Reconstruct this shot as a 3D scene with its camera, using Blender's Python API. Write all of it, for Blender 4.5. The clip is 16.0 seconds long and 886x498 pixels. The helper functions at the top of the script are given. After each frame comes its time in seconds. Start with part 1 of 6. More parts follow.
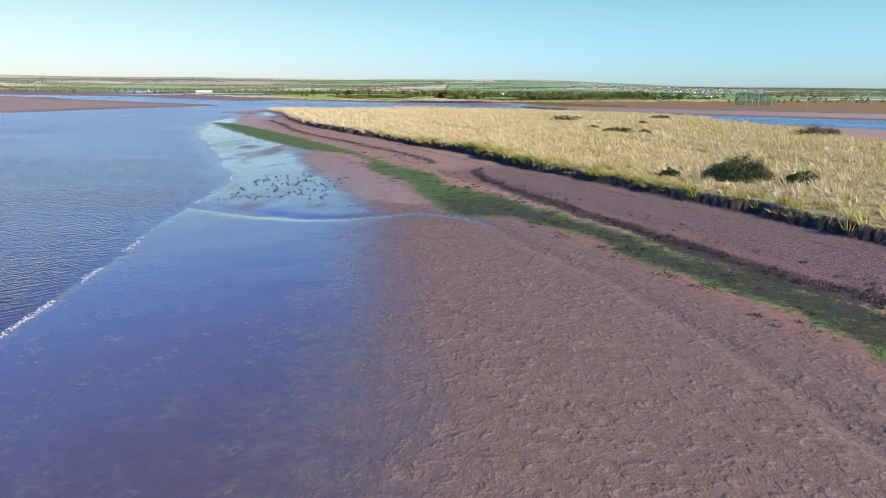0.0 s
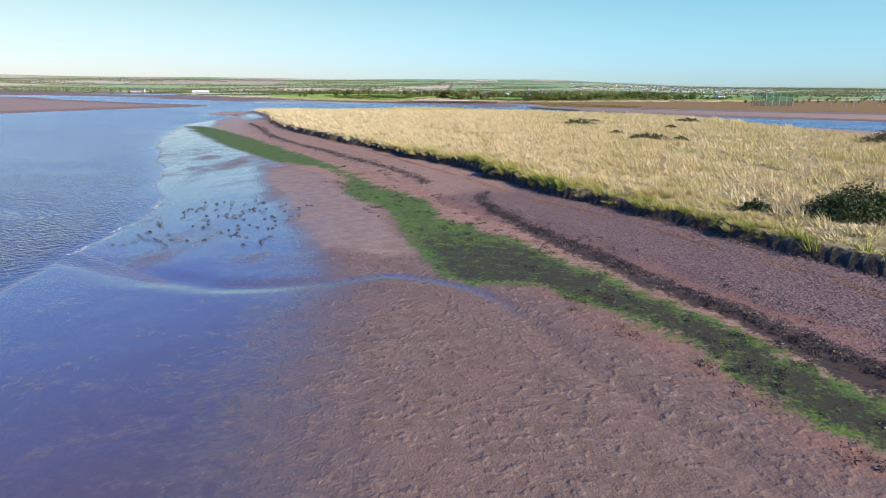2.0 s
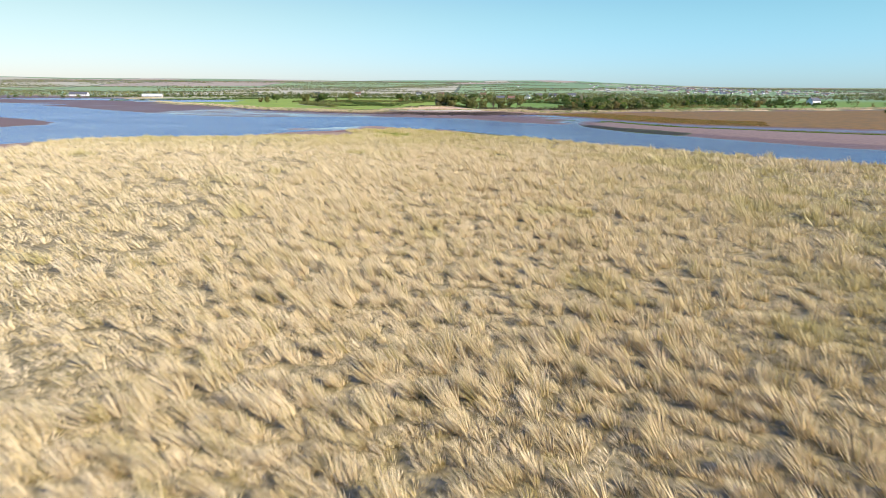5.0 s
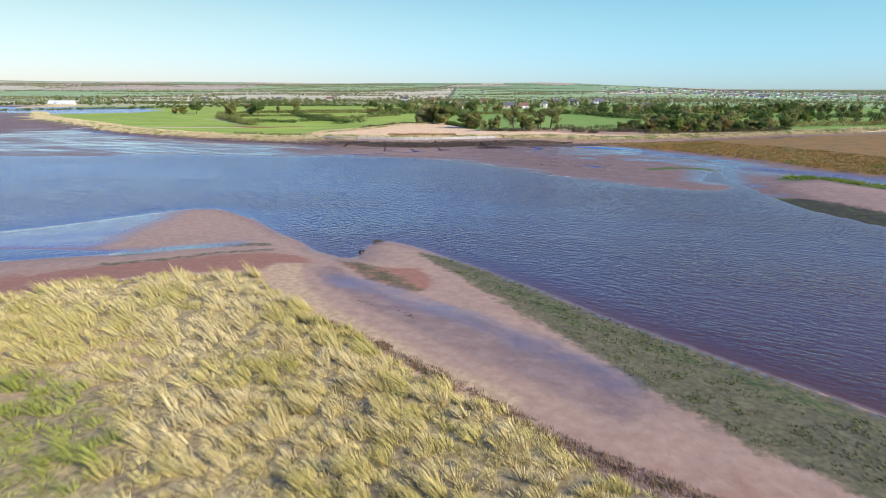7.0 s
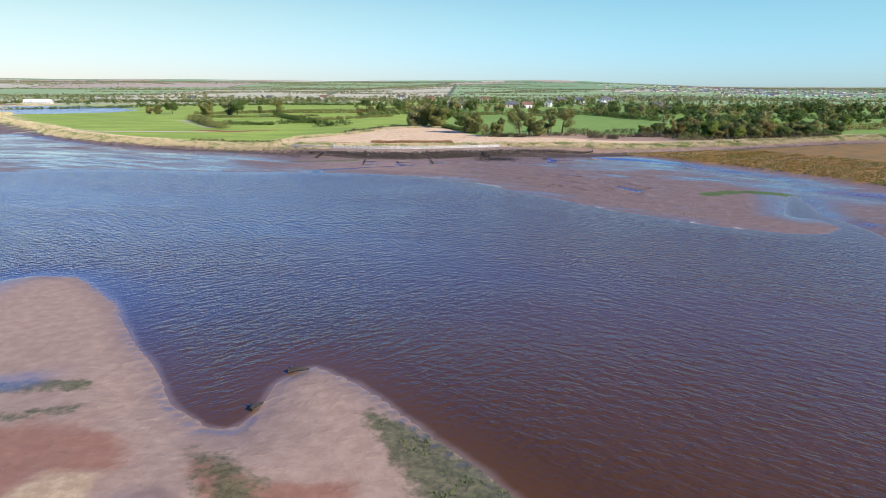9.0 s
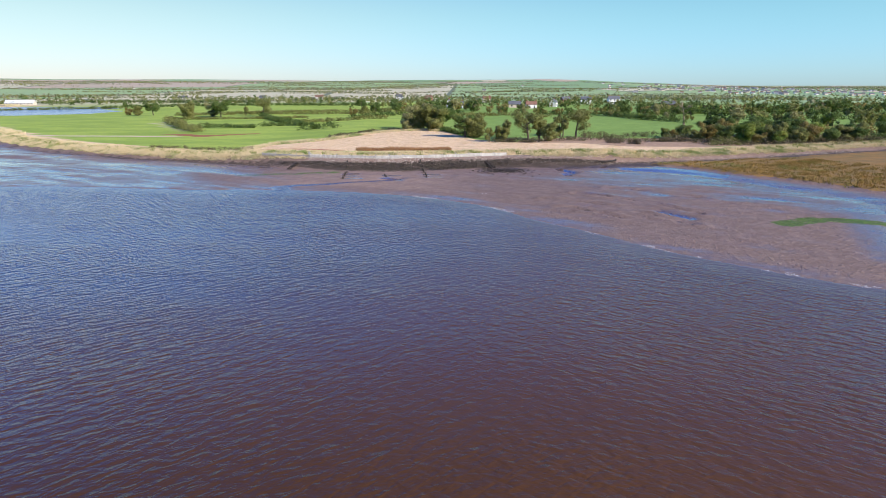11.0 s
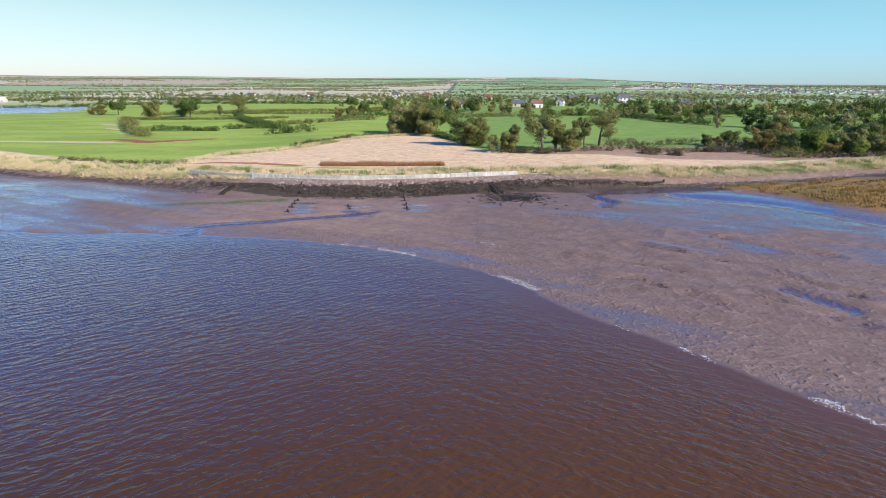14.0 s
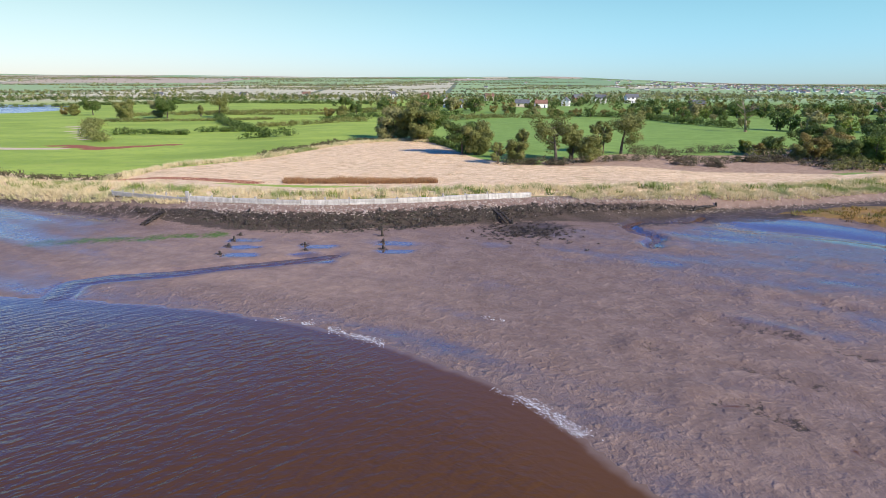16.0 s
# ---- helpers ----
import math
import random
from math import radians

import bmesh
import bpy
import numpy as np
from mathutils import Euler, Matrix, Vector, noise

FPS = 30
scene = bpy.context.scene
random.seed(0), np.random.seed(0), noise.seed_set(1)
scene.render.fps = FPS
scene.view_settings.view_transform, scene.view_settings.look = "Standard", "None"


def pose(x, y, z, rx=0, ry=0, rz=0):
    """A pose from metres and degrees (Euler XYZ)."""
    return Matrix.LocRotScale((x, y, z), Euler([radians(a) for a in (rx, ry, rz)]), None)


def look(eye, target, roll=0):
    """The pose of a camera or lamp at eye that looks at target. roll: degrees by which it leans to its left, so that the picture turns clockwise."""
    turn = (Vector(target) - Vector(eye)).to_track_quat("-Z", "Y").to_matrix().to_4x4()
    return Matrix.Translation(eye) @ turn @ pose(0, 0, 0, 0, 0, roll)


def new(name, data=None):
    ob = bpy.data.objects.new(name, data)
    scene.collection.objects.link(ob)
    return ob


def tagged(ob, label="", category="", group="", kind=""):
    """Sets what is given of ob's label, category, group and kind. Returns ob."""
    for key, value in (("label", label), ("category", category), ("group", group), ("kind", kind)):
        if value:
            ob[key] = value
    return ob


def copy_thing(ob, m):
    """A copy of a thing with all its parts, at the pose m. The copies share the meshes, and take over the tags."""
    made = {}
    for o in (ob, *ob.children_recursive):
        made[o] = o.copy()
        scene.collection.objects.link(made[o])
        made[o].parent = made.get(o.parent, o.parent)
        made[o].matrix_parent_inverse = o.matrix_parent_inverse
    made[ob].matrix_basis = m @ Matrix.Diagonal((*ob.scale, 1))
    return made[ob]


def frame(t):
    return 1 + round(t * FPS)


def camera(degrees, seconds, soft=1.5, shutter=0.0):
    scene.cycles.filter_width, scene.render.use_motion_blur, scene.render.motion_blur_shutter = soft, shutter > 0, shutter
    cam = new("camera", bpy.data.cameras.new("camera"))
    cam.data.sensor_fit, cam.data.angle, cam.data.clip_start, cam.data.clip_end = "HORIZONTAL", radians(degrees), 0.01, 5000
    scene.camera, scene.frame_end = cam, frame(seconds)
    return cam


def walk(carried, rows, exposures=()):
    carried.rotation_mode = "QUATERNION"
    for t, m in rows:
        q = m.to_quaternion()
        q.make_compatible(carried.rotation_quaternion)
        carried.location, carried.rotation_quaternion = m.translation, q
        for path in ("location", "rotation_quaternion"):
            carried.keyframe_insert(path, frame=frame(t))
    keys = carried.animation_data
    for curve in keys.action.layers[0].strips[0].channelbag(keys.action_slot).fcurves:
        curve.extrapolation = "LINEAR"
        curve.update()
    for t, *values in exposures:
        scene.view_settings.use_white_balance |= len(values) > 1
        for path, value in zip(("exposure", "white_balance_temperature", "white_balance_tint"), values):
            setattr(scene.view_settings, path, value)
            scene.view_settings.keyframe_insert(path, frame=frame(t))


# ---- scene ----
cam = camera(72.0, 16.0, soft=0.6, shutter=0.07)
PATH = [
    (0.0, 0.000, 0.000, 6.152, 74.91, -0.35, 0.98),
    (0.5, 0.125, 2.242, 6.134, 74.91, -0.25, 1.14),
    (1.0, 0.187, 4.699, 6.106, 74.93, -0.31, 1.19),
    (1.5, 0.264, 7.107, 6.086, 74.91, -0.26, 1.27),
    (2.0, 0.287, 10.431, 6.033, 74.90, -0.34, 1.31),
    (2.5, 0.371, 14.652, 6.015, 74.76, -0.30, 1.48),
    (3.0, 0.447, 21.452, 6.012, 74.85, -0.38, 1.55),
    (3.5, 0.655, 32.465, 5.928, 74.82, -0.30, 1.88),
    (4.0, 0.622, 49.210, 6.010, 74.82, -0.32, 2.08),
    (6.5, 0.034, 127.214, 6.596, 75.32, -0.02, 1.98),
    (7.0, -0.135, 144.962, 6.634, 75.22, -0.10, 1.68),
    (7.5, -0.005, 150.720, 6.686, 75.13, -0.10, 1.63),
    (8.0, 0.071, 153.271, 6.712, 75.13, -0.13, 1.66),
    (8.5, 0.068, 155.407, 6.718, 75.10, -0.15, 1.62),
    (9.0, 0.143, 157.712, 6.722, 75.01, -0.10, 1.68),
    (11.5, 0.279, 169.615, 6.522, 74.96, 0.04, 1.76),
    (12.0, 0.342, 171.949, 6.494, 74.94, 0.01, 1.80),
    (12.5, 0.302, 173.982, 6.474, 74.90, -0.05, 1.77),
    (13.0, 0.326, 176.287, 6.447, 74.86, -0.07, 1.74),
    (13.5, 0.421, 178.371, 6.417, 74.83, -0.09, 1.78),
    (14.0, 0.471, 180.701, 6.396, 74.78, -0.13, 1.80),
    (14.5, 0.493, 182.767, 6.364, 74.75, -0.14, 1.79),
    (15.0, 0.499, 184.959, 6.339, 74.72, -0.12, 1.76),
    (15.5, 0.546, 187.065, 6.314, 74.71, -0.15, 1.80),
    (16.0, 0.639, 189.310, 6.276, 74.71, -0.16, 1.88),
]
walk(cam, [(t, pose(x, y, z, a, b, c)) for t, x, y, z, a, b, c in PATH],
     exposures=[(0, 0.30, 5750, 8), (16, 0.30, 5750, 8)])

# ---- light -------------------------------------------------------------------------------------
SUN_AZ, SUN_EL = 126.0, 29.0          # degrees clockwise from north (+y), degrees above the horizon
world = bpy.data.worlds.new("World")
scene.world = world
world.use_nodes = True
wn = world.node_tree
sky = wn.nodes.new("ShaderNodeTexSky")
sky.sky_type = 'NISHITA'
sky.sun_disc = False
sky.sun_elevation = radians(SUN_EL)
sky.sun_rotation = radians(SUN_AZ)
sky.air_density, sky.dust_density, sky.ozone_density = 1.0, 0.2, 1.8
# the clear air is bluer overhead than at the hazy horizon
tc = wn.nodes.new("ShaderNodeTexCoord")
sx = wn.nodes.new("ShaderNodeSeparateXYZ")
deep = wn.nodes.new("ShaderNodeValToRGB")
deep.color_ramp.interpolation = 'EASE'
deep.color_ramp.elements[0].position, deep.color_ramp.elements[0].color = 0.0, (0.75, 0.945, 1.34, 1)
deep.color_ramp.elements[1].position, deep.color_ramp.elements[1].color = 0.36, (0.27, 0.79, 1.78, 1)
lift = deep.color_ramp.elements.new(0.12)
lift.color = (0.96, 1.10, 1.05, 1)
tint = wn.nodes.new("ShaderNodeMix")
tint.data_type, tint.blend_type = 'RGBA', 'MULTIPLY'
tint.inputs[0].default_value = 1.0
wn.links.new(tc.outputs["Generated"], sx.inputs[0])
wn.links.new(sx.outputs[2], deep.inputs[0])
wn.links.new(sky.outputs[0], tint.inputs[6])
wn.links.new(deep.outputs[0], tint.inputs[7])
# away from the sun's side the low sky is paler and warmer
side = wn.nodes.new("ShaderNodeMapRange")
side.interpolation_type = 'SMOOTHSTEP'
side.inputs[1].default_value, side.inputs[2].default_value = -0.7, 0.5
hue = wn.nodes.new("ShaderNodeMix")
hue.data_type = 'RGBA'
hue.inputs[6].default_value, hue.inputs[7].default_value = (1.06, 0.835, 0.71, 1), (0.91, 1.02, 1.05, 1)
wash = wn.nodes.new("ShaderNodeMix")
wash.data_type, wash.blend_type = 'RGBA', 'MULTIPLY'
lowly = wn.nodes.new("ShaderNodeMapRange")
lowly.interpolation_type = 'SMOOTHSTEP'
lowly.inputs[1].default_value, lowly.inputs[2].default_value, lowly.inputs[3].default_value, lowly.inputs[4].default_value = 0.10, 0.30, 1.0, 0.0
wn.links.new(sx.outputs[2], lowly.inputs[0])
wn.links.new(lowly.outputs[0], wash.inputs[0])
wn.links.new(sx.outputs[0], side.inputs[0])
wn.links.new(side.outputs[0], hue.inputs[0])
wn.links.new(tint.outputs[2], wash.inputs[6])
wn.links.new(hue.outputs[2], wash.inputs[7])
wn.links.new(wash.outputs[2], wn.nodes["Background"].inputs[0])
wn.nodes["Background"].inputs[1].default_value = 0.10
sun_data = bpy.data.lights.new("sun", 'SUN')
sun_data.energy, sun_data.angle, sun_data.color = 6.4, radians(0.6), (1.0, 0.81, 0.58)
sun = new("sun", sun_data)
to_sun = Vector((math.sin(radians(SUN_AZ)) * math.cos(radians(SUN_EL)),
                 math.cos(radians(SUN_AZ)) * math.cos(radians(SUN_EL)), math.sin(radians(SUN_EL))))
sun.matrix_world = look(to_sun * 200, (0, 0, 0))


# ---- numeric helpers ---------------------------------------------------------------------------
def smooth(a, b, v):
    u = np.clip((v - a) / (b - a), 0, 1)
    return u * u * (3 - 2 * u)


def vnoise(x, y, seed=0):
    """Value noise, 0 to 1."""
    xi, yi = np.floor(x), np.floor(y)
    fx, fy = x - xi, y - yi
    fx, fy = fx * fx * (3 - 2 * fx), fy * fy * (3 - 2 * fy)

    def h(a, b):
        s = np.sin(a * 127.1 + b * 311.7 + seed * 74.7) * 43758.5453
        return s - np.floor(s)
    return (h(xi, yi) * (1 - fx) + h(xi + 1, yi) * fx) * (1 - fy) + (h(xi, yi + 1) * (1 - fx) + h(xi + 1, yi + 1) * fx) * fy


def fbm(x, y, seed=0, octaves=4):
    out, amp, tot = 0.0, 1.0, 0.0
    for k in range(octaves):
        out = out + amp * vnoise(x * 2 ** k + 17.3 * k, y * 2 ** k - 9.1 * k, seed + k)
        tot += amp
        amp *= 0.5
    return out / tot


def curve_through(pts, step=0.8, closed=False):
    """Points along a smooth line through the given ones."""
    p = np.array(pts, float)
    n = len(p)
    out = []
    for i in range(n if closed else n - 1):
        a, b, c, d = (p[(i - 1) % n], p[i], p[(i + 1) % n], p[(i + 2) % n]) if closed else \
            (p[max(i - 1, 0)], p[i], p[i + 1], p[min(i + 2, n - 1)])
        m = max(1, min(12, int(np.hypot(*(c - b)) / step)))
        for k in range(m):
            t = k / m
            out.append(0.5 * (2 * b + (c - a) * t + (2 * a - 5 * b + 4 * c - d) * t * t + (3 * b - 3 * c + d - a) * t ** 3))
    if not closed:
        out.append(p[-1])
    return np.array(out)


def line_dist(x, y, line, closed=False):
    """Distance from each point to a polyline."""
    shape = np.shape(x)
    q = np.stack([np.ravel(x), np.ravel(y)], 1)
    best = np.full(len(q), 1e9)
    ends = np.roll(line, -1, 0) if closed else line[1:]
    for a, b in zip(line, ends):
        ab = b - a
        t = np.clip(((q - a) @ ab) / (ab @ ab + 1e-9), 0, 1)
        d = (q[:, 0] - a[0] - t * ab[0]) ** 2 + (q[:, 1] - a[1] - t * ab[1]) ** 2
        np.minimum(best, d, out=best)
    return np.sqrt(best).reshape(shape)


def signed(x, y, poly):
    """Distance to a closed outline, positive inside."""
    d = line_dist(x, y, poly, True)
    inside = np.zeros(np.shape(x), bool)
    for a, b in zip(poly, np.roll(poly, -1, 0)):
        if a[1] == b[1]:
            continue
        cross = ((a[1] > y) != (b[1] > y)) & (x < (b[0] - a[0]) * (y - a[1]) / (b[1] - a[1]) + a[0])
        inside ^= cross
    return np.where(inside, d, -d)


# ---- the plan ----------------------------------------------------------------------------------
# low-water outline of the island and its sandbars, from the south-west round the north tip to the south-east
SHORE = curve_through([(-9, -80), (-10.4, 0), (-11.3, 14), (-11.9, 18.7), (-13.1, 27.4), (-13.9, 34), (-14.4, 39), (-16.8, 44.8),
                       (-22.2, 56.1), (-29.7, 70.8), (-34.4, 82), (-37, 90), (-40.5, 103), (-40.5, 115), (-42, 129), (-50, 134), (-52, 141),
                       (-46, 148), (-38, 152), (-29, 156.4), (-24.5, 163.2), (-20, 166.6), (-16.5, 168.0), (-14.2, 168.7),
                       (-14.6, 169.2), (-19, 169.5), (-25, 169), (-26, 171), (-21.8, 172.6), (-18.2, 175.8), (-15.2, 178.5), (-13.7, 178.4), (-11, 175.8),
                       (-8.3, 172.3), (-6.9, 170.7), (-6.1, 169.4), (-5.1, 168.5)], closed=False)
SHORE = np.vstack([SHORE, curve_through([(-4.4, 168.4), (-4.0, 169.2), (-4.0, 170.6), (-3.4, 171.4), (-2.1, 170.5), (-0.5, 168.4), (1.2, 166.4),
                       (2.6, 164.6), (4.1, 162.4), (5.7, 160.3), (7.2, 158.4), (9.3, 156), (12.5, 151.4), (14.7, 147.3), (17, 143.6),
                       (25, 136), (33, 128), (42, 120), (50, 112), (67, 92), (95, 62), (130, 20), (150, -80)])])
# edge of the grass
ISLE = curve_through([(52, -80), (30, -12), (21, 8), (15.6, 21.2), (14.1, 25), (12.1, 28.9), (9.4, 33.9), (5.6, 40.2), (4.2, 42.8), (2.4, 46.8),
                      (1.1, 50.1), (-1.2, 53.5), (-3, 56), (-5.8, 61), (-10.2, 68.5), (-16.8, 78.8), (-22, 89), (-25.5, 97.5), (-31, 114),
                      (-40, 134), (-40, 143), (-34, 148.5), (-25, 151.2), (-14.3, 153.6), (-15.6, 160), (-13.4, 163), (-9.5, 164.7), (-7.4, 165.2),
                      (-6.2, 163.8), (-4.6, 161.1), (-2.9, 159.4), (-0.7, 157.2), (1.3, 155), (3.4, 153.2), (7.4, 150.2), (9.4, 146.3), (13.2, 139.4),
                      (20, 132), (26.7, 125), (33, 118), (38, 111), (41, 98), (40, 86), (42, 77), (41, 64), (42, 52), (60, 20), (80, -80)], closed=True)
# low-water outline of the mainland, north and east of the channels
MAIN = curve_through([(-900, 520), (-200, 300), (-135, 268), (-105, 245), (-75, 221), (-52, 207), (-38, 205), (-28.6, 207.2), (-18.6, 206.2),
                      (-13, 206.3), (-8.3, 205.7), (-3.3, 204.3), (-0.1, 202.4), (2.3, 200.2), (3.8, 197.7), (5.6, 195.6), (9.1, 191.2), (12.5, 188.1),
                      (15.7, 186.2), (17.6, 186.4), (18.8, 187.4), (18.9, 190), (19.5, 190.6), (19.9, 188.6), (19.5, 184), (19.5, 179.8), (21.7, 173.2), (24.5, 167.2),
                      (28.7, 162.5), (37, 151), (46, 142.5), (55, 136), (86, 119), (130, 95), (300, 20), (900, -200)])
MAIN = np.vstack([MAIN, [(3500, -200), (3500, 4000), (-3500, 4000), (-3500, 900)]])
WEST = np.vstack([curve_through([(-300, 20), (-130, 92), (-93, 122), (-82, 146), (-70, 168), (-66, 178), (-76, 189), (-100, 204), (-140, 232), (-260, 300), (-900, 470)]),
                  [(-3500, 800), (-3500, -700), (-700, -700)]])
# crest of the flood bank on the mainland
BANK = curve_through([(-900, 640), (-220, 400), (-150, 352), (-111, 303), (-90, 273), (-60, 244), (-45, 231.4), (-31, 223.8), (-24, 221.2), (-16.5, 218.7),
                      (-12.3, 217.4), (-6.3, 216.7), (4, 219), (8.4, 219.5), (14.6, 221), (24.2, 224.2), (54, 237), (100, 251), (300, 330), (900, 420)])
BANK_LAND = np.vstack([BANK, [(3500, 500), (3500, 4000), (-3500, 4000), (-3500, 900)]])
MARSH = np.vstack([curve_through([(13.9, 218), (16, 218.6), (18.5, 217.2), (20.6, 213.6), (24, 209.3), (27, 204), (31, 194.2), (37, 187), (42, 183.2), (60, 176), (100, 160), (200, 118), (300, 95)]),
                   [(300, 325), (100, 248), (54, 234.5), (24, 221.5)]])
SPIT = curve_through([(20.4, 187.5), (20.5, 180), (22.8, 174), (25.5, 168.3), (30, 163.6), (40, 152), (58, 138.5), (110, 112), (130, 122), (100, 146), (60, 163),
                      (39, 175.3), (33, 180.6), (29.4, 186.2), (26.8, 191.8), (24, 190.8), (21, 189.3)], closed=True)
SPIT_GREEN = curve_through([(24.6, 191.2), (27, 191.8), (29.4, 186), (33, 180.3), (39, 175), (60, 162.5), (100, 145)])
ALGAE = curve_through([(-38.5, 98), (-24.4, 73.3), (-18.6, 64.6), (-13.7, 57.8), (-9.6, 54.1), (-8.2, 51.9), (-6.7, 48.1), (-6.2, 44.8), (-5.3, 42.2), (-3, 38.5), (-1.2, 31.5), (-0.2, 28.6),
                       (1.2, 27.9), (2.8, 27.8), (4.8, 25.3), (6.3, 21.8), (7.9, 18.5), (9.2, 15.6), (10, 12.7), (12, 7), (15, -2), (18.5, -2), (15, 8.5),
                       (12, 15.8), (10.6, 18.5), (9.1, 21.3), (7.1, 25.2), (5.4, 28.7), (3.1, 33.2), (0.2, 37), (-0.8, 40.5), (-1.7, 42.3), (-2.8, 44.2), (-4.5, 47.0),
                       (-6.2, 50.0), (-8.4, 54.8), (-11.8, 60.6), (-18.8, 72.2), (-26, 84), (-35.6, 98)], closed=True)
ALGAE_E = curve_through([(-1.7, 169.2), (-0.4, 168.1), (1.3, 166.3), (2.6, 164.5), (4.1, 162.3), (5.7, 160.2), (7.2, 158.2), (9.2, 155.9), (12.5, 151.2), (14.7, 147), (17, 143.4), (25, 135.8), (36, 125),
                         (35, 123.5), (24, 133.6), (14.6, 141.4), (11.4, 146), (8.0, 151.6), (5.4, 155.0), (4.0, 157.6), (3.0, 160), (2.0, 162.2), (0.6, 164.9), (-0.9, 167.6)], closed=True)
WEEDLINE = curve_through([(-29, 98), (-24, 87), (-18.5, 74.8), (-9.9, 61), (-5.5, 53.9), (-3.3, 50.6), (-2.4, 48.4), (-1.3, 46.2)])
PEBFRONT = curve_through([(1.9, 42.1), (1.5, 40.9), (2.0, 38.6), (3.3, 35.5), (5.6, 30.3), (7.4, 26.3), (9.3, 22), (10.7, 18.7), (12.3, 16.2), (15.5, 9), (20, -2)])
GULLY = curve_through([(-13.2, 31.2), (-9.8, 29.0), (-6.5, 27.9), (-3.4, 28.5), (-1, 28.9), (1.8, 26.5), (3.7, 21.7), (5.1, 18.7), (5.8, 16.4), (6.5, 14.1), (7, 11.4), (7.6, 9.4), (9, 3), (11, -6)])
CREEKS = [curve_through([(-11.5, 206.2), (-11.8, 207.5), (-10.9, 208.1), (-9.2, 208.6), (-7.6, 209.4), (-5.8, 210.1), (-4.1, 211.0)]),
          curve_through([(12.2, 218.4), (11.6, 217.5), (10.1, 217.0), (8.8, 217.2), (8.0, 216.4), (8.1, 215.3), (8.7, 214.3), (8.7, 213.9), (8.1, 213.2), (8.1, 212.7)]),
          curve_through([(11.8, 197.6), (11.2, 198.6), (10.8, 199.6)]),
          curve_through([(18.6, 190.5), (21, 196), (23.6, 202), (20.4, 208.5), (17.2, 214), (13, 215.8)]),
          curve_through([(24, 197), (28, 193), (34.5, 184.5), (41, 179.5), (62, 169.5)])]
POND = curve_through([(-91, 308), (-90, 322), (-100, 340), (-114, 356), (-150, 358), (-200, 352), (-190, 338), (-140, 322), (-108, 306)], closed=True)
TRACK_RED = np.array([(-37.5, 245.6), (-34.4, 244.5), (-31.8, 243.2), (-29.9, 244.8), (-26.8, 247.2)])
PUDDLES = [(-7.6, 210.8), (-7.9, 211.9), (-8.1, 212.9), (-5.0, 212.1), (-5.0, 211.0), (-4.6, 210.2), (-1.9, 211.5), (-2.0, 212.6)]
REDPATCH = curve_through([(-5.2, 168), (-3.9, 165.6), (-2.8, 164.4), (-1.4, 163.6), (-1, 164.7), (-1.7, 166.8), (-3.3, 166.7)], closed=True)
STUBBLE = curve_through([(-23, 223.6), (-20.5, 228.5), (-14.6, 233), (-10.5, 244), (-5.9, 248.4), (-2.5, 247.4), (1.9, 234.6), (6.8, 230.8), (12, 231.4), (16, 230.4), (20.5, 231), (24.6, 230.4), (25.2, 228.6),
                         (20.6, 226.6), (6.1, 222), (-9, 222)], closed=True)
SANDFLAT = curve_through([(-1.5, 31.5), (-3.4, 39), (-6.6, 46), (-9.5, 52.5), (-13, 54), (-10.5, 46), (-7.3, 38.5), (-5, 33)], closed=True)
WRACK = curve_through([(16, 14), (13.4, 22), (10.4, 29), (6.8, 35.8), (3.4, 41.2), (1.2, 46), (-1.4, 51), (-4.2, 56), (-8.8, 64.5), (-15.5, 76)])


# the sands of the north tip
RED_WEST = curve_through([(-16, 164), (-13.5, 166.2), (-11.3, 167.2), (-9.6, 167.8), (-7.4, 168.3), (-5.6, 167.0), (-7.1, 165.7), (-10.3, 165.2), (-13, 164)], closed=True)
DRY_SAND = curve_through([(-6.9, 163.4), (-7.3, 165.0), (-7.0, 166.6), (-6.0, 166.7), (-5.6, 164.8), (-4.4, 162.7), (-2.6, 160.6), (-0.6, 158.4), (1.2, 156.6), (1.0, 155.2), (-1.2, 157.4), (-4.6, 161.2)], closed=True)
DAMP = curve_through([(-5.7, 166.2), (-4.8, 164.4), (-3.6, 162.8), (-2.2, 161.2), (-0.6, 159.4), (1.2, 157.6), (3.2, 155.4), (4.2, 156.4), (2.4, 159.4), (0.4, 161.4), (-1.6, 162.6), (-2.6, 163.6), (-3.8, 165.0), (-4.8, 166.5)], closed=True)
WEEDY = curve_through([(-5.1, 168.0), (-3.4, 166.9), (-2.2, 165.5), (-1.2, 163.8), (-2.2, 163.9), (-3.7, 165.3)], closed=True)
TAN_FLAT = curve_through([(-44, 149.5), (-26, 152.6), (-12.1, 154.8), (-6.9, 157.6), (-11.4, 161.7), (-18.4, 159.2), (-26, 157.2), (-44, 153.5)], closed=True)
SLOUGH = curve_through([(-20, 168.6), (-14.2, 168.9), (-11.6, 169.5), (-9.6, 170.4), (-8.4, 170.8)])
SLOUGH_WEED = curve_through([(-13.8, 168.4), (-11.9, 169.3), (-10.2, 169.9), (-8.5, 170.0)])
GREEN_EDGE = curve_through([(-13.5, 166.4), (-11.5, 167.2), (-9.9, 168.1), (-7.9, 168.8)])
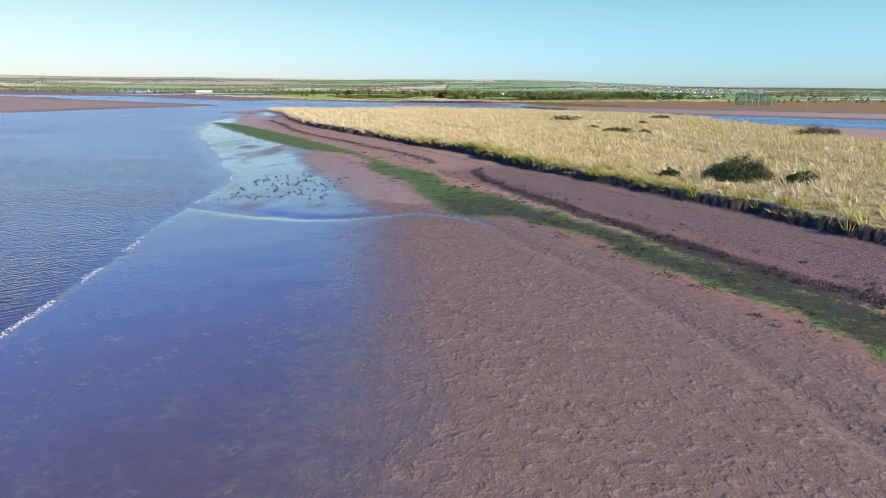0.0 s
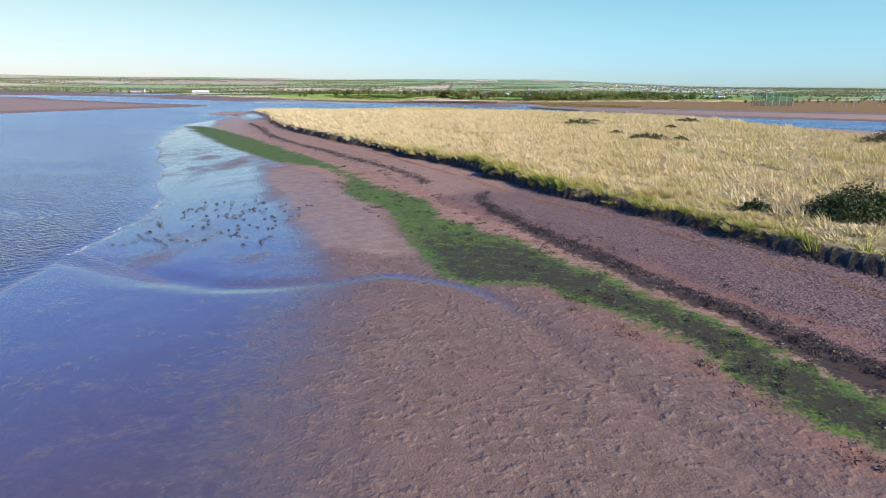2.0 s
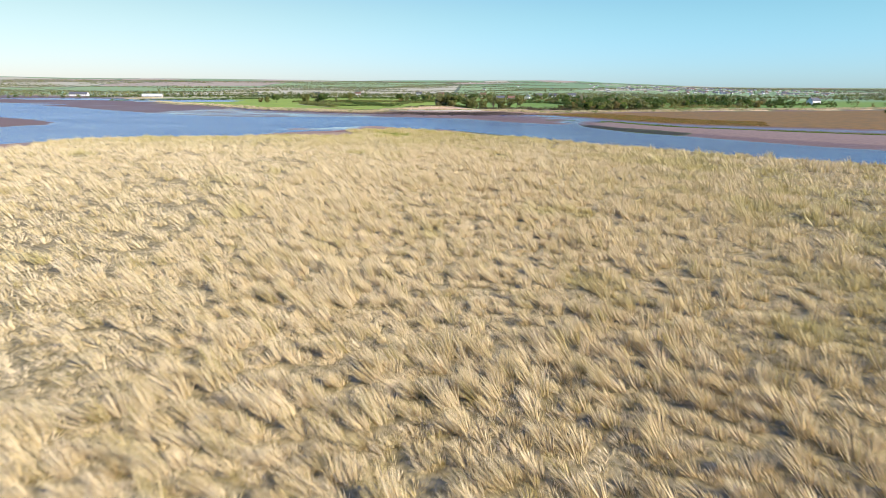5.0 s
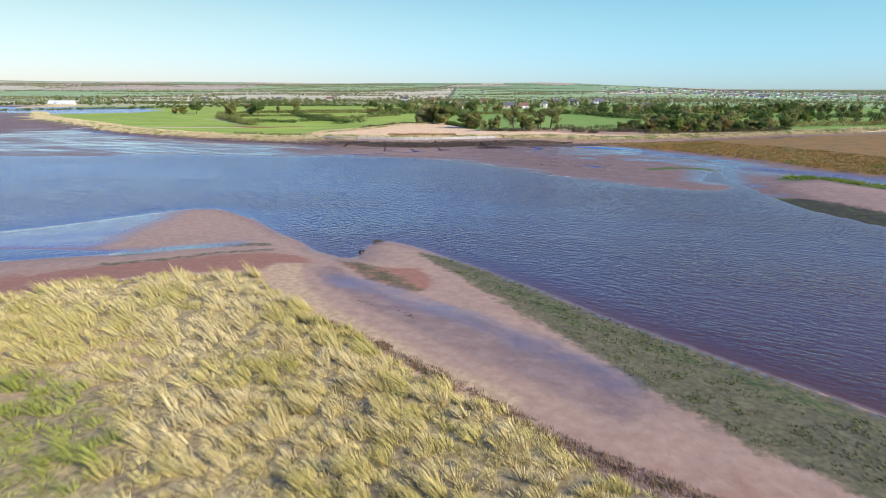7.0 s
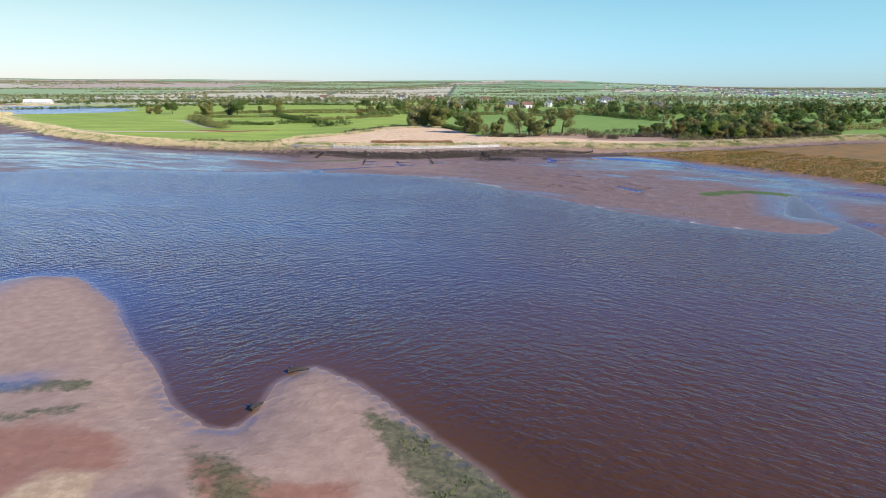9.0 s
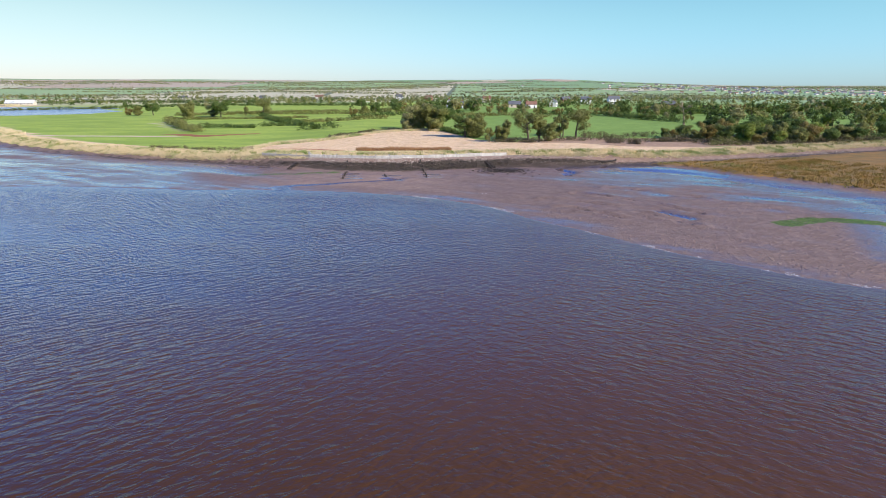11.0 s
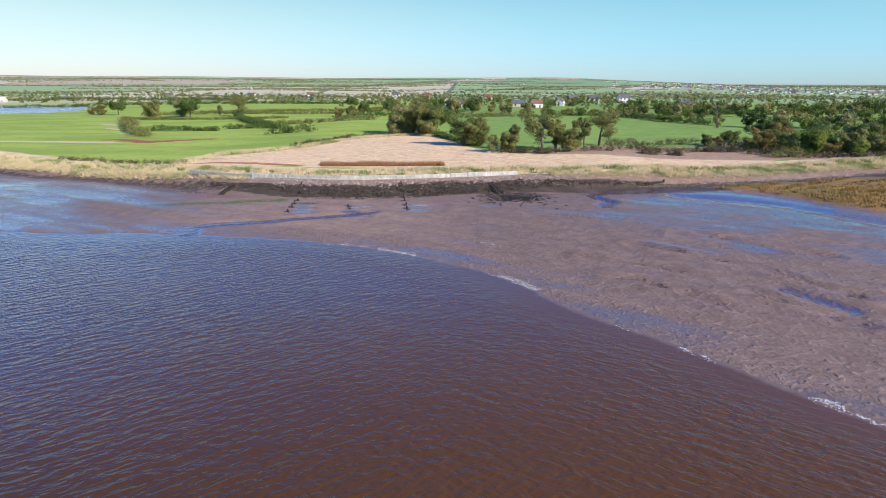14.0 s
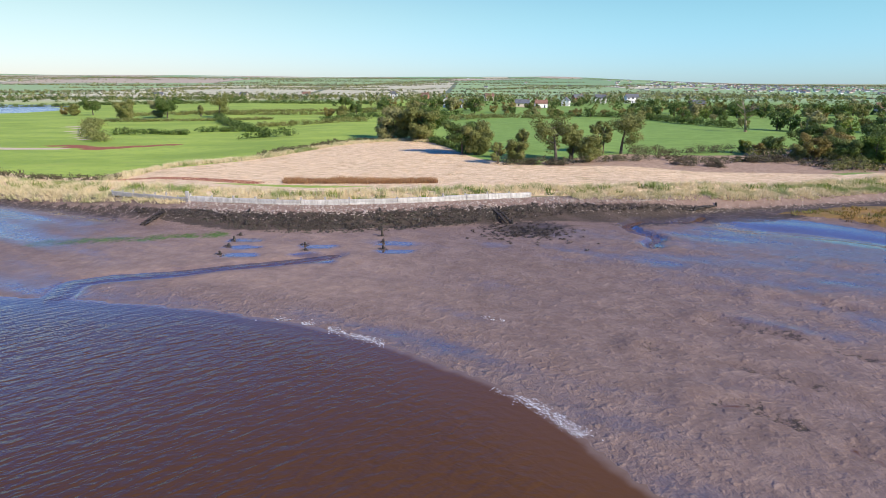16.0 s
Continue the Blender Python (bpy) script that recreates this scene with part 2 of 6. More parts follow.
# the northern flats: runnels, wet ground and broken ridges
RUNNELS = [curve_through([(-3.2, 213.0), (-0.2, 211.8), (3.5, 209.9), (7.6, 208.2), (10, 206.5), (12.9, 204), (17, 199.5)]),
           curve_through([(-0.3, 213.6), (1.7, 212.6), (4.5, 211.7), (8, 210)]),
           curve_through([(1.5, 207.8), (4.5, 206.6), (7.5, 205.2), (10, 203.9)])]
RIDGES = [curve_through([(5.2, 203.1), (6.6, 202.5), (7.8, 201.6), (8.8, 200.7), (9.7, 199.2), (11.5, 196.4)]), curve_through([(5.6, 200.7), (6.4, 200.4), (7.3, 199.4), (8.6, 197.6)]),
          curve_through([(7.4, 205.0), (9.6, 203.2), (11.4, 201.0), (12.8, 198.6)]), curve_through([(9.8, 206.9), (12, 205.6), (14.5, 203.2)])]
WET_EAST = curve_through([(9.6, 217.6), (13.4, 218.0), (17, 217.4), (20.5, 213), (24, 208), (28, 199), (24, 193), (20, 196), (16.5, 201), (13.3, 204.9), (10, 206.7), (7.6, 208.4), (4.5, 211.7), (7.7, 213.2)], closed=True)
WET_WEST = curve_through([(-60, 243), (-26, 221.6), (-18, 218.4), (-14.1, 217.0), (-13.6, 214.0), (-8.6, 210.7), (-9.0, 209.3), (-11.6, 207.9), (-11.7, 206.3), (-20, 206), (-40, 205), (-70, 218)], closed=True)
POOL = curve_through([(13.4, 217.7), (16, 217.9), (18.2, 216.4), (20.2, 213.0), (19.6, 211.6), (18.1, 211.6), (15.4, 213.2), (13.3, 216.2)], closed=True)


def hills(x, y):
    r = np.hypot(x, y) + 1e-6
    k = x / r
    near = smooth(430, 950, r) * (9.0 - 7.2 * smooth(0.12, 0.42, k)) * (0.55 + 0.8 * fbm(x / 330 + 5, y / 330, 3, 4))
    ridge = smooth(1300, 2300, r) * (15 - 13.5 * smooth(0.05, 0.40, k) - 3 * smooth(0.1, -0.3, k)) * (0.6 + 0.8 * fbm(x / 600, y / 600 + 3, 9, 3))
    return np.where(y > 0, near + ridge, 0.4 * near)


def terrain(x, y):
    """Height of the ground, and the distances that the surfaces follow."""
    calm = 1 - 0.65 * smooth(150, 160, y) * smooth(30, 20, np.abs(x))
    wx = x + 0.9 * calm * (fbm(x / 3.1, y / 3.1, 21, 3) - 0.5)
    wy = y + 0.9 * calm * (fbm(x / 3.1 + 40, y / 3.1, 22, 3) - 0.5)
    ex = x + 1.1 * (fbm(x / 1.6, y / 1.6, 31, 3) - 0.5)
    ey = y + 1.1 * (fbm(x / 1.6 + 70, y / 1.6, 32, 3) - 0.5)
    shore, isle = signed(wx, wy, SHORE), signed(ex, ey, ISLE)
    main, west = signed(wx, wy, MAIN), signed(wx, wy, WEST)
    bank, marsh, spit = signed(wx, wy, BANK_LAND), signed(ex, ey, MARSH), signed(wx, wy, SPIT)
    low = np.maximum.reduce([shore, main, west])
    z = np.where(low < 0, np.maximum(-0.9, low * 0.11), 0.012 + 0.011 * np.minimum(low, 10))
    z = z + 0.03 * (fbm(x / 2.2, y / 2.2, 41, 3) - 0.5) * smooth(1.0, 5, low)
    u, v = x * 0.88 - y * 0.47, x * 0.47 + y * 0.88
    ridges = fbm(u / 4.6, v / 0.55, 45, 3) - 0.5
    z = z + 0.07 * ridges * smooth(0.6, 4, main) * smooth(-0.5, -2.5, bank)
    # the island: beach, little cliff, plateau
    north = smooth(112, 158, y)
    top = 1.22 - 0.72 * north + 0.35 * (fbm(x / 9, y / 9, 51, 3) - 0.5)
    foot = 0.76 - 0.38 * north
    e = -isle
    east = smooth(8, 26, x - 0.0 * y) * smooth(40, 60, y)
    beach = foot * np.interp(e, [0, 1.2, 3.6, 4.6, 6.5, 9, 13], [1, 0.9, 0.66, 0.44, 0.26, 0.08, 0])
    lift = smooth(-0.5, 2.0, shore) * smooth(13, 11, e) * (e > 0)
    z = np.where(lift > 0, np.maximum(z, (beach + 0.012 * (fbm(x * 1.5, y * 1.5, 8, 2) - 0.5)) * lift + z * (1 - lift)), z)
    z = np.where(isle > -0.2, np.maximum(z, foot + (top - foot) * smooth(-0.10, 0.10 + 0.8 * north, isle)), z)
    # mainland: marsh, spit, flood bank and fields
    z = np.where(marsh > -0.4, np.maximum(z, 0.04 + 0.26 * smooth(-0.2, 0.25, marsh)), z)
    z = np.where(spit > 0, np.maximum(z, 0.10 + 0.32 * smooth(0, 6, spit)), z)
    crest = 0.88 - 0.34 * smooth(12, 22, np.abs(x + 2))
    toe = 1.2 + 1.4 * smooth(17, 9, np.abs(x + 2))
    z = np.where(bank > -toe - 0.2, np.maximum(z, 0.1 + (crest - 0.1) * smooth(-toe, 0.0, bank)), z)
    z = np.where(bank > 0, crest + 0.12 * smooth(0, 1.5, bank) - 0.16 * smooth(2.0, 6, bank) + 0.10 * (fbm(x / 14, y / 14, 61, 3) - 0.5) * smooth(6, 14, bank), z)
    z = np.where(west > 60, 0.5 * smooth(60, 110, west), z)
    z = z + hills(x, y) * np.where(low > 0, 1, 0)
    # channels cut by running water
    z = z - (0.09 - 0.035 * smooth(26, 29, y)) * np.exp(-(line_dist(wx, wy, GULLY) / (0.30 + 0.35 * smooth(0, -9, x) * smooth(26, 29, y))) ** 2) * (low > 0)
    for k, c in enumerate(CREEKS):
        z = z - (0.24, 0.24, 0.12, 0.10, 0.14)[k] * np.exp(-(line_dist(x, y, c) / (0.27, 0.22, 0.2, 0.7, 0.9)[k]) ** 2)
    broken = smooth(0.42, 0.62, fbm(x / 0.9, y / 0.9, 49, 3))
    for c in RIDGES:
        q = line_dist(x, y, c)
        z = z + broken * (0.09 * np.exp(-((q - 0.4) / 0.3) ** 2) - 0.11 * np.exp(-(q / 0.28) ** 2)) * (main > 0)
    z = z - 0.02 * smooth(0, 0.6, signed(x, y, POOL))
    pond = signed(wx, wy, POND)
    z = np.where(pond > -45, np.minimum(z, 0.14 + np.maximum(z - 0.14, 0) * smooth(12, 45, -pond)), z)
    z = np.where(pond > 0, -0.3, z)
    return z, dict(shore=shore, isle=isle, main=main, west=west, bank=bank, marsh=marsh, spit=spit, low=low, ridges=ridges, wx=wx, wy=wy, ex=ex, ey=ey)


GRID = {}


def height_at(x, y):
    """Height of the finished ground sheet."""
    x, y = np.asarray(x, float), np.asarray(y, float)
    xs, ys, z = GRID["x"], GRID["y"], GRID["z"]
    i = np.clip(np.searchsorted(xs, x) - 1, 0, len(xs) - 2)
    j = np.clip(np.searchsorted(ys, y) - 1, 0, len(ys) - 2)
    u, v = (x - xs[i]) / (xs[i + 1] - xs[i]), (y - ys[j]) / (ys[j + 1] - ys[j])
    return (z[j, i] * (1 - u) + z[j, i + 1] * u) * (1 - v) + (z[j + 1, i] * (1 - u) + z[j + 1, i + 1] * u) * v


# ---- materials ---------------------------------------------------------------------------------
class Nodes:
    """A node material with short ways to add nodes."""

    def __init__(self, name, rough=0.8, spec=0.3):
        self.m = bpy.data.materials.new(name)
        self.m.use_nodes = True
        self.t = self.m.node_tree
        self.b = self.t.nodes["Principled BSDF"]
        self.b.inputs["Roughness"].default_value = rough
        self.b.inputs["Specular IOR Level"].default_value = spec
        self.geo = self.t.nodes.new("ShaderNodeNewGeometry")
        self.pos = self.geo.outputs["Position"]

    def put(self, sock, v):
        if isinstance(v, bpy.types.NodeSocket):
            self.t.links.new(v, sock)
        elif isinstance(v, (tuple, list)) and len(v) == 3 and sock.type == 'RGBA':
            sock.default_value = (*v, 1)
        else:
            sock.default_value = v

    def noise(self, scale, detail=4, rough=0.55, vec=None, stretch=None, distort=0.0):
        n = self.t.nodes.new("ShaderNodeTexNoise")
        n.inputs["Scale"].default_value, n.inputs["Detail"].default_value = scale, detail
        n.inputs["Roughness"].default_value, n.inputs["Distortion"].default_value = rough, distort
        v = vec if vec is not None else self.pos
        if stretch:
            mp = self.t.nodes.new("ShaderNodeMapping")
            mp.inputs["Scale"].default_value = stretch[:3]
            if len(stretch) > 3:
                mp.vector_type = 'TEXTURE'
                mp.inputs["Scale"].default_value = [1 / q for q in stretch[:3]]
                mp.inputs["Rotation"].default_value = (0, 0, radians(stretch[3]))
            self.t.links.new(v, mp.inputs["Vector"])
            v = mp.outputs[0]
        self.t.links.new(v, n.inputs["Vector"])
        return n.outputs["Fac"]

    def voronoi(self, scale, feature='F1', out="Distance", vec=None):
        n = self.t.nodes.new("ShaderNodeTexVoronoi")
        n.feature = feature
        n.inputs["Scale"].default_value = scale
        self.t.links.new(vec if vec is not None else self.pos, n.inputs["Vector"])
        return n.outputs[out]

    def attr(self, name, out="Fac"):
        n = self.t.nodes.new("ShaderNodeAttribute")
        n.attribute_name = name
        return n.outputs[out]

    def rgb(self, name):
        n = self.t.nodes.new("ShaderNodeSeparateXYZ")
        self.t.links.new(self.attr(name, "Vector"), n.inputs[0])
        return n.outputs

    def math(self, op, a, b=0.0, c=None, clamp=False):
        n = self.t.nodes.new("ShaderNodeMath")
        n.operation, n.use_clamp = op, clamp
        self.put(n.inputs[0], a)
        self.put(n.inputs[1], b)
        if c is not None:
            self.put(n.inputs[2], c)
        return n.outputs[0]

    def step(self, v, lo, hi, a=0.0, b=1.0):
        n = self.t.nodes.new("ShaderNodeMapRange")
        n.interpolation_type = 'SMOOTHSTEP'
        self.put(n.inputs[0], v)
        for k, q in enumerate((lo, hi, a, b)):
            n.inputs[k + 1].default_value = q
        return n.outputs[0]

    def mix(self, fac, a, b):
        n = self.t.nodes.new("ShaderNodeMix")
        n.data_type = 'RGBA'
        self.put(n.inputs[0], fac)
        self.put(n.inputs[6], a)
        self.put(n.inputs[7], b)
        return n.outputs[2]

    def blend(self, fac, a, b):
        n = self.t.nodes.new("ShaderNodeMix")
        n.data_type = 'FLOAT'
        self.put(n.inputs[0], fac)
        self.put(n.inputs[2], a)
        self.put(n.inputs[3], b)
        return n.outputs[0]

    def ragged(self, mask, grain, spread=0.5, soft=0.12):
        """A mask whose edge is broken by grain."""
        v = self.math('ADD', mask, self.math('MULTIPLY', self.math('SUBTRACT', grain, 0.5), spread))
        return self.step(v, 0.5 - soft, 0.5 + soft)

    def bump(self, height, dist, strength=1.0, after=None):
        n = self.t.nodes.new("ShaderNodeBump")
        n.inputs["Strength"].default_value, n.inputs["Distance"].default_value = strength, dist
        self.t.links.new(height, n.inputs["Height"])
        if after is not None:
            self.t.links.new(after, n.inputs["Normal"])
        return n.outputs[0]

    def done(self, color=None, rough=None, normal=None):
        if color is not None:
            self.put(self.b.inputs["Base Color"], color)
        if rough is not None:
            self.put(self.b.inputs["Roughness"], rough)
        if normal is not None:
            self.t.links.new(normal, self.b.inputs["Normal"])
        return self.m


def ground_material():
    n = Nodes("ground", 0.85, 0.4)
    algae, pebble, wet = n.rgb("za")[0:3]
    sand, straw, marsh = n.rgb("zb")[0:3]
    # the weed mask also carries painted shade at the cliff and the mud ridges
    field, weed, soil = n.rgb("zc")[0:3]
    red, far, ripple = n.rgb("zd")[0:3]
    dull, earth, track = n.rgb("ze")[0:3]
    fine, mid, big = n.noise(26, 3), n.noise(3.2, 4), n.noise(0.35, 4)
    grit = n.noise(90, 2)
    lumps = n.noise(4.6, 2, 0.4)
    clods = n.math('ADD', n.math('MULTIPLY', n.noise(8.0, 6, 0.62), 0.65), n.math('MULTIPLY', n.noise(2.3, 4, 0.6), 0.35))
    # mud, brown with a grey film
    col = n.mix(n.step(mid, 0.3, 0.7), (0.145, 0.095, 0.066), (0.205, 0.140, 0.102))
    col = n.mix(n.step(clods, 0.52, 0.68, 0, 0.8), col, (0.285, 0.208, 0.165))
    col = n.mix(n.step(big, 0.35, 0.7, 0, 0.5), col, (0.18, 0.115, 0.09))
    col = n.mix(n.step(n.noise(4.5, 5, 0.7), 0.60, 0.70, 0, 0.75), col, (0.07, 0.05, 0.044))
    col = n.mix(n.step(fine, 0.56, 0.70, 0, 0.55), col, (0.095, 0.066, 0.055))
    col = n.mix(n.step(n.noise(17, 3, 0.6), 0.60, 0.72, 0, 0.45), col, (0.34, 0.262, 0.218))
    col = n.mix(n.math('MULTIPLY', ripple, 0.72), col, n.mix(n.step(clods, 0.36, 0.66), (0.098, 0.064, 0.047), (0.185, 0.127, 0.096)))
    sandc = n.mix(n.step(mid, 0.3, 0.75), (0.30, 0.207, 0.142), (0.385, 0.275, 0.19))
    sandc = n.mix(n.step(n.noise(12, 5, 0.7, stretch=(0.8, 1.3, 1, -30)), 0.45, 0.75, 0, 0.35), sandc, (0.27, 0.18, 0.135))
    col = n.mix(n.ragged(sand, n.noise(0.9, 6, 0.62), 1.0, 0.3), col, sandc)
    pebc = n.mix(n.step(n.voronoi(24, out="Color"), 0.2, 0.8), (0.080, 0.052, 0.043), (0.235, 0.155, 0.130))
    col = n.mix(n.ragged(pebble, mid, 0.5, 0.12), col, pebc)
    redc = n.mix(mid, (0.20, 0.088, 0.050), (0.33, 0.168, 0.102))
    redc = n.mix(n.step(clods, 0.52, 0.7, 0, 0.7), redc, (0.15, 0.085, 0.06))
    col = n.mix(n.math('MULTIPLY', n.ragged(red, n.noise(1.8, 6, 0.7), 1.2, 0.3), 0.85), col, redc)
    litter, dry, damp = n.rgb("zf")[0:3]
    col = n.mix(n.ragged(dry, n.noise(1.6, 6, 0.65), 0.7, 0.3), col, n.mix(n.step(n.noise(5, 5, 0.65), 0.35, 0.7), (0.36, 0.258, 0.145), (0.50, 0.375, 0.22)))
    col = n.mix(n.math('MULTIPLY', n.ragged(damp, n.noise(1.2, 6, 0.65), 0.8, 0.35), 0.85), col, n.mix(n.step(n.noise(2.0, 5, 0.65), 0.35, 0.7), (0.19, 0.134, 0.106), (0.275, 0.203, 0.163)))
    alg = n.ragged(algae, n.math('ADD', n.math('MULTIPLY', n.noise(0.9, 6, 0.7), 0.6), n.math('MULTIPLY', n.noise(6, 4, 0.7), 0.4)), 2.1, 0.14)
    algc = n.mix(n.step(clods, 0.38, 0.66), (0.045, 0.082, 0.010), (0.108, 0.175, 0.021))
    algc = n.mix(n.step(n.noise(0.5, 4), 0.5, 0.7, 0, 0.6), algc, (0.07, 0.15, 0.014))
    col = n.mix(n.math('MULTIPLY', alg, n.step(fine, 0.25, 0.5, 0.5, 1.0)), col, algc)
    dullm = n.ragged(dull, n.noise(2.4, 7, 0.72), 1.5, 0.2)
    col = n.mix(n.math('MULTIPLY', dullm, 0.8), col, n.mix(n.step(clods, 0.4, 0.62), (0.032, 0.048, 0.014), (0.115, 0.122, 0.048)))
    # seaweed, and the shade painted in the same dark colour
    weed_shade = n.ragged(weed, n.math('ADD', n.math('MULTIPLY', n.noise(2.2, 5, 0.7), 0.5), n.math('MULTIPLY', n.noise(9, 4, 0.7), 0.5)), 2.0, 0.10)
    col = n.mix(n.math('MULTIPLY', weed_shade, 0.9), col, n.mix(fine, (0.016, 0.012, 0.009), (0.065, 0.05, 0.032)))
    marshc = n.mix(n.step(n.noise(0.6, 5), 0.35, 0.68), (0.27, 0.155, 0.035), (0.17, 0.12, 0.035))
    marshc = n.mix(n.step(mid, 0.55, 0.8, 0, 0.6), marshc, (0.34, 0.2, 0.06))
    col = n.mix(n.ragged(marsh, mid, 0.4, 0.1), col, marshc)
    thatch = n.mix(n.step(n.noise(7, 5, 0.7), 0.35, 0.65), (0.19, 0.16, 0.065), (0.43, 0.355, 0.175))
    col = n.mix(soil, col, thatch)
    grass = n.mix(n.step(n.noise(0.09, 3, stretch=(1, 2.5, 1)), 0.35, 0.65), (0.245, 0.335, 0.045), (0.34, 0.43, 0.065))
    grass = n.mix(n.step(n.noise(1.1, 5, 0.7), 0.4, 0.75, 0, 0.6), grass, (0.18, 0.28, 0.05))
    grass = n.mix(n.step(n.noise(0.2, 6, 0.7, stretch=(0.6, 2.2, 1, 20)), 0.58, 0.75, 0, 0.5), grass, (0.34, 0.33, 0.11))
    eastward = n.t.nodes.new("ShaderNodeSeparateXYZ")
    n.t.links.new(n.pos, eastward.inputs[0])
    grass = n.mix(n.step(eastward.outputs[0], -6, 1, 0, 0.75), grass, n.mix(n.step(n.noise(0.8, 5, 0.7), 0.35, 0.7), (0.135, 0.235, 0.045), (0.205, 0.32, 0.07)))
    # the far country: fields of many colours, aerial haze painted in as paler tones
    plots = n.t.nodes.new("ShaderNodeMapping")
    plots.inputs["Scale"].default_value = (1.0, 0.5, 0.0)
    n.t.links.new(n.pos, plots.inputs["Vector"])
    patch = n.voronoi(0.008, out="Color", vec=plots.outputs[0])
    sep = n.t.nodes.new("ShaderNodeSeparateXYZ")
    n.t.links.new(patch, sep.inputs[0])
    lane = n.mix(n.step(sep.outputs[0], 0.44, 0.46), (0.28, 0.38, 0.17), (0.50, 0.47, 0.31))
    lane = n.mix(n.step(sep.outputs[1], 0.70, 0.72), lane, (0.43, 0.35, 0.25))
    lane = n.mix(n.step(sep.outputs[2], 0.62, 0.64), lane, (0.22, 0.33, 0.15))
    lane = n.mix(n.step(n.noise(0.02, 5, 0.7), 0.5, 0.7, 0, 0.4), lane, (0.25, 0.30, 0.17))
    lane = n.mix(n.step(n.voronoi(0.008, 'DISTANCE_TO_EDGE', vec=plots.outputs[0]), 0.012, 0.006), lane, (0.13, 0.16, 0.10))
    grass = n.mix(far, grass, lane)
    col = n.mix(field, col, grass)
    strawc = n.mix(n.step(n.noise(2.2, 6, 0.75, stretch=(0.7, 1.7, 1, 12)), 0.36, 0.64), (0.49, 0.345, 0.19), (0.80, 0.635, 0.40))
    strawc = n.mix(n.step(n.noise(9, 5, 0.75), 0.52, 0.72, 0, 0.7), strawc, (0.28, 0.165, 0.09))
    strawc = n.mix(n.step(n.noise(0.5, 5, 0.7), 0.56, 0.72, 0, 0.55), strawc, (0.34, 0.26, 0.11))
    col = n.mix(n.ragged(straw, n.noise(1.2, 6, 0.7), 0.9, 0.15), col, strawc)
    col = n.mix(n.ragged(earth, n.noise(1.0, 5, 0.7), 0.9, 0.12), col, n.mix(mid, (0.20, 0.062, 0.03), (0.36, 0.14, 0.07)))
    col = n.mix(n.ragged(track, n.noise(1.0, 5, 0.7), 0.8, 0.15), col, n.mix(mid, (0.46, 0.36, 0.24), (0.62, 0.52, 0.38)))
    col = n.mix(n.ragged(litter, n.noise(1.4, 6, 0.72), 1.1, 0.2), col, n.mix(n.step(clods, 0.4, 0.65), (0.25, 0.165, 0.10), (0.50, 0.36, 0.24)))
    streaks = n.noise(0.9, 5, 0.6, stretch=(0.3, 2.0, 1, -30))
    col = n.mix(n.math('MULTIPLY', n.math('MULTIPLY', ripple, n.math('SUBTRACT', 1.0, sand)), n.step(streaks, 0.45, 0.7, 0, 0.5)), col, (0.14, 0.10, 0.082))
    # water film on the flats
    grain = n.math('ADD', n.math('MULTIPLY', n.noise(0.8, 5, 0.6), 0.45), n.math('MULTIPLY', clods, 0.55))
    film = n.step(n.math('ADD', wet, n.math('MULTIPLY', n.math('SUBTRACT', 0.5, grain), 1.1)), 0.30, 1.0)
    film = n.math('MULTIPLY', film, n.math('SUBTRACT', 1.0, n.math('MULTIPLY', weed_shade, 0.8)))
    col = n.mix(n.math('MULTIPLY', film, 0.7), col, (0.07, 0.05, 0.042))
    rough = n.blend(film, n.blend(wet, n.blend(field, 0.82, 0.9), 0.5), 0.14)
    relief = n.math('ADD', n.math('MULTIPLY', clods, 1.0), n.math('MULTIPLY', fine, 0.35))
    relief = n.math('ADD', relief, n.math('MULTIPLY', n.step(lumps, 0.5, 0.78), 0.55))
    relief = n.math('ADD', relief, n.math('MULTIPLY', n.noise(3.0, 4, stretch=(0.35, 2.2, 1, -30)), n.math('MULTIPLY', ripple, 0.9)))
    relief = n.math('MULTIPLY', relief, n.blend(film, 1.0, 0.05))
    relief = n.math('MULTIPLY', relief, n.blend(far, 1.0, 0.0))
    relief = n.math('MULTIPLY', relief, n.blend(field, 1.0, 0.4))
    relief = n.math('MULTIPLY', relief, n.blend(sand, 1.0, 0.28))
    relief = n.math('MULTIPLY', relief, n.blend(ripple, 1.0, 0.62))
    nor = n.bump(relief, 0.045, 1.0)
    nor = n.bump(grit, 0.004, 0.5, nor)
    n.put(n.b.inputs["Specular IOR Level"], n.blend(film, n.blend(field, 0.3, 0.2), 1.0))
    n.put(n.b.inputs["Coat Weight"], n.math('MULTIPLY', film, 0.7))
    n.b.inputs["Coat Roughness"].default_value = 0.07
    n.b.inputs["Coat IOR"].default_value = 1.36
    return n.done(col, rough, nor)


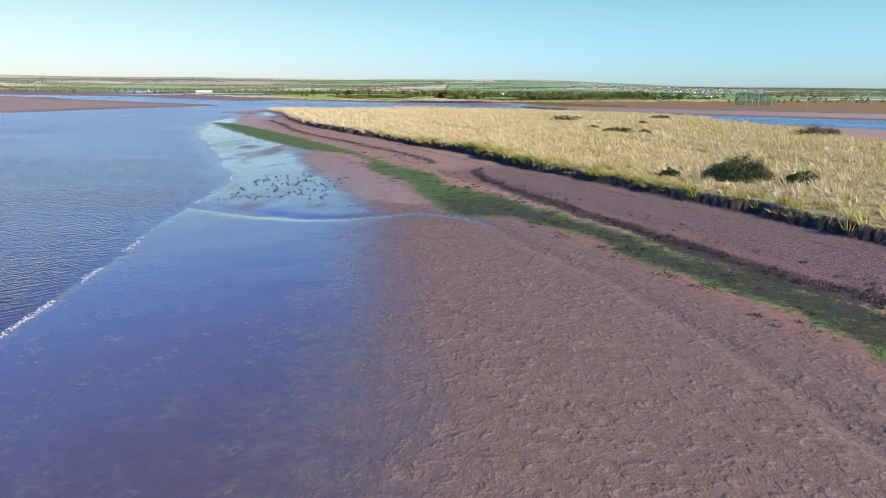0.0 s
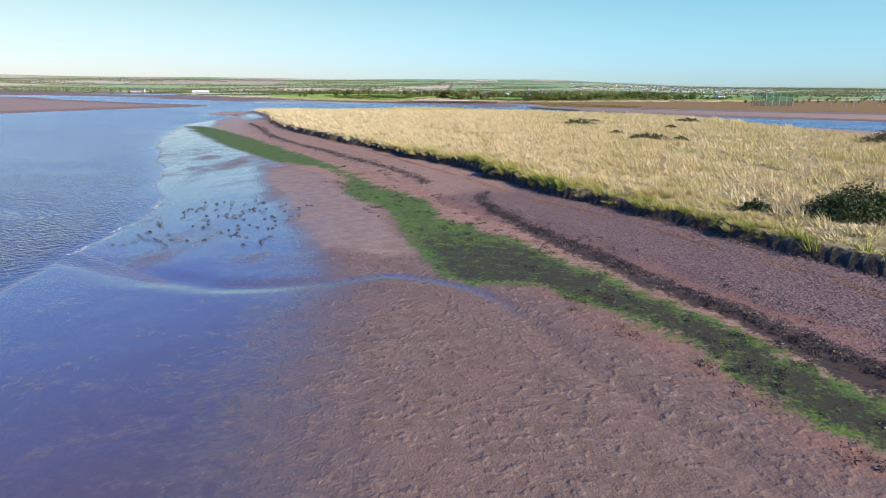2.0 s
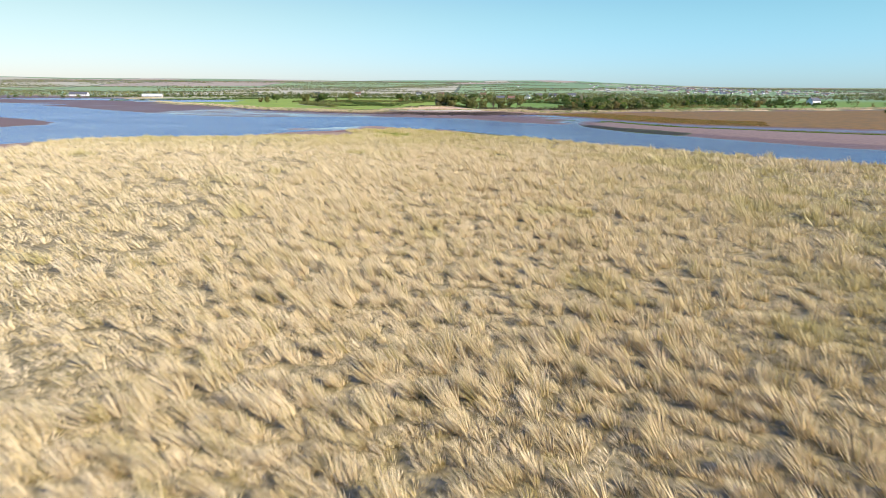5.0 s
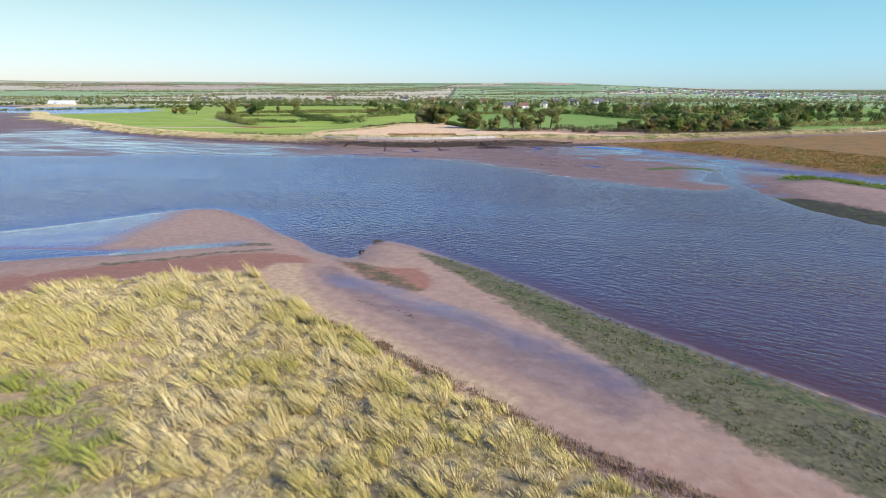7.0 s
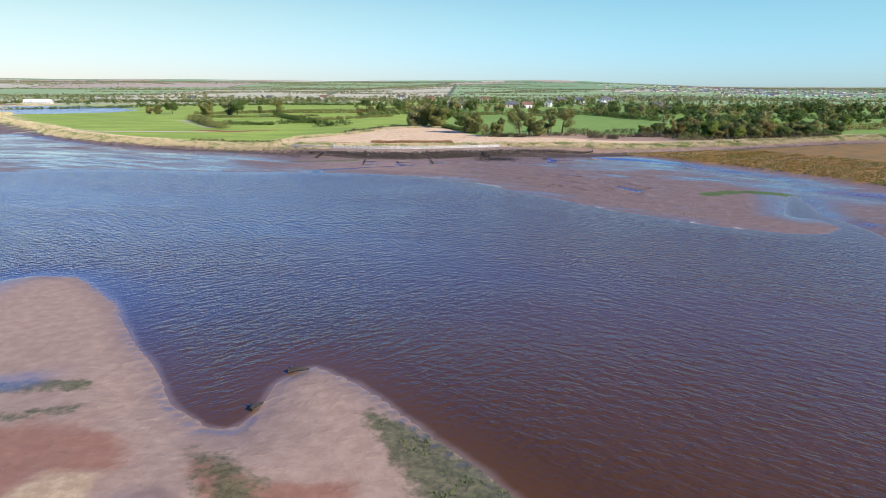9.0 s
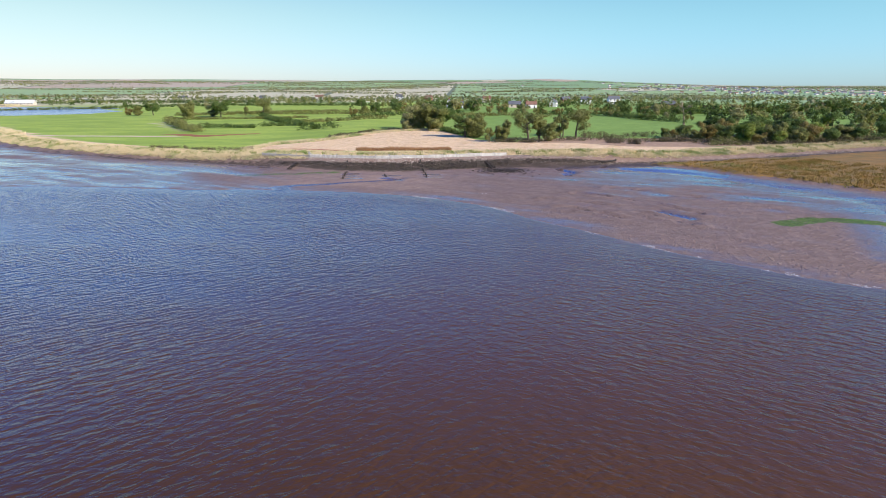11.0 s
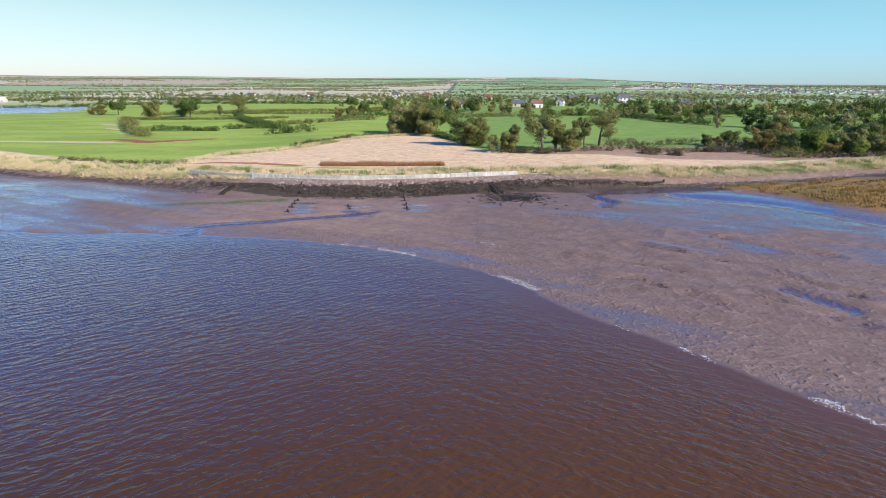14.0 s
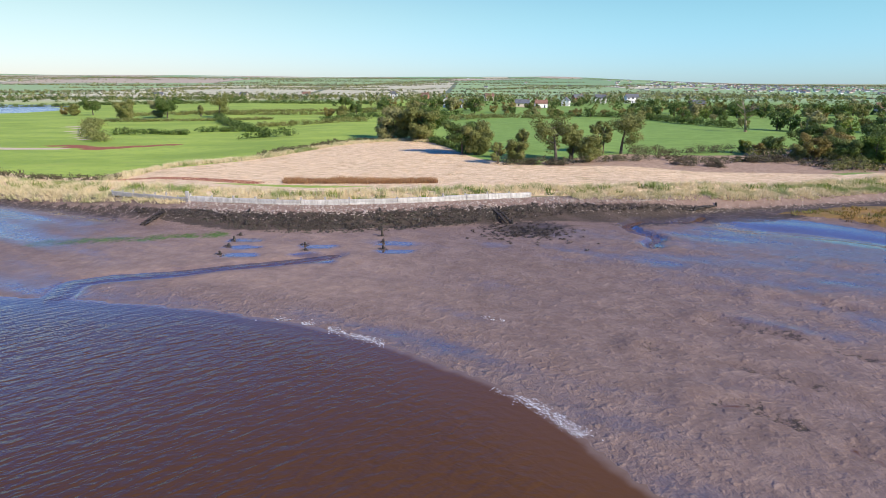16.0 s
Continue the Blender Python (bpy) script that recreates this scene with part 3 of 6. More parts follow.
def water_material():
    """Silty water: brown below, the sky's mirror at a low angle, clear only at the very edge."""
    n = Nodes("river_water", 0.1, 0.5)
    n.b.inputs["IOR"].default_value = 1.33
    shallow, depth = n.attr("shallow"), n.attr("depth")
    glance = n.t.nodes.new("ShaderNodeLayerWeight")
    n.put(n.b.inputs["Coat Weight"], n.math('MULTIPLY', n.step(glance.outputs["Facing"], 0.40, 0.82), n.blend(shallow, 1.0, 0.3)))
    n.b.inputs["Coat Roughness"].default_value = 0.27
    n.b.inputs["Coat IOR"].default_value = 1.7
    streak = n.noise(0.05, 4, stretch=(1, 2.2, 1, 15))
    col = n.mix(n.step(streak, 0.35, 0.7), (0.052, 0.0240, 0.0080), (0.065, 0.0295, 0.0095))
    col = n.mix(n.math('MULTIPLY', shallow, 0.8), col, (0.110, 0.0500, 0.0095))
    edge = n.math('ADD', depth, n.math('MULTIPLY', n.math('SUBTRACT', n.noise(1.5, 4), 0.5), 0.03))
    col = n.mix(n.step(edge, 0.03, 0.0, 0, 0.7), col, (0.20, 0.145, 0.108))
    calm = n.step(n.noise(0.05, 4, stretch=(0.6, 1.8, 1, -12)), 0.36, 0.60, 0.45, 1.0)
    place = n.t.nodes.new("ShaderNodeSeparateXYZ")
    n.t.links.new(n.pos, place.inputs[0])
    bend = n.step(place.outputs[0], -7, 9)
    wave = n.blend(bend, n.noise(2.7, 2, 0.5, stretch=(0.7, 1.9, 1, 40), distort=0.4), n.noise(2.7, 2, 0.5, stretch=(0.7, 1.9, 1, -32), distort=0.4))
    cross = n.noise(3.6, 2, 0.5, stretch=(0.8, 1.6, 1, 6), distort=0.3)
    chop = n.noise(8.5, 3, 0.6, stretch=(0.8, 1.4, 1, 16))
    h = n.math('ADD', n.math('ADD', wave, n.math('MULTIPLY', cross, 0.4)), n.math('MULTIPLY', chop, 0.14))
    h = n.math('MULTIPLY', n.math('MULTIPLY', h, calm), n.math('MULTIPLY', n.blend(shallow, 1.0, 0.75), n.step(depth, 0.0, 0.22, 0.25, 1.0)))
    nor = n.bump(h, 0.085, 1.0)
    n.put(n.b.inputs["Coat Normal"], nor)
    n.done(col, n.step(streak, 0.3, 0.8, 0.22, 0.28), nor)
    return n.m


def leaf_material(name, cols, rough=0.6, patch=None, translucent=0.25, patch_scale=0.35, lush=False):
    """Blades and leaves: each a little different, with patches of another colour across the place."""
    n = Nodes(name, rough, 0.25)
    isl = n.geo.outputs["Random Per Island"]
    tone = n.math('ADD', n.math('MULTIPLY', isl, 0.4), n.math('MULTIPLY', n.step(n.noise(0.75, 4, 0.65), 0.3, 0.7), 0.6))
    col = n.mix(n.step(tone, 0.05, 0.5), cols[0], cols[1])
    col = n.mix(n.step(tone, 0.55, 0.9), col, cols[2])
    if patch:
        col = n.mix(n.step(n.noise(patch_scale, 4, 0.6), patch[1], patch[2], 0, patch[3]), col, patch[0])
    if lush:
        isl = n.math('ADD', n.math('MULTIPLY', isl, 0.35), n.math('MULTIPLY', n.attr("tone"), 0.65))
        col = n.mix(n.step(isl, 0.05, 0.5), cols[0], cols[1])
        col = n.mix(n.step(isl, 0.62, 0.9), col, cols[2])
        col = n.mix(n.attr("lush"), col, n.mix(isl, (0.36, 0.335, 0.07), (0.60, 0.53, 0.18)))
        col = n.mix(n.step(n.attr("lush"), 0.82, 0.98, 0, 0.8), col, n.mix(isl, (0.17, 0.215, 0.03), (0.35, 0.40, 0.08)))
    n.done(col)
    tr = n.t.nodes.new("ShaderNodeBsdfTranslucent")
    n.put(tr.inputs["Color"], col)
    mx = n.t.nodes.new("ShaderNodeMixShader")
    mx.inputs[0].default_value = translucent
    n.t.links.new(n.b.outputs[0], mx.inputs[1])
    n.t.links.new(tr.outputs[0], mx.inputs[2])
    n.t.links.new(mx.outputs[0], n.t.nodes["Material Output"].inputs["Surface"])
    return n.m


def plain_material(name, a, b, rough=0.8, scale=3.0, bump=0.01, spec=0.3, random=0.0, stretch=None):
    n = Nodes(name, rough, spec)
    g = n.noise(scale, 5, 0.6, stretch=stretch)
    col = n.mix(n.step(g, 0.3, 0.7), a, b)
    col = n.mix(n.step(n.noise(scale * 5, 3), 0.5, 0.8, 0, 0.4), col, tuple(0.7 * v for v in a))
    if random:
        oi = n.t.nodes.new("ShaderNodeObjectInfo")
        r = n.math('ADD', oi.outputs["Random"], n.geo.outputs["Random Per Island"])
        col = n.mix(n.math('MULTIPLY', n.math('FRACT', r), random), col, tuple(0.35 * v for v in b))
    return n.done(col, None, n.bump(g, bump))


M_GROUND, M_WATER = ground_material(), water_material()
M_MARRAM = leaf_material("marram_grass", ((0.59, 0.475, 0.23), (0.78, 0.66, 0.41), (0.45, 0.375, 0.145)), 0.55, ((0.24, 0.30, 0.07), 0.62, 0.78, 0.5), 0.15, 0.3, True)
M_TUFT = leaf_material("dry_bank_grass", ((0.54, 0.45, 0.24), (0.68, 0.58, 0.36), (0.28, 0.29, 0.09)), 0.6, ((0.15, 0.24, 0.04), 0.52, 0.66, 0.8), 0.25, 0.5)
M_STRAW = leaf_material("cut_straw", ((0.58, 0.40, 0.22), (0.80, 0.61, 0.38), (0.34, 0.22, 0.12)), 0.7, None, 0.15)
M_REED = leaf_material("red_reed", ((0.30, 0.16, 0.07), (0.38, 0.23, 0.11), (0.22, 0.10, 0.05)), 0.6)
M_PURSLANE = leaf_material("brown_shore_plants", ((0.17, 0.115, 0.065), (0.25, 0.17, 0.10), (0.14, 0.13, 0.05)), 0.7)
M_MARSH = leaf_material("salt_marsh_plants", ((0.30, 0.18, 0.04), (0.20, 0.14, 0.035), (0.36, 0.24, 0.07)), 0.7, ((0.14, 0.17, 0.03), 0.5, 0.65, 0.8), 0.15, 0.3)
M_ALGAE = leaf_material("green_algae", ((0.07, 0.125, 0.014), (0.13, 0.20, 0.028), (0.05, 0.07, 0.012)), 0.5, None, 0.2)
M_ALGAE_DULL = leaf_material("dull_green_algae", ((0.05, 0.085, 0.016), (0.12, 0.14, 0.04), (0.03, 0.042, 0.012)), 0.8, None, 0.15)
M_WEED = plain_material("dark_seaweed", (0.020, 0.015, 0.010), (0.055, 0.042, 0.026), 0.45, 6, 0.02, 0.5)
M_GORSE = leaf_material("gorse", ((0.028, 0.042, 0.012), (0.055, 0.075, 0.020), (0.085, 0.085, 0.03)), 0.6, None, 0.1)
M_HEATH = leaf_material("brown_scrub", ((0.055, 0.052, 0.025), (0.10, 0.085, 0.04), (0.05, 0.07, 0.02)), 0.7, None, 0.1)
LEAVES = {"dark": leaf_material("dark_foliage", ((0.055, 0.092, 0.019), (0.104, 0.156, 0.032), (0.165, 0.195, 0.056)), 0.6, None, 0.35),
          "olive": leaf_material("olive_foliage", ((0.126, 0.142, 0.038), (0.205, 0.219, 0.061), (0.309, 0.292, 0.101)), 0.6, None, 0.35),
          "rust": leaf_material("autumn_foliage", ((0.185, 0.142, 0.046), (0.283, 0.226, 0.065), (0.142, 0.156, 0.038)), 0.6, None, 0.35),
          "bright": leaf_material("green_foliage", ((0.097, 0.161, 0.022), (0.159, 0.221, 0.032), (0.269, 0.281, 0.056)), 0.6, None, 0.35),
          "pale": leaf_material("pale_foliage", ((0.226, 0.218, 0.085), (0.325, 0.311, 0.130), (0.142, 0.164, 0.052)), 0.6, None, 0.3),
          # far leaves: distance haze is put into the colour, paler and greyer
          "far": leaf_material("haze_paled_foliage", ((0.155, 0.181, 0.101), (0.236, 0.248, 0.140), (0.310, 0.267, 0.156)), 0.7, None, 0.3)}
M_BARK = plain_material("bark", (0.085, 0.065, 0.045), (0.15, 0.12, 0.09), 0.9, 5, 0.02)
M_DEAD = plain_material("dead_wood", (0.24, 0.19, 0.13), (0.36, 0.30, 0.22), 0.85, 4, 0.02)
M_TIMBER = plain_material("wet_black_timber", (0.018, 0.015, 0.012), (0.05, 0.04, 0.03), 0.6, 6, 0.02, 0.4)
M_PLANK = plain_material("weathered_white_boards", (0.36, 0.34, 0.31), (0.62, 0.60, 0.56), 0.8, 2.5, 0.008, 0.3, 0.35, (3, 3, 0.8))
M_PLANK_GREY = plain_material("weathered_grey_boards", (0.30, 0.29, 0.27), (0.46, 0.44, 0.41), 0.85, 2.5, 0.008, 0.3, 0.2)
M_STONE = plain_material("grey_stone", (0.27, 0.22, 0.175), (0.48, 0.41, 0.34), 0.85, 4, 0.02, 0.3, 0.7)
M_WEEDSTONE = plain_material("seaweed_covered_stone", (0.028, 0.024, 0.014), (0.075, 0.065, 0.035), 0.6, 5, 0.03, 0.4, 0.5)
M_PINK = plain_material("pink_beach_pebbles", (0.16, 0.103, 0.084), (0.43, 0.30, 0.25), 0.75, 8, 0.005, 0.3, 0.7)
M_PEBBLE = plain_material("beach_pebbles", (0.10, 0.068, 0.058), (0.32, 0.22, 0.19), 0.75, 8, 0.005, 0.35, 0.85)
M_FOAM = plain_material("foam", (0.72, 0.72, 0.70), (0.82, 0.82, 0.80), 0.7, 8, 0.01)
M_WHITE = plain_material("white_render", (0.70, 0.69, 0.66), (0.80, 0.79, 0.76), 0.8, 2, 0.004)
M_CREAM = plain_material("cream_render", (0.55, 0.48, 0.38), (0.64, 0.57, 0.46), 0.8, 2, 0.004)
M_BRICK = plain_material("brick_wall", (0.25, 0.12, 0.08), (0.34, 0.18, 0.12), 0.85, 5, 0.006)
M_SLATE = plain_material("slate_roof", (0.085, 0.09, 0.10), (0.15, 0.155, 0.17), 0.7, 3, 0.01)
M_TILE = plain_material("brown_tile_roof", (0.16, 0.085, 0.06), (0.24, 0.14, 0.10), 0.8, 3, 0.01)
M_STEEL = plain_material("pale_sheet_roof", (0.50, 0.53, 0.55), (0.62, 0.65, 0.67), 0.5, 1, 0.004)
M_PANE = plain_material("window_glass", (0.02, 0.025, 0.03), (0.04, 0.045, 0.05), 0.1, 1, 0.0, 0.6)
M_DOOR = plain_material("painted_door", (0.05, 0.06, 0.09), (0.07, 0.08, 0.11), 0.5, 2, 0.002)
M_POLE = plain_material("galvanised_pole", (0.35, 0.36, 0.36), (0.45, 0.46, 0.46), 0.5, 3, 0.002)


# ---- mesh helpers ------------------------------------------------------------------------------
def mesh_of(name, verts, faces_loops, face_sizes, material):
    """A mesh from flat arrays: many small faces at once."""
    me = bpy.data.meshes.new(name)
    verts = np.asarray(verts, np.float32).reshape(-1, 3)
    loops = np.asarray(faces_loops, np.int32).ravel()
    sizes = np.asarray(face_sizes, np.int32)
    me.vertices.add(len(verts))
    me.vertices.foreach_set("co", verts.ravel())
    me.loops.add(len(loops))
    me.loops.foreach_set("vertex_index", loops)
    me.polygons.add(len(sizes))
    me.polygons.foreach_set("loop_start", np.concatenate([[0], np.cumsum(sizes)[:-1]]).astype(np.int32))
    me.polygons.foreach_set("loop_total", sizes)
    me.update(calc_edges=True)
    me.materials.append(material)
    return me


def soup(name, verts, per, material):
    """A mesh of separate faces of the same number of corners."""
    v = np.asarray(verts, np.float32).reshape(-1, 3)
    return mesh_of(name, v, np.arange(len(v)), np.full(len(v) // per, per), material)


def part(name, bm, material, parent=None, label=""):
    me = bpy.data.meshes.new(name)
    bm.to_mesh(me)
    bm.free()
    me.materials.append(material)
    ob = new(name, me)
    if parent is not None:
        ob.parent = parent
    return tagged(ob, label)


def share(name, me, parent, m=None, label=""):
    ob = new(name, me)
    ob.parent = parent
    if m is not None:
        ob.matrix_basis = m
    return tagged(ob, label)


def box(bm, lo, hi, bevel=0.0, m=None):
    r = bmesh.ops.create_cube(bm, size=1)
    for v in r["verts"]:
        v.co = Vector([(lo[k] + hi[k]) / 2 + v.co[k] * (hi[k] - lo[k]) for k in range(3)])
    if bevel:
        es = list({e for v in r["verts"] for e in v.link_edges})
        r = bmesh.ops.bevel(bm, geom=es, offset=bevel, segments=1, affect='EDGES')
    if m is not None:
        bmesh.ops.transform(bm, matrix=m, verts=list({v for v in r["verts"]}))
    return bm


def tube(bm, pts, radii, sides=6):
    """A tapered round stick along points."""
    rings = []
    for i, p in enumerate(pts):
        p = Vector(p)
        d = (Vector(pts[min(i + 1, len(pts) - 1)]) - Vector(pts[max(i - 1, 0)])).normalized()
        a = d.orthogonal().normalized()
        b = d.cross(a)
        rings.append([bm.verts.new(p + (a * math.cos(2 * math.pi * k / sides) + b * math.sin(2 * math.pi * k / sides)) * radii[i]) for k in range(sides)])
    for r, s in zip(rings, rings[1:]):
        for k in range(sides):
            bm.faces.new((r[k], r[(k + 1) % sides], s[(k + 1) % sides], s[k]))
    bm.faces.new(rings[0][::-1])
    bm.faces.new(rings[-1])
    return bm


def tussocks(x, y, z, height, width, reach, count, g, wind):
    """Rounded tussocks: tall blades in the middle, shorter ones arching outward round them."""
    n = len(x)
    rep = np.repeat(np.arange(n), count)
    k = len(rep)
    a, q = g.uniform(0, 2 * np.pi, k), np.sqrt(g.uniform(0, 1, k))
    bx, by = x[rep] + q * reach * 0.7 * np.cos(a), y[rep] + q * reach * 0.7 * np.sin(a)
    h = height[rep] * (1.05 - 0.5 * q * q) * g.uniform(0.7, 1.12, k)
    out = (0.06 + 0.6 * q) * reach * g.uniform(0.7, 1.5, k)
    wx, wy = wind[0] + g.normal(0, 0.18, n), wind[1] + g.normal(0, 0.18, n)
    tx, ty = bx + out * np.cos(a) + wx[rep] * h, by + out * np.sin(a) + wy[rep] * h
    t = g.uniform(0, 2 * np.pi, k)
    w = width * g.uniform(0.6, 1.3, k)
    dx, dy = w * np.cos(t), w * np.sin(t)
    zz = z[rep] - 0.02
    v = np.empty((k, 3, 3), np.float32)
    v[:, 0] = np.stack([bx - dx, by - dy, zz], 1)
    v[:, 1] = np.stack([bx + dx, by + dy, zz], 1)
    v[:, 2] = np.stack([tx, ty, zz + h], 1)
    return v.reshape(-1, 3)


def blades(x, y, z, height, width, lean, reach, count, g, wind=(0.0, 0.0)):
    """Tussocks of bent blades, three corners each, as one array of corners."""
    n = len(x)
    rep = np.repeat(np.arange(n), count)
    k = len(rep)
    a = g.uniform(0, 2 * np.pi, k)
    r = np.sqrt(g.uniform(0, 1, k)) * reach[rep] if np.ndim(reach) else np.sqrt(g.uniform(0, 1, k)) * reach
    bx, by = x[rep] + r * np.cos(a), y[rep] + r * np.sin(a)
    h = height[rep] * g.uniform(0.55, 1.1, k)
    out = lean * g.uniform(0.3, 1.2, k) * h
    tx = bx + out * np.cos(a) + wind[0] * h
    ty = by + out * np.sin(a) + wind[1] * h
    t = g.uniform(0, 2 * np.pi, k)
    w = width * g.uniform(0.6, 1.3, k)
    dx, dy = w * np.cos(t), w * np.sin(t)
    zz = z[rep] - 0.02
    v = np.empty((k, 3, 3), np.float32)
    v[:, 0] = np.stack([bx - dx, by - dy, zz], 1)
    v[:, 1] = np.stack([bx + dx, by + dy, zz], 1)
    v[:, 2] = np.stack([tx, ty, zz + h], 1)
    return v.reshape(-1, 3)


def leaf_quads(centres, spread, count, size, g, flat=1.0):
    """Small leaves strewn round centres."""
    c = np.repeat(np.asarray(centres, float).reshape(-1, 3), count, 0)
    k = len(c)
    off = g.normal(0, 1, (k, 3))
    off /= np.maximum(1, np.linalg.norm(off, axis=1, keepdims=True) / 1.6)
    sp = np.repeat(np.broadcast_to(spread, (len(c) // count,)), count)[:, None]
    c = c + off * sp * np.array([1, 1, flat])
    # leaves lie over the clump like shingles, turned outward and a little up
    nrm = off * 0.9 + g.normal(0, 0.45, (k, 3)) + np.array([0, 0, 0.35])
    u = np.cross(nrm, g.normal(0, 1, (k, 3)))
    u /= np.linalg.norm(u, axis=1, keepdims=True) + 1e-9
    w = np.cross(nrm, u)
    w /= np.linalg.norm(w, axis=1, keepdims=True) + 1e-9
    s = size * g.uniform(0.6, 1.4, (k, 1))
    v = np.stack([c - u * s, c + w * s * 0.6, c + u * s, c - w * s * 0.6], 1)
    return v.reshape(-1, 3)


def stones(x, y, z, size, g, flat=0.6):
    """Rough eight-sided stones as corner and face arrays."""
    base = np.array([(1, 0, 0), (0.5, 0.87, 0.1), (-0.5, 0.87, -0.1), (-1, 0, 0), (-0.5, -0.87, 0.1), (0.5, -0.87, -0.1),
                     (0.45, 0.2, 0.8), (-0.3, 0.4, 0.85), (-0.2, -0.45, 0.8)], np.float32)
    tri = np.array([(0, 1, 6), (1, 7, 6), (1, 2, 7), (2, 3, 7), (3, 8, 7), (3, 4, 8), (4, 5, 8), (5, 6, 8), (5, 0, 6), (6, 7, 8)])
    n = len(x)
    v = base[None] * g.uniform(0.75, 1.25, (n, 9, 3)) * np.array([1, 1, flat])
    a = g.uniform(0, 2 * np.pi, n)
    ca, sa = np.cos(a)[:, None], np.sin(a)[:, None]
    s = (size * g.uniform(0.6, 1.5, n))[:, None]
    el = g.uniform(0.6, 1.0, n)[:, None]
    vx, vy = v[..., 0] * s, v[..., 1] * s * el
    out = np.stack([vx * ca - vy * sa + x[:, None], vx * sa + vy * ca + y[:, None], v[..., 2] * s + z[:, None]], -1)
    faces = tri[None] + (np.arange(n) * 9)[:, None, None]
    return out.reshape(-1, 3), faces.reshape(-1), np.full(n * len(tri), 3)


def stuff(name, me, label, category):
    return tagged(new(name, me), label, category, kind="stuff")


# ---- ground and water --------------------------------------------------------------------------
def axis(lo, hi, fine, least, most, grow):
    a = list(np.arange(lo, hi + 1e-6, fine))
    s, v = fine, hi
    while v < most:
        s *= grow
        v += s
        a.append(v)
    s, v = fine, lo
    while v > least:
        s *= grow
        v -= s
        a.insert(0, v)
    return np.array(a)


def build_ground():
    xs = axis(-19, 17, 0.24, -2600, 2600, 1.075)
    ya = axis(-6, 64, 0.28, -500, 64, 1.12)
    yb = np.arange(64.6, 136, 0.6)
    yc = axis(136, 224, 0.30, 136, 3300, 1.055)
    ys = np.concatenate([ya[ya <= 64.01], yb, yc])
    X, Y = np.meshgrid(xs, ys)
    z, d = terrain(X, Y)
    GRID.update(x=xs, y=ys, z=z)
    nx, ny = len(xs), len(ys)
    idx = np.arange(nx * ny).reshape(ny, nx)
    quads = np.stack([idx[:-1, :-1], idx[:-1, 1:], idx[1:, 1:], idx[1:, :-1]], -1).reshape(-1, 4)
    me = mesh_of("ground", np.stack([X, Y, z], -1), quads, np.full(len(quads), 4), M_GROUND)
    me.polygons.foreach_set("use_smooth", np.ones(len(quads), bool))
    e, low, bank, wx, wy = -d["isle"], d["low"], d["bank"], d["wx"], d["wy"]
    sea = smooth(0.3, -0.3, bank) * smooth(-0.05, 0.15, e)       # tidal ground
    alg = np.maximum(smooth(-1.1, 1.1, signed(wx, wy, ALGAE)), 0.62 * smooth(-0.3, 0.6, signed(wx, wy, ALGAE_E)) * smooth(3.0, 0.8, d["shore"]))
    green = smooth(1.6, 0.4, line_dist(wx, wy, SPIT_GREEN)) + smooth(3.0, 1.6, line_dist(wx, wy, np.array([(19, 181), (21.8, 174.5), (25.5, 169), (28.5, 165)])))
    green = green + 0.75 * smooth(1.0, 0.3, line_dist(wx, wy, np.array([(15.8, 196.5), (18.2, 197.6), (21.2, 196.6)])))
    green = green + 0.55 * smooth(1.1, 0.2, line_dist(wx, wy, np.array([(-16.2, 212.2), (-13.6, 212.7), (-11.3, 213.5), (-9.6, 213.9)])))
    alg = np.clip(0.82 * alg + green, 0, 1)
    dull = smooth(-0.9, 0.5, signed(wx, wy, ALGAE_E))
    dull = np.maximum(dull, 0.62 * smooth(-0.5, 0.4, signed(wx, wy, WEEDY)))
    dull = np.maximum(dull, 0.6 * smooth(0.5, 0.15, line_dist(wx, wy, GREEN_EDGE)))
    dull = np.maximum(dull, 0.7 * smooth(0.55, 0.15, line_dist(wx, wy, SLOUGH_WEED)))
    north = smooth(112, 150, Y)
    peb = smooth(-0.1, 0.3, e) * smooth(5.5, 4.9, e) * (1 - 0.62 * smooth(40, 43, Y)) * (1 - 0.85 * north) * smooth(0.5, 2, low) * smooth(20, 10, X - 0.1 * Y)
    sand = smooth(2.5, 4.2, e) * smooth(9.5, 6.5, e) * smooth(0, 2, d["shore"]) * 0.9
    sand = np.maximum(sand, 0.9 * smooth(-1.6, 1.6, signed(wx, wy, SANDFLAT)))
    sand = np.maximum(sand, north * smooth(-0.6, 0.35, d["shore"]) * 1.3 * smooth(-0.1, 0.3, e))
    sand = np.maximum(sand, 0.62 * smooth(0.3, 0.7, e) * smooth(5, 4, e) * smooth(41, 44, Y) * smooth(112, 100, Y) * smooth(12, 6, X))
    sand = np.maximum(sand, smooth(0.5, 3, d["spit"]))
    sand = np.maximum(sand, 0.85 * smooth(3, 16, d["west"]))
    sand = np.maximum(sand, smooth(10, 20, X - 0.1 * Y) * smooth(0, 3, e) * smooth(0.3, 3, d["shore"]) * smooth(40, 60, Y))
    sand = np.maximum(sand, (0.14 + 0.40 * smooth(4, -4, X)) * smooth(0.4, 2.5, d["main"]) * smooth(0, -3, bank) * smooth(-22, -10, X) * smooth(217, 213, Y) * smooth(200, 120, np.abs(X)))
    wet = smooth(-0.5, 0.2, low) * (smooth(14.5, 6, low) * (1 - north) + 0.55 * smooth(1.3, 0.05, low) * north)
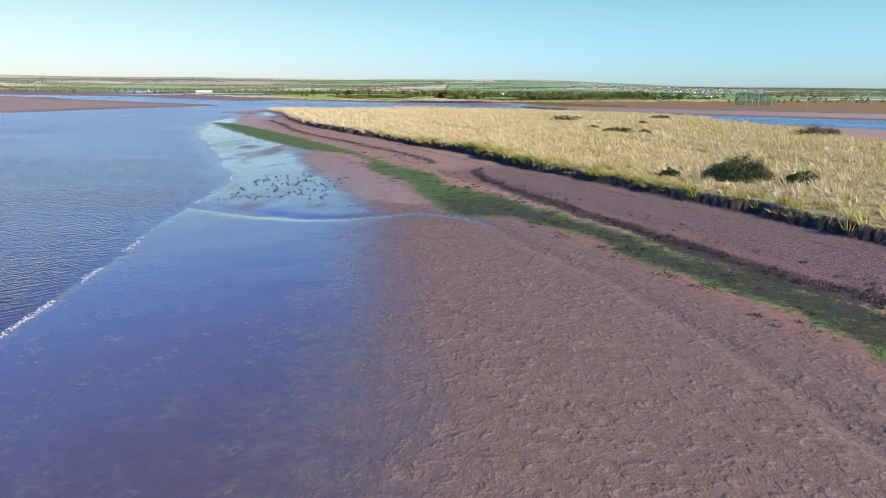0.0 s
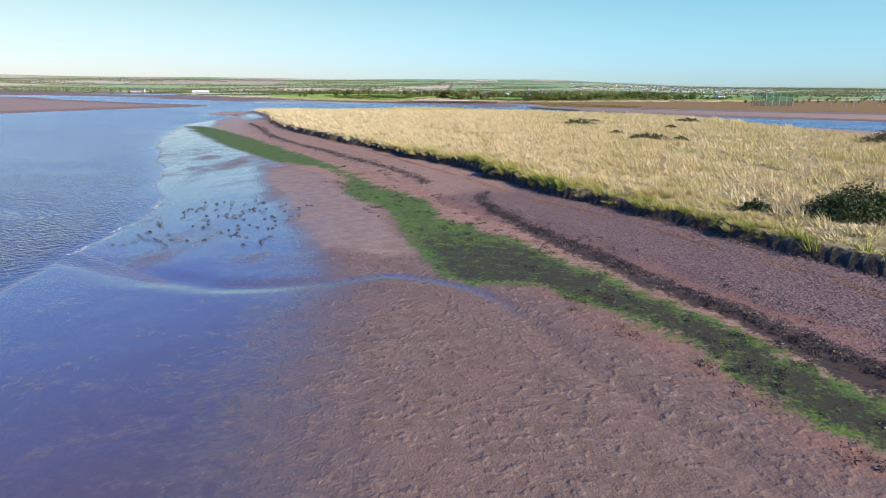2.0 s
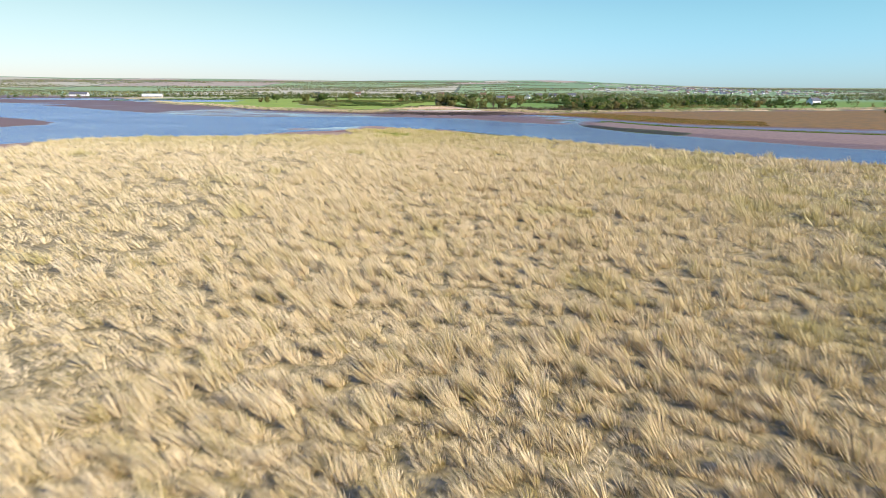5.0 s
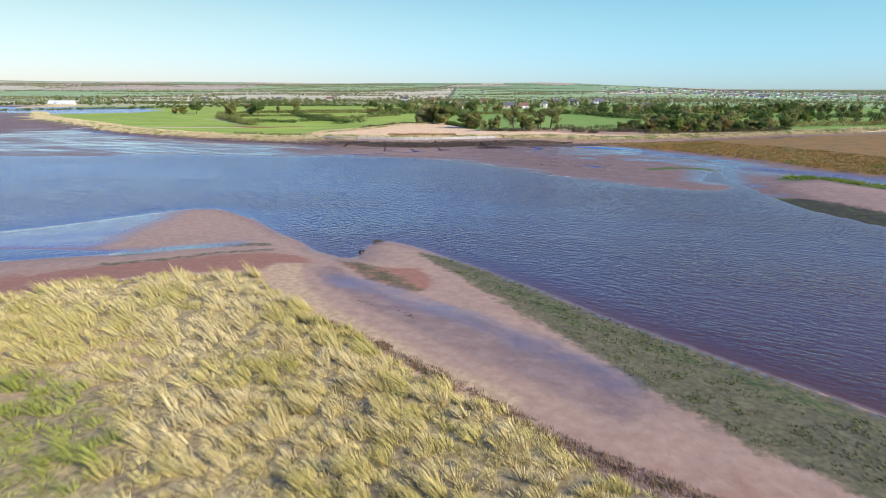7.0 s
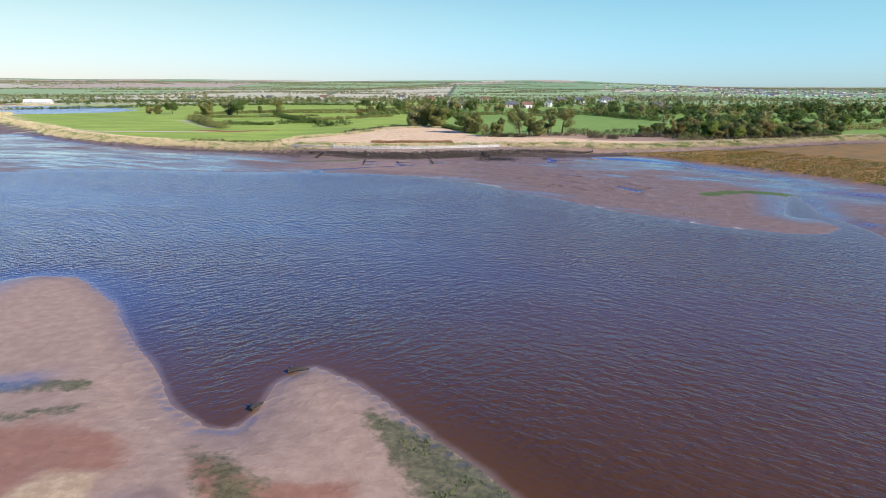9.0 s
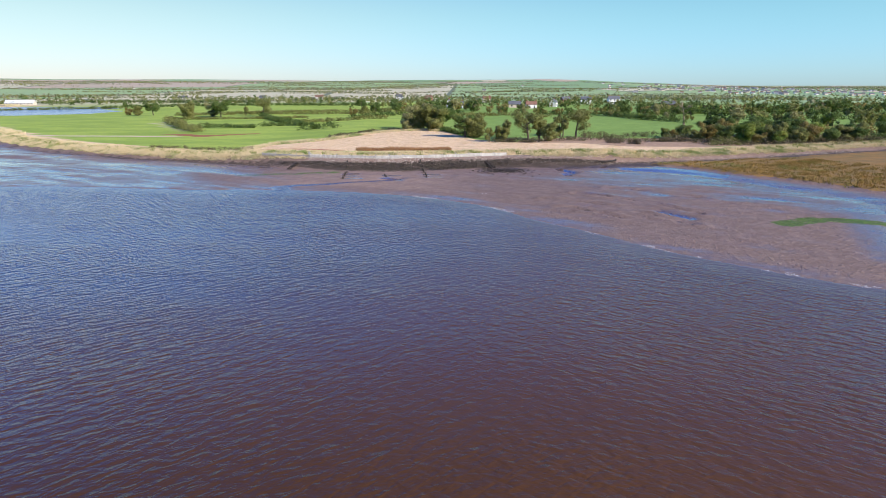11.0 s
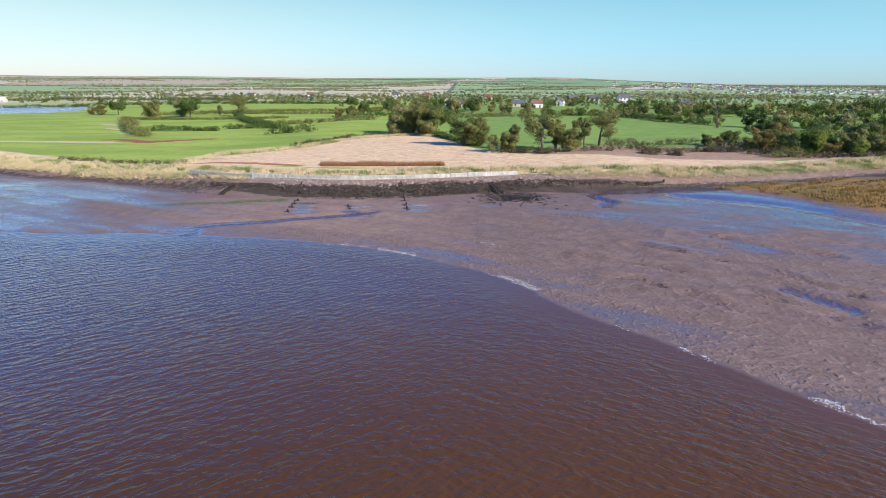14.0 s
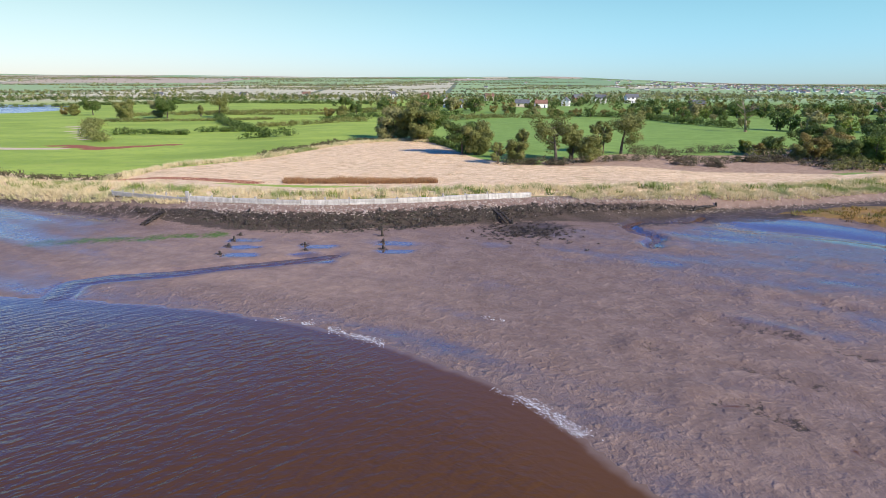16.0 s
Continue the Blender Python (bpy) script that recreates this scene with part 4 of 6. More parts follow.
    wet = wet * np.clip(1 - smooth(28.6, 31, Y) * smooth(72, 62, Y) * (d["shore"] > -0.2) * (0.70 - 1.25 * fbm(X / 1.7, Y / 3.4, 78, 4)), 0.1, 1)
    wet = np.where(d["shore"] > -1, np.maximum(wet, smooth(3, 10, e) * smooth(15.5, 8.5, e) * 0.35 * smooth(60, 40, Y)), wet)
    wet = np.maximum(wet, np.exp(-(line_dist(wx, wy, GULLY) / (0.45 + 0.5 * smooth(-2, -9, X))) ** 2) * smooth(23, 28, Y) * 0.8)
    wet = np.maximum(wet, 0.72 * smooth(-2, 4, d["shore"]) * smooth(-4.5, -8.5, X) * smooth(28, 32, Y) * smooth(54, 44, Y) * (0.2 + 1.35 * fbm(X / 1.5, Y / 3.2, 78, 4)))
    flats = 0.29 + 0.40 * smooth(-0.8, 2.5, signed(wx, wy, WET_EAST)) + 0.38 * smooth(-1.0, 2.0, signed(wx, wy, WET_WEST)) - 0.95 * d["ridges"] + 0.5 * (fbm(X / 5, Y / 1.8, 77, 4) - 0.5)
    flats = flats + 0.12 * smooth(2.0, 0.3, d["main"]) - 0.7 * smooth(1.0, 0.2, -bank - 0.4 - 1.2 * smooth(17, 9, np.abs(X + 2)))
    for q, c in zip((0.42, 0.36, 0.26), RUNNELS):
        flats = flats + q * smooth(0.30, 0.66, fbm(X / 1.7, Y / 1.7, 83, 3)) * np.exp(-(line_dist(wx, wy, c) / (0.22 + 0.5 * fbm(X / 2, Y / 2, 79, 2))) ** 2)
    flats = np.maximum(flats, 1.1 * smooth(-0.1, 0.35, signed(wx, wy, POOL)))
    wet = np.where(d["main"] > 0, np.clip(flats, 0, 1.1), wet)
    for c in CREEKS[3:]:
        wet = np.maximum(wet, 0.78 * smooth(4.5, 1.0, line_dist(wx, wy, c)))
    for c, q in zip(CREEKS[:3], (0.9, 0.7, 0.4)):
        wet = np.maximum(wet, smooth(q, 0.4 * q, line_dist(wx, wy, c)))
    hollow = line_dist(wx, wy, np.array([(-4.4, 164.8), (-2, 163.2), (0, 161.6), (1.9, 159.6), (3.4, 157.4)]))
    wet = wet * (1 - 0.75 * sand * smooth(0, 8, e) * smooth(30, 60, Y)) * (1 - smooth(0.45, 0.8, alg) * 0.8) * (1 - 0.9 * smooth(0.2, 0.7, dull))
    wet = wet * (1 - smooth(-0.2, 0.2, d["marsh"])) * (1 - smooth(0, 2.0, d["spit"])) * sea
    wet = np.maximum(wet, 0.6 * smooth(1.4, 0.3, hollow))
    wet = wet * (1 - 0.8 * smooth(3, 12, d["west"])) * (1 - 0.15 * smooth(50, 58, Y) * smooth(130, 110, Y) * (d["shore"] > -1))
    wet = wet * (1 - 0.45 * smooth(-1.4, 1.0, signed(wx, wy, SANDFLAT)))
    wet = np.maximum(wet, 0.38 * smooth(-0.4, 0.6, signed(wx, wy, DAMP)) * (0.7 + 0.5 * fbm(X / 1.8, Y / 1.8, 82, 3)))
    wet = np.maximum(wet, (0.55 + 0.5 * fbm(X / 1.2, Y / 0.7, 84, 3)) * smooth(1.2, 0.2, line_dist(wx, wy, SLOUGH)) * smooth(-7.6, -10.5, X))
    wet = np.maximum(wet, 0.85 * smooth(-13, -17, X) * smooth(-26, -22, X) * smooth(168.6, 170, Y) * (d["shore"] > -0.3))
    wet = np.maximum(wet, 0.72 * north * smooth(0.40, 0.0, d["shore"]) * smooth(-0.12, -0.02, d["shore"]) * (e > 0.3))
    for qx, qy in PUDDLES:
        wet = np.maximum(wet, smooth(1.0, 0.55, np.hypot((X - qx) / 1.1, (Y - qy) / 0.42)))
    marsh = smooth(-0.1, 0.15, d["marsh"])
    field = smooth(-0.2, 0.4, bank)
    field = np.maximum(field, smooth(90, 130, d["west"]))
    straw = smooth(-0.6, 0.6, signed(wx, wy, STUBBLE)) * field
    straw = np.maximum(straw, smooth(5.0, 3.6, bank) * field)
    weed = 0.58 * smooth(0.85, 0.15, line_dist(wx, wy, WEEDLINE))
    pf = line_dist(wx, wy, PEBFRONT)
    weed = np.maximum(weed, 0.74 * smooth(1.0, 0.3, pf / np.interp(Y, [18, 34, 41], [1.15, 0.8, 0.4])))
    lower = smooth(3.2, 0.2, np.abs(-d["isle"] - 6.2))
    weed = np.maximum(weed, 0.34 * lower * smooth(46, 34, Y) * smooth(-0.5, -3, -e))
    weed = np.maximum(weed, (0.28 * smooth(38, 30, Y) + 0.33) * smooth(-0.4, 0.8, signed(wx, wy, ALGAE)))
    weed = np.maximum(weed, (0.50 * smooth(60, 30, np.abs(X)) + 0.34 * smooth(24, 10, np.abs(X + 3))) * smooth(0.0, 0.5, bank + 1.3 + 1.2 * smooth(16, 7, np.abs(X + 2)) + 0.8 * smooth(4, 10, X)) * smooth(-0.7, -1.1, bank))
    weed = np.maximum(weed, 0.60 * smooth(-2.2, -1.6, bank) * smooth(-0.55, -0.8, bank) * smooth(-12, -16, X) * smooth(-90, -60, X))
    weed = np.maximum(weed, 0.62 * smooth(-4.5, -3.0, bank) * smooth(-0.6, -1.0, bank) * smooth(4, 9, X) * smooth(70, 40, X))
    weed = np.maximum(weed, 0.30 * smooth(52, 58, Y) * smooth(125, 100, Y) * smooth(-0.5, 1.5, d["shore"]) * smooth(6.0, 8.0, e))
    weed = np.maximum(weed, 0.62 * smooth(2.8, 1.4, line_dist(wx, wy, np.array([(20, 181), (22.4, 174.5), (26, 169), (29, 165)]))))
    weed = np.maximum(weed, 0.33 * smooth(0.6, 0.2, line_dist(wx, wy, np.array([(-3.3, 162.6), (-2.1, 161.8), (-1.2, 161)]))))
    weed = np.maximum(weed, 0.62 * smooth(2.4, 0.6, np.hypot((X - 3.6) / 1.6, Y - 215.6)))
    weed = np.maximum(weed, 0.5 * np.exp(-(line_dist(wx, wy, WRACK) / 0.2) ** 2))
    # no weed here: the little cliff's shadow, painted dark on face and foot
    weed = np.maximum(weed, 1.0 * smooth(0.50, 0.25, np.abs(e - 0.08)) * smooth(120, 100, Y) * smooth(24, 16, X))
    # shade in the hollows of the mud ridges, darkened into the ground colour
    for c in RIDGES:
        weed = np.maximum(weed, 0.50 * np.exp(-(line_dist(wx, wy, c) / 0.42) ** 2) * smooth(0.35, 0.6, fbm(X / 0.9, Y / 0.9, 49, 3)))
    soil = smooth(0.10, 0.35, d["isle"]) * (1 - 0.85 * smooth(-0.6, 0.8, signed(wx, wy, TAN_FLAT)))
    red = smooth(-0.3, 0.5, signed(wx, wy, REDPATCH)) * 1.1
    red = np.maximum(red, 0.75 * smooth(0.1, 0.5, e) * smooth(4.5, 1.5, e) * smooth(150, 156, Y + 0.2 * X) * smooth(-5.5, -8, X))
    red = np.maximum(red, 0.55 * smooth(3.6, 4.6, e) * smooth(11, 8, e) * smooth(100, 70, Y) * smooth(1, 3, d["shore"]))
    red = np.maximum(red, 0.7 * smooth(158, 150, Y) * smooth(0.1, 0.4, e) * smooth(3.0, 1.0, e) * smooth(130, 140, Y) * smooth(-5, -3, X))
    red = np.maximum(red, 0.40 * smooth(-1.2, 1.2, signed(wx, wy, SANDFLAT)))
    red = np.maximum(red, 0.45 * smooth(0.2, 0.5, e) * smooth(4.9, 4.2, e) * smooth(40, 43, Y) * smooth(110, 95, Y) * smooth(12, 6, X))
    red = np.maximum(red, 0.85 * smooth(-0.5, 0.5, signed(wx, wy, RED_WEST)))
    dry = np.maximum(smooth(-0.4, 0.5, signed(wx, wy, DRY_SAND)), 0.9 * smooth(-0.6, 0.8, signed(wx, wy, TAN_FLAT)))
    damp = np.maximum(smooth(-0.4, 0.5, signed(wx, wy, DAMP)), 0.55 * smooth(1.2, 0.2, d["shore"]) * north * (e > 0.3))
    damp = np.maximum(damp, 0.75 * smooth(1.6, 3.2, e) * smooth(0, 4, X) * smooth(162, 152, Y) * smooth(112, 130, Y) * (d["shore"] > 0))
    damp = np.maximum(damp, 0.75 * smooth(-1.2, 1.2, signed(wx, wy, SANDFLAT)))
    red = red * (1 - 0.8 * dry) * (1 - 0.7 * damp)
    earth = smooth(1.6, 0.5, line_dist(X, Y, TRACK_RED) / np.interp(X, [-38, -32, -26], [0.6, 1.2, 0.5]))
    earth = np.maximum(earth, smooth(0.75, 0.3, line_dist(X, Y, np.array([(-19.4, 224.2), (-17.4, 224.7), (-14.6, 223.9), (-10.9, 222.7)]))))
    track = smooth(0.9, 0.4, line_dist(X, Y, np.array([(-62, 243.5), (-40, 242.1), (-37.1, 242.3), (-34.8, 243.2)])))
    track = np.maximum(track, smooth(0.8, 0.3, line_dist(X, Y, np.array([(-50.2, 270.2), (-43, 258.6), (-37.2, 250.2)]))))
    litter = smooth(-0.8, 0.8, signed(wx, wy, np.array([(6, 230.4), (12, 231), (16, 230), (20.5, 230.6), (24.6, 230), (27, 231), (31, 229.6), (40, 231), (48, 236), (48, 246), (26, 247), (24, 241), (14, 239.5), (6, 233)])))
    r = np.hypot(X, Y)
    far = smooth(360, 430, r)
    ripple = smooth(0.2, 3, d["shore"]) * north + smooth(0.5, 3, d["main"]) * smooth(0, -3, bank) * (1 - 0.6 * smooth(5, 14, X))
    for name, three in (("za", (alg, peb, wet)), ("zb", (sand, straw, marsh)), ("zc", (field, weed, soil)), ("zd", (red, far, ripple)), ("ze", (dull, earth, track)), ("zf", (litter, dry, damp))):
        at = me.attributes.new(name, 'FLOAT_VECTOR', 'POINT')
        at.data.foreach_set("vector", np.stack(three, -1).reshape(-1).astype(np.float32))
    return tagged(new("ground", me), "tidal mud, beach, saltmarsh and green farmland", "ground", kind="structure")


build_ground()

def build_water():
    xs, ys = GRID["x"], GRID["y"]
    mx, my = (xs > -70) & (xs < 70), (ys > -8) & (ys < 226)
    xs = np.concatenate([[-900, -500, -300, -200, -140, -100], xs[mx], [100, 140, 200, 300, 500, 900]])
    ys = np.concatenate([[-500, -250, -120, -60, -25], ys[my], [240, 260, 300, 360, 450, 600, 900]])
    X, Y = np.meshgrid(xs, ys)
    nx, ny = len(xs), len(ys)
    idx = np.arange(nx * ny).reshape(ny, nx)
    quads = np.stack([idx[:-1, :-1], idx[:-1, 1:], idx[1:, 1:], idx[1:, :-1]], -1).reshape(-1, 4)
    me = mesh_of("water", np.stack([X, Y, 0 * X], -1), quads, np.full(len(quads), 4), M_WATER)
    shallow = np.maximum(smooth(-6.5, 0.5, signed(X, Y, MAIN)) * (0.15 + 0.85 * smooth(-12, 2, X)), smooth(-2.5, 1, signed(X, Y, SHORE)) * smooth(-14, -4, X))
    shallow = np.maximum(shallow, 0.72 * smooth(-5, 16, X + 0.35 * (Y - 165)) * smooth(130, 145, Y) * smooth(60, 30, X))
    at = me.attributes.new("depth", 'FLOAT', 'POINT')
    at.data.foreach_set("value", (-height_at(X, Y)).ravel().astype(np.float32))
    at = me.attributes.new("shallow", 'FLOAT', 'POINT')
    at.data.foreach_set("value", shallow.ravel().astype(np.float32))
    return tagged(new("water", me), "rippled brown estuary water reflecting the sky", "water", kind="structure")


build_water()


# ---- grass of the island -----------------------------------------------------------------------
def island_grass():
    g = np.random.default_rng(11)
    out, lush, tone = [], [], []
    # dense round the middle of the island, coarser to the far sides
    for lo, hi, pitch, count, width, tall in (((-5, 36), (5.5, 170), 0.29, 76, 0.0085, 0.88), ((5.5, 30), (12, 170), 0.34, 58, 0.0095, 0.92), ((-9, 50), (-5, 170), 0.34, 42, 0.0105, 0.92),
                                              ((-15, 134), (-9, 170), 0.36, 50, 0.0105, 0.9), ((12, 40), (17, 150), 0.42, 34, 0.0135, 0.95),
                                              ((-46, 50), (-9, 170), 0.52, 28, 0.020, 0.9), ((12, -6), (46, 145), 0.56, 24, 0.026, 1.0)):
        gx, gy = np.meshgrid(np.arange(lo[0], hi[0], pitch), np.arange(lo[1], hi[1], pitch))
        x = gx.ravel() + g.uniform(-0.5, 0.5, gx.size) * pitch
        y = gy.ravel() + g.uniform(-0.5, 0.5, gx.size) * pitch
        ex = x + 1.1 * (fbm(x / 1.6, y / 1.6, 31, 3) - 0.5)
        ey = y + 1.1 * (fbm(x / 1.6 + 70, y / 1.6, 32, 3) - 0.5)
        s = signed(ex, ey, ISLE)
        gap = fbm(x / 1.6, y / 1.6, 91, 3)
        path = np.min([line_dist(x, y, c) for c in TRODDEN], 0)
        keep = (s > -0.04) & (path > 0.20) & (g.uniform(0, 1, len(x)) < 0.9 + 0.1 * smooth(0.3, 0.5, gap) + (s < 1.2)) & (signed(x, y, BARE) < 0)
        x, y, s = x[keep], y[keep], s[keep]
        z = height_at(x, y)
        h = tall * (0.17 + 0.42 * fbm(x / 1.9, y / 1.9, 95, 3) * g.uniform(0.4, 1.5, len(x))) * (0.45 + 0.95 * smooth(0.25, 0.75, vnoise(x / 0.34, y / 0.34, 99))) * (1 - 0.15 * smooth(120, 150, y)) * (1 + 0.1 * smooth(0.5, 0.0, s))
        out.append(tussocks(x, y, z, h, width, pitch * 0.58, count, g, (-0.50, -0.32)))
        green = 0.8 * smooth(1.3, 0.4, line_dist(x, y, np.array([(-10.5, 161), (-9.4, 158), (-8.8, 155.5), (-8.2, 152.5), (-7.2, 149.5)])))
        green = np.maximum(green, 0.75 * smooth(0.9, 0.2, s) * smooth(140, 152, y))
        green = np.maximum(green, smooth(125, 152, y) * (0.34 + 0.5 * smooth(0.4, 0.75, fbm(x / 1.3, y / 1.3, 98, 3))))
        green = np.maximum(green, 0.55 * smooth(0.66, 0.8, fbm(x / 4, y / 4, 97, 4)))
        green = np.maximum(green, smooth(1.9, 0.5, s) * smooth(80, 45, y) * (0.72 + 0.45 * vnoise(x / 0.6, y / 0.6, 96)))
        green = np.maximum(green, smooth(4.2, 1.0, s) * smooth(70, 45, y) * (0.1 + 0.8 * smooth(0.35, 0.7, fbm(x / 1.4, y / 1.4, 93, 3))))
        green = np.maximum(green, smooth(1.8, 0.4, np.hypot(x + 7, (y - 69.7) * 1.6)) * 0.9)
        green = np.maximum(green, 1.0 * smooth(2.0, 0.7, line_dist(x, y, np.array([(-9.7, 156.3), (-8.2, 155.6), (-7.1, 154.2), (-6.9, 152.4)]))))
        green = np.maximum(green, smooth(3, 14, x) * (0.04 + 0.45 * smooth(0.4, 0.7, fbm(x / 2.2, y / 2.2, 94, 3))))
        green = np.maximum(green, 0.5 * smooth(0.7, 0.25, path[keep]))
        lush.append(np.repeat(green, count * 3))
        tone.append(np.repeat(g.uniform(0, 1, len(x)), count * 3))
    me = soup("marram_grass", np.concatenate(out), 3, M_MARRAM)
    at = me.attributes.new("lush", 'FLOAT', 'POINT')
    at.data.foreach_set("value", np.concatenate(lush).astype(np.float32))
    at = me.attributes.new("tone", 'FLOAT', 'POINT')
    at.data.foreach_set("value", np.concatenate(tone).astype(np.float32))
    return stuff("marram_grass", me, "dense dry straw-coloured marram tussocks covering the island", "grass")


TRODDEN = [curve_through([(-4.2, 84), (-0.8, 77.6), (0.7, 73.5), (2.2, 69.4), (2.6, 66.5), (2.9, 64.3), (2.8, 62.9), (2.6, 58)]),
           curve_through([(-4.7, 148.1), (-1.5, 140.6), (-0.9, 137.7), (0.2, 135.4), (2.0, 131.4), (3.0, 129.0), (3.8, 124)]),
           curve_through([(9.5, 146.3), (9.4, 143.4), (9.6, 140.4), (9.1, 139.1), (8.4, 135.7), (7.8, 133.4), (8.6, 130.5)])]
BARE = curve_through([(-44, 151), (-30, 151.6), (-15, 154.2), (-10, 155), (-10.5, 156.2), (-14, 158.5), (-17, 161), (-30, 157)], closed=True)
island_grass()


def strip_tufts(name, line, side, inner, outer, n, height, width, count, material, label, seed, reach=0.16, keep_fn=None, lean=0.6):
    """Tufts in a band beside a line: inner and outer are distances to its left."""
    g = np.random.default_rng(seed)
    seg = line[1:] - line[:-1]
    ln = np.hypot(seg[:, 0], seg[:, 1])
    i = g.choice(len(seg), n, p=ln / ln.sum())
    t, o = g.uniform(0, 1, n), g.uniform(inner, outer, n) * side
    nrm = np.stack([-seg[:, 1], seg[:, 0]], 1) / ln[:, None]
    p = line[i] + seg[i] * t[:, None] + nrm[i] * o[:, None]
    x, y = p[:, 0], p[:, 1]
    if keep_fn is not None:
        k = keep_fn(x, y)
        x, y = x[k], y[k]
    z = height_at(x, y)
    h = height * (0.6 + 0.8 * fbm(x / 1.5, y / 1.5, seed, 2))
    v = blades(x, y, z, h, width, lean, np.full(len(x), reach), count, g, wind=(-0.1, 0.0))
    return stuff(name, soup(name, v, 3, material), label, "grass")


near_bank = BANK[(BANK[:, 0] > -62) & (BANK[:, 0] < 60)]
strip_tufts("bank_grass", near_bank, 1, 0.1, 2.5, 4600, 0.25, 0.013, 24, M_TUFT, "tall dry straw and green grass tufts along the flood bank", 21)
strip_tufts("bank_grass", BANK[(BANK[:, 0] > -60) & (BANK[:, 0] < -12)], 1, -0.6, 0.35, 2600, 0.20, 0.014, 18, M_TUFT, "dry straw and green grass growing down the face of the flood bank", 30)
strip_tufts("bank_grass", BANK[(BANK[:, 0] > 6) & (BANK[:, 0] < 60)], 1, -0.5, 0.35, 2600, 0.19, 0.014, 18, M_TUFT, "dry straw and green grass growing down the face of the flood bank", 31)
strip_tufts("far_bank_grass", BANK[(BANK[:, 0] > -160) & (BANK[:, 0] < -58)], 1, 0.2, 3.5, 2200, 0.4, 0.06, 10, M_TUFT, "dry grass on the distant flood bank", 22, 0.25)
strip_tufts("bank_grass", BANK[(BANK[:, 0] > 58) & (BANK[:, 0] < 180)], 1, 0.2, 3.5, 2200, 0.4, 0.06, 10, M_TUFT, "dry grass on the eastern flood bank", 23, 0.25)
strip_tufts("reed_bed", np.array([(-9.3, 222.5), (-0.8, 222.9)]), 1, 0.0, 0.9, 900, 0.30, 0.012, 16, M_REED, "stand of tall red-brown reeds beside the stubble", 24, 0.12, None, 0.25)
strip_tufts("field_margin", curve_through([(-20, 224), (-19.4, 230), (-14.6, 233.5), (-10.5, 244), (-5.9, 248.4), (-2.5, 247.4)]), 1, -0.5, 0.9, 1300, 0.3, 0.03, 10, M_TUFT, "rough grass round the edge of the stubble", 25)
strip_tufts("marsh_plants", np.vstack([MARSH[:60]]), 1, 0.1, 13, 7500, 0.16, 0.03, 8, M_MARSH, "low brown and olive saltmarsh plants", 26, 0.2, lambda x, y: (signed(x, y, MARSH) > 0.1) & (y < 236) & (x < 70))
strip_tufts("bank_weeds", near_bank, 1, 0.2, 1.6, 240, 0.3, 0.03, 26, LEAVES["bright"], "scattered green weed clumps on the flood bank", 28, 0.2)
ne_edge = ISLE[(ISLE[:, 0] > -7) & (ISLE[:, 0] < 14) & (ISLE[:, 1] > 138)]
strip_tufts("sea_purslane", ne_edge[ne_edge[:, 1] < 160.5], 1, 0.05, 0.45, 1300, 0.09, 0.012, 12, M_PURSLANE, "low reddish-brown plants at the foot of the marram", 29, 0.12, lambda x, y: signed(x, y, ISLE) < 0.0)
strip_tufts("spit_grass", SPIT_GREEN, 1, -0.9, 0.9, 1500, 0.22, 0.04, 8, LEAVES["bright"], "green grass along the crest of the sand spit", 27, 0.2)


def scatter_in(poly, n, seed, margin=0.0):
    g = np.random.default_rng(seed)
    lo, hi = poly.min(0), poly.max(0)
    x, y = g.uniform(lo[0], hi[0], n), g.uniform(lo[1], hi[1], n)
    k = signed(x, y, poly) > margin
    return x[k], y[k], g


x, y, g = scatter_in(STUBBLE, 26000, 36, 0.1)
stuff("stubble", soup("stubble", blades(x, y, height_at(x, y), np.full(len(x), 0.07), 0.012, 0.9, np.full(len(x), 0.14), 5, g), 3, M_STRAW), "short tan stubble left after mowing", "stubble")
x, y, g = scatter_in(ALGAE, 30000, 31, 0.1)
k = (fbm(x / 0.7, y / 0.7, 33, 3) > 0.5) & (y > 4) & (y < 80)
x, y = x[k], y[k]
stuff("green_algae", soup("green_algae", blades(x, y, height_at(x, y), np.full(len(x), 0.05), 0.03, 1.2, np.full(len(x), 0.12), 7, g), 3, M_ALGAE), "bright green gutweed lying on the mud", "algae")
x, y, g = scatter_in(ALGAE_E, 26000, 34, 0.02)
k = (fbm(x / 0.8, y / 0.8, 35, 3) > 0.42) & (x < 24)
x, y = x[k], y[k]
stuff("green_algae", soup("dull_algae", blades(x, y, height_at(x, y), np.full(len(x), 0.07), 0.022, 1.1, np.full(len(x), 0.10), 9, g), 3, M_ALGAE_DULL), "dull green weed fringing the eastern shore", "algae")


# ---- pebbles and seaweed on the beach ----------------------------------------------------------
def seaweed(name, x, y, size, g, label):
    z = height_at(x, y)
    c = np.stack([x, y, z + 0.3 * size], 1)
    v = leaf_quads(c, size, 30, 0.022, g, 0.35)
    return stuff(name, soup(name, v, 4, M_WEED), label, "seaweed")


def along(line, n, g, spread):
    seg = line[1:] - line[:-1]
    ln = np.hypot(seg[:, 0], seg[:, 1])
    i = g.choice(len(seg), n, p=ln / ln.sum())
    p = line[i] + seg[i] * g.uniform(0, 1, (n, 1)) + g.normal(0, spread, (n, 2))
    return p[:, 0], p[:, 1]


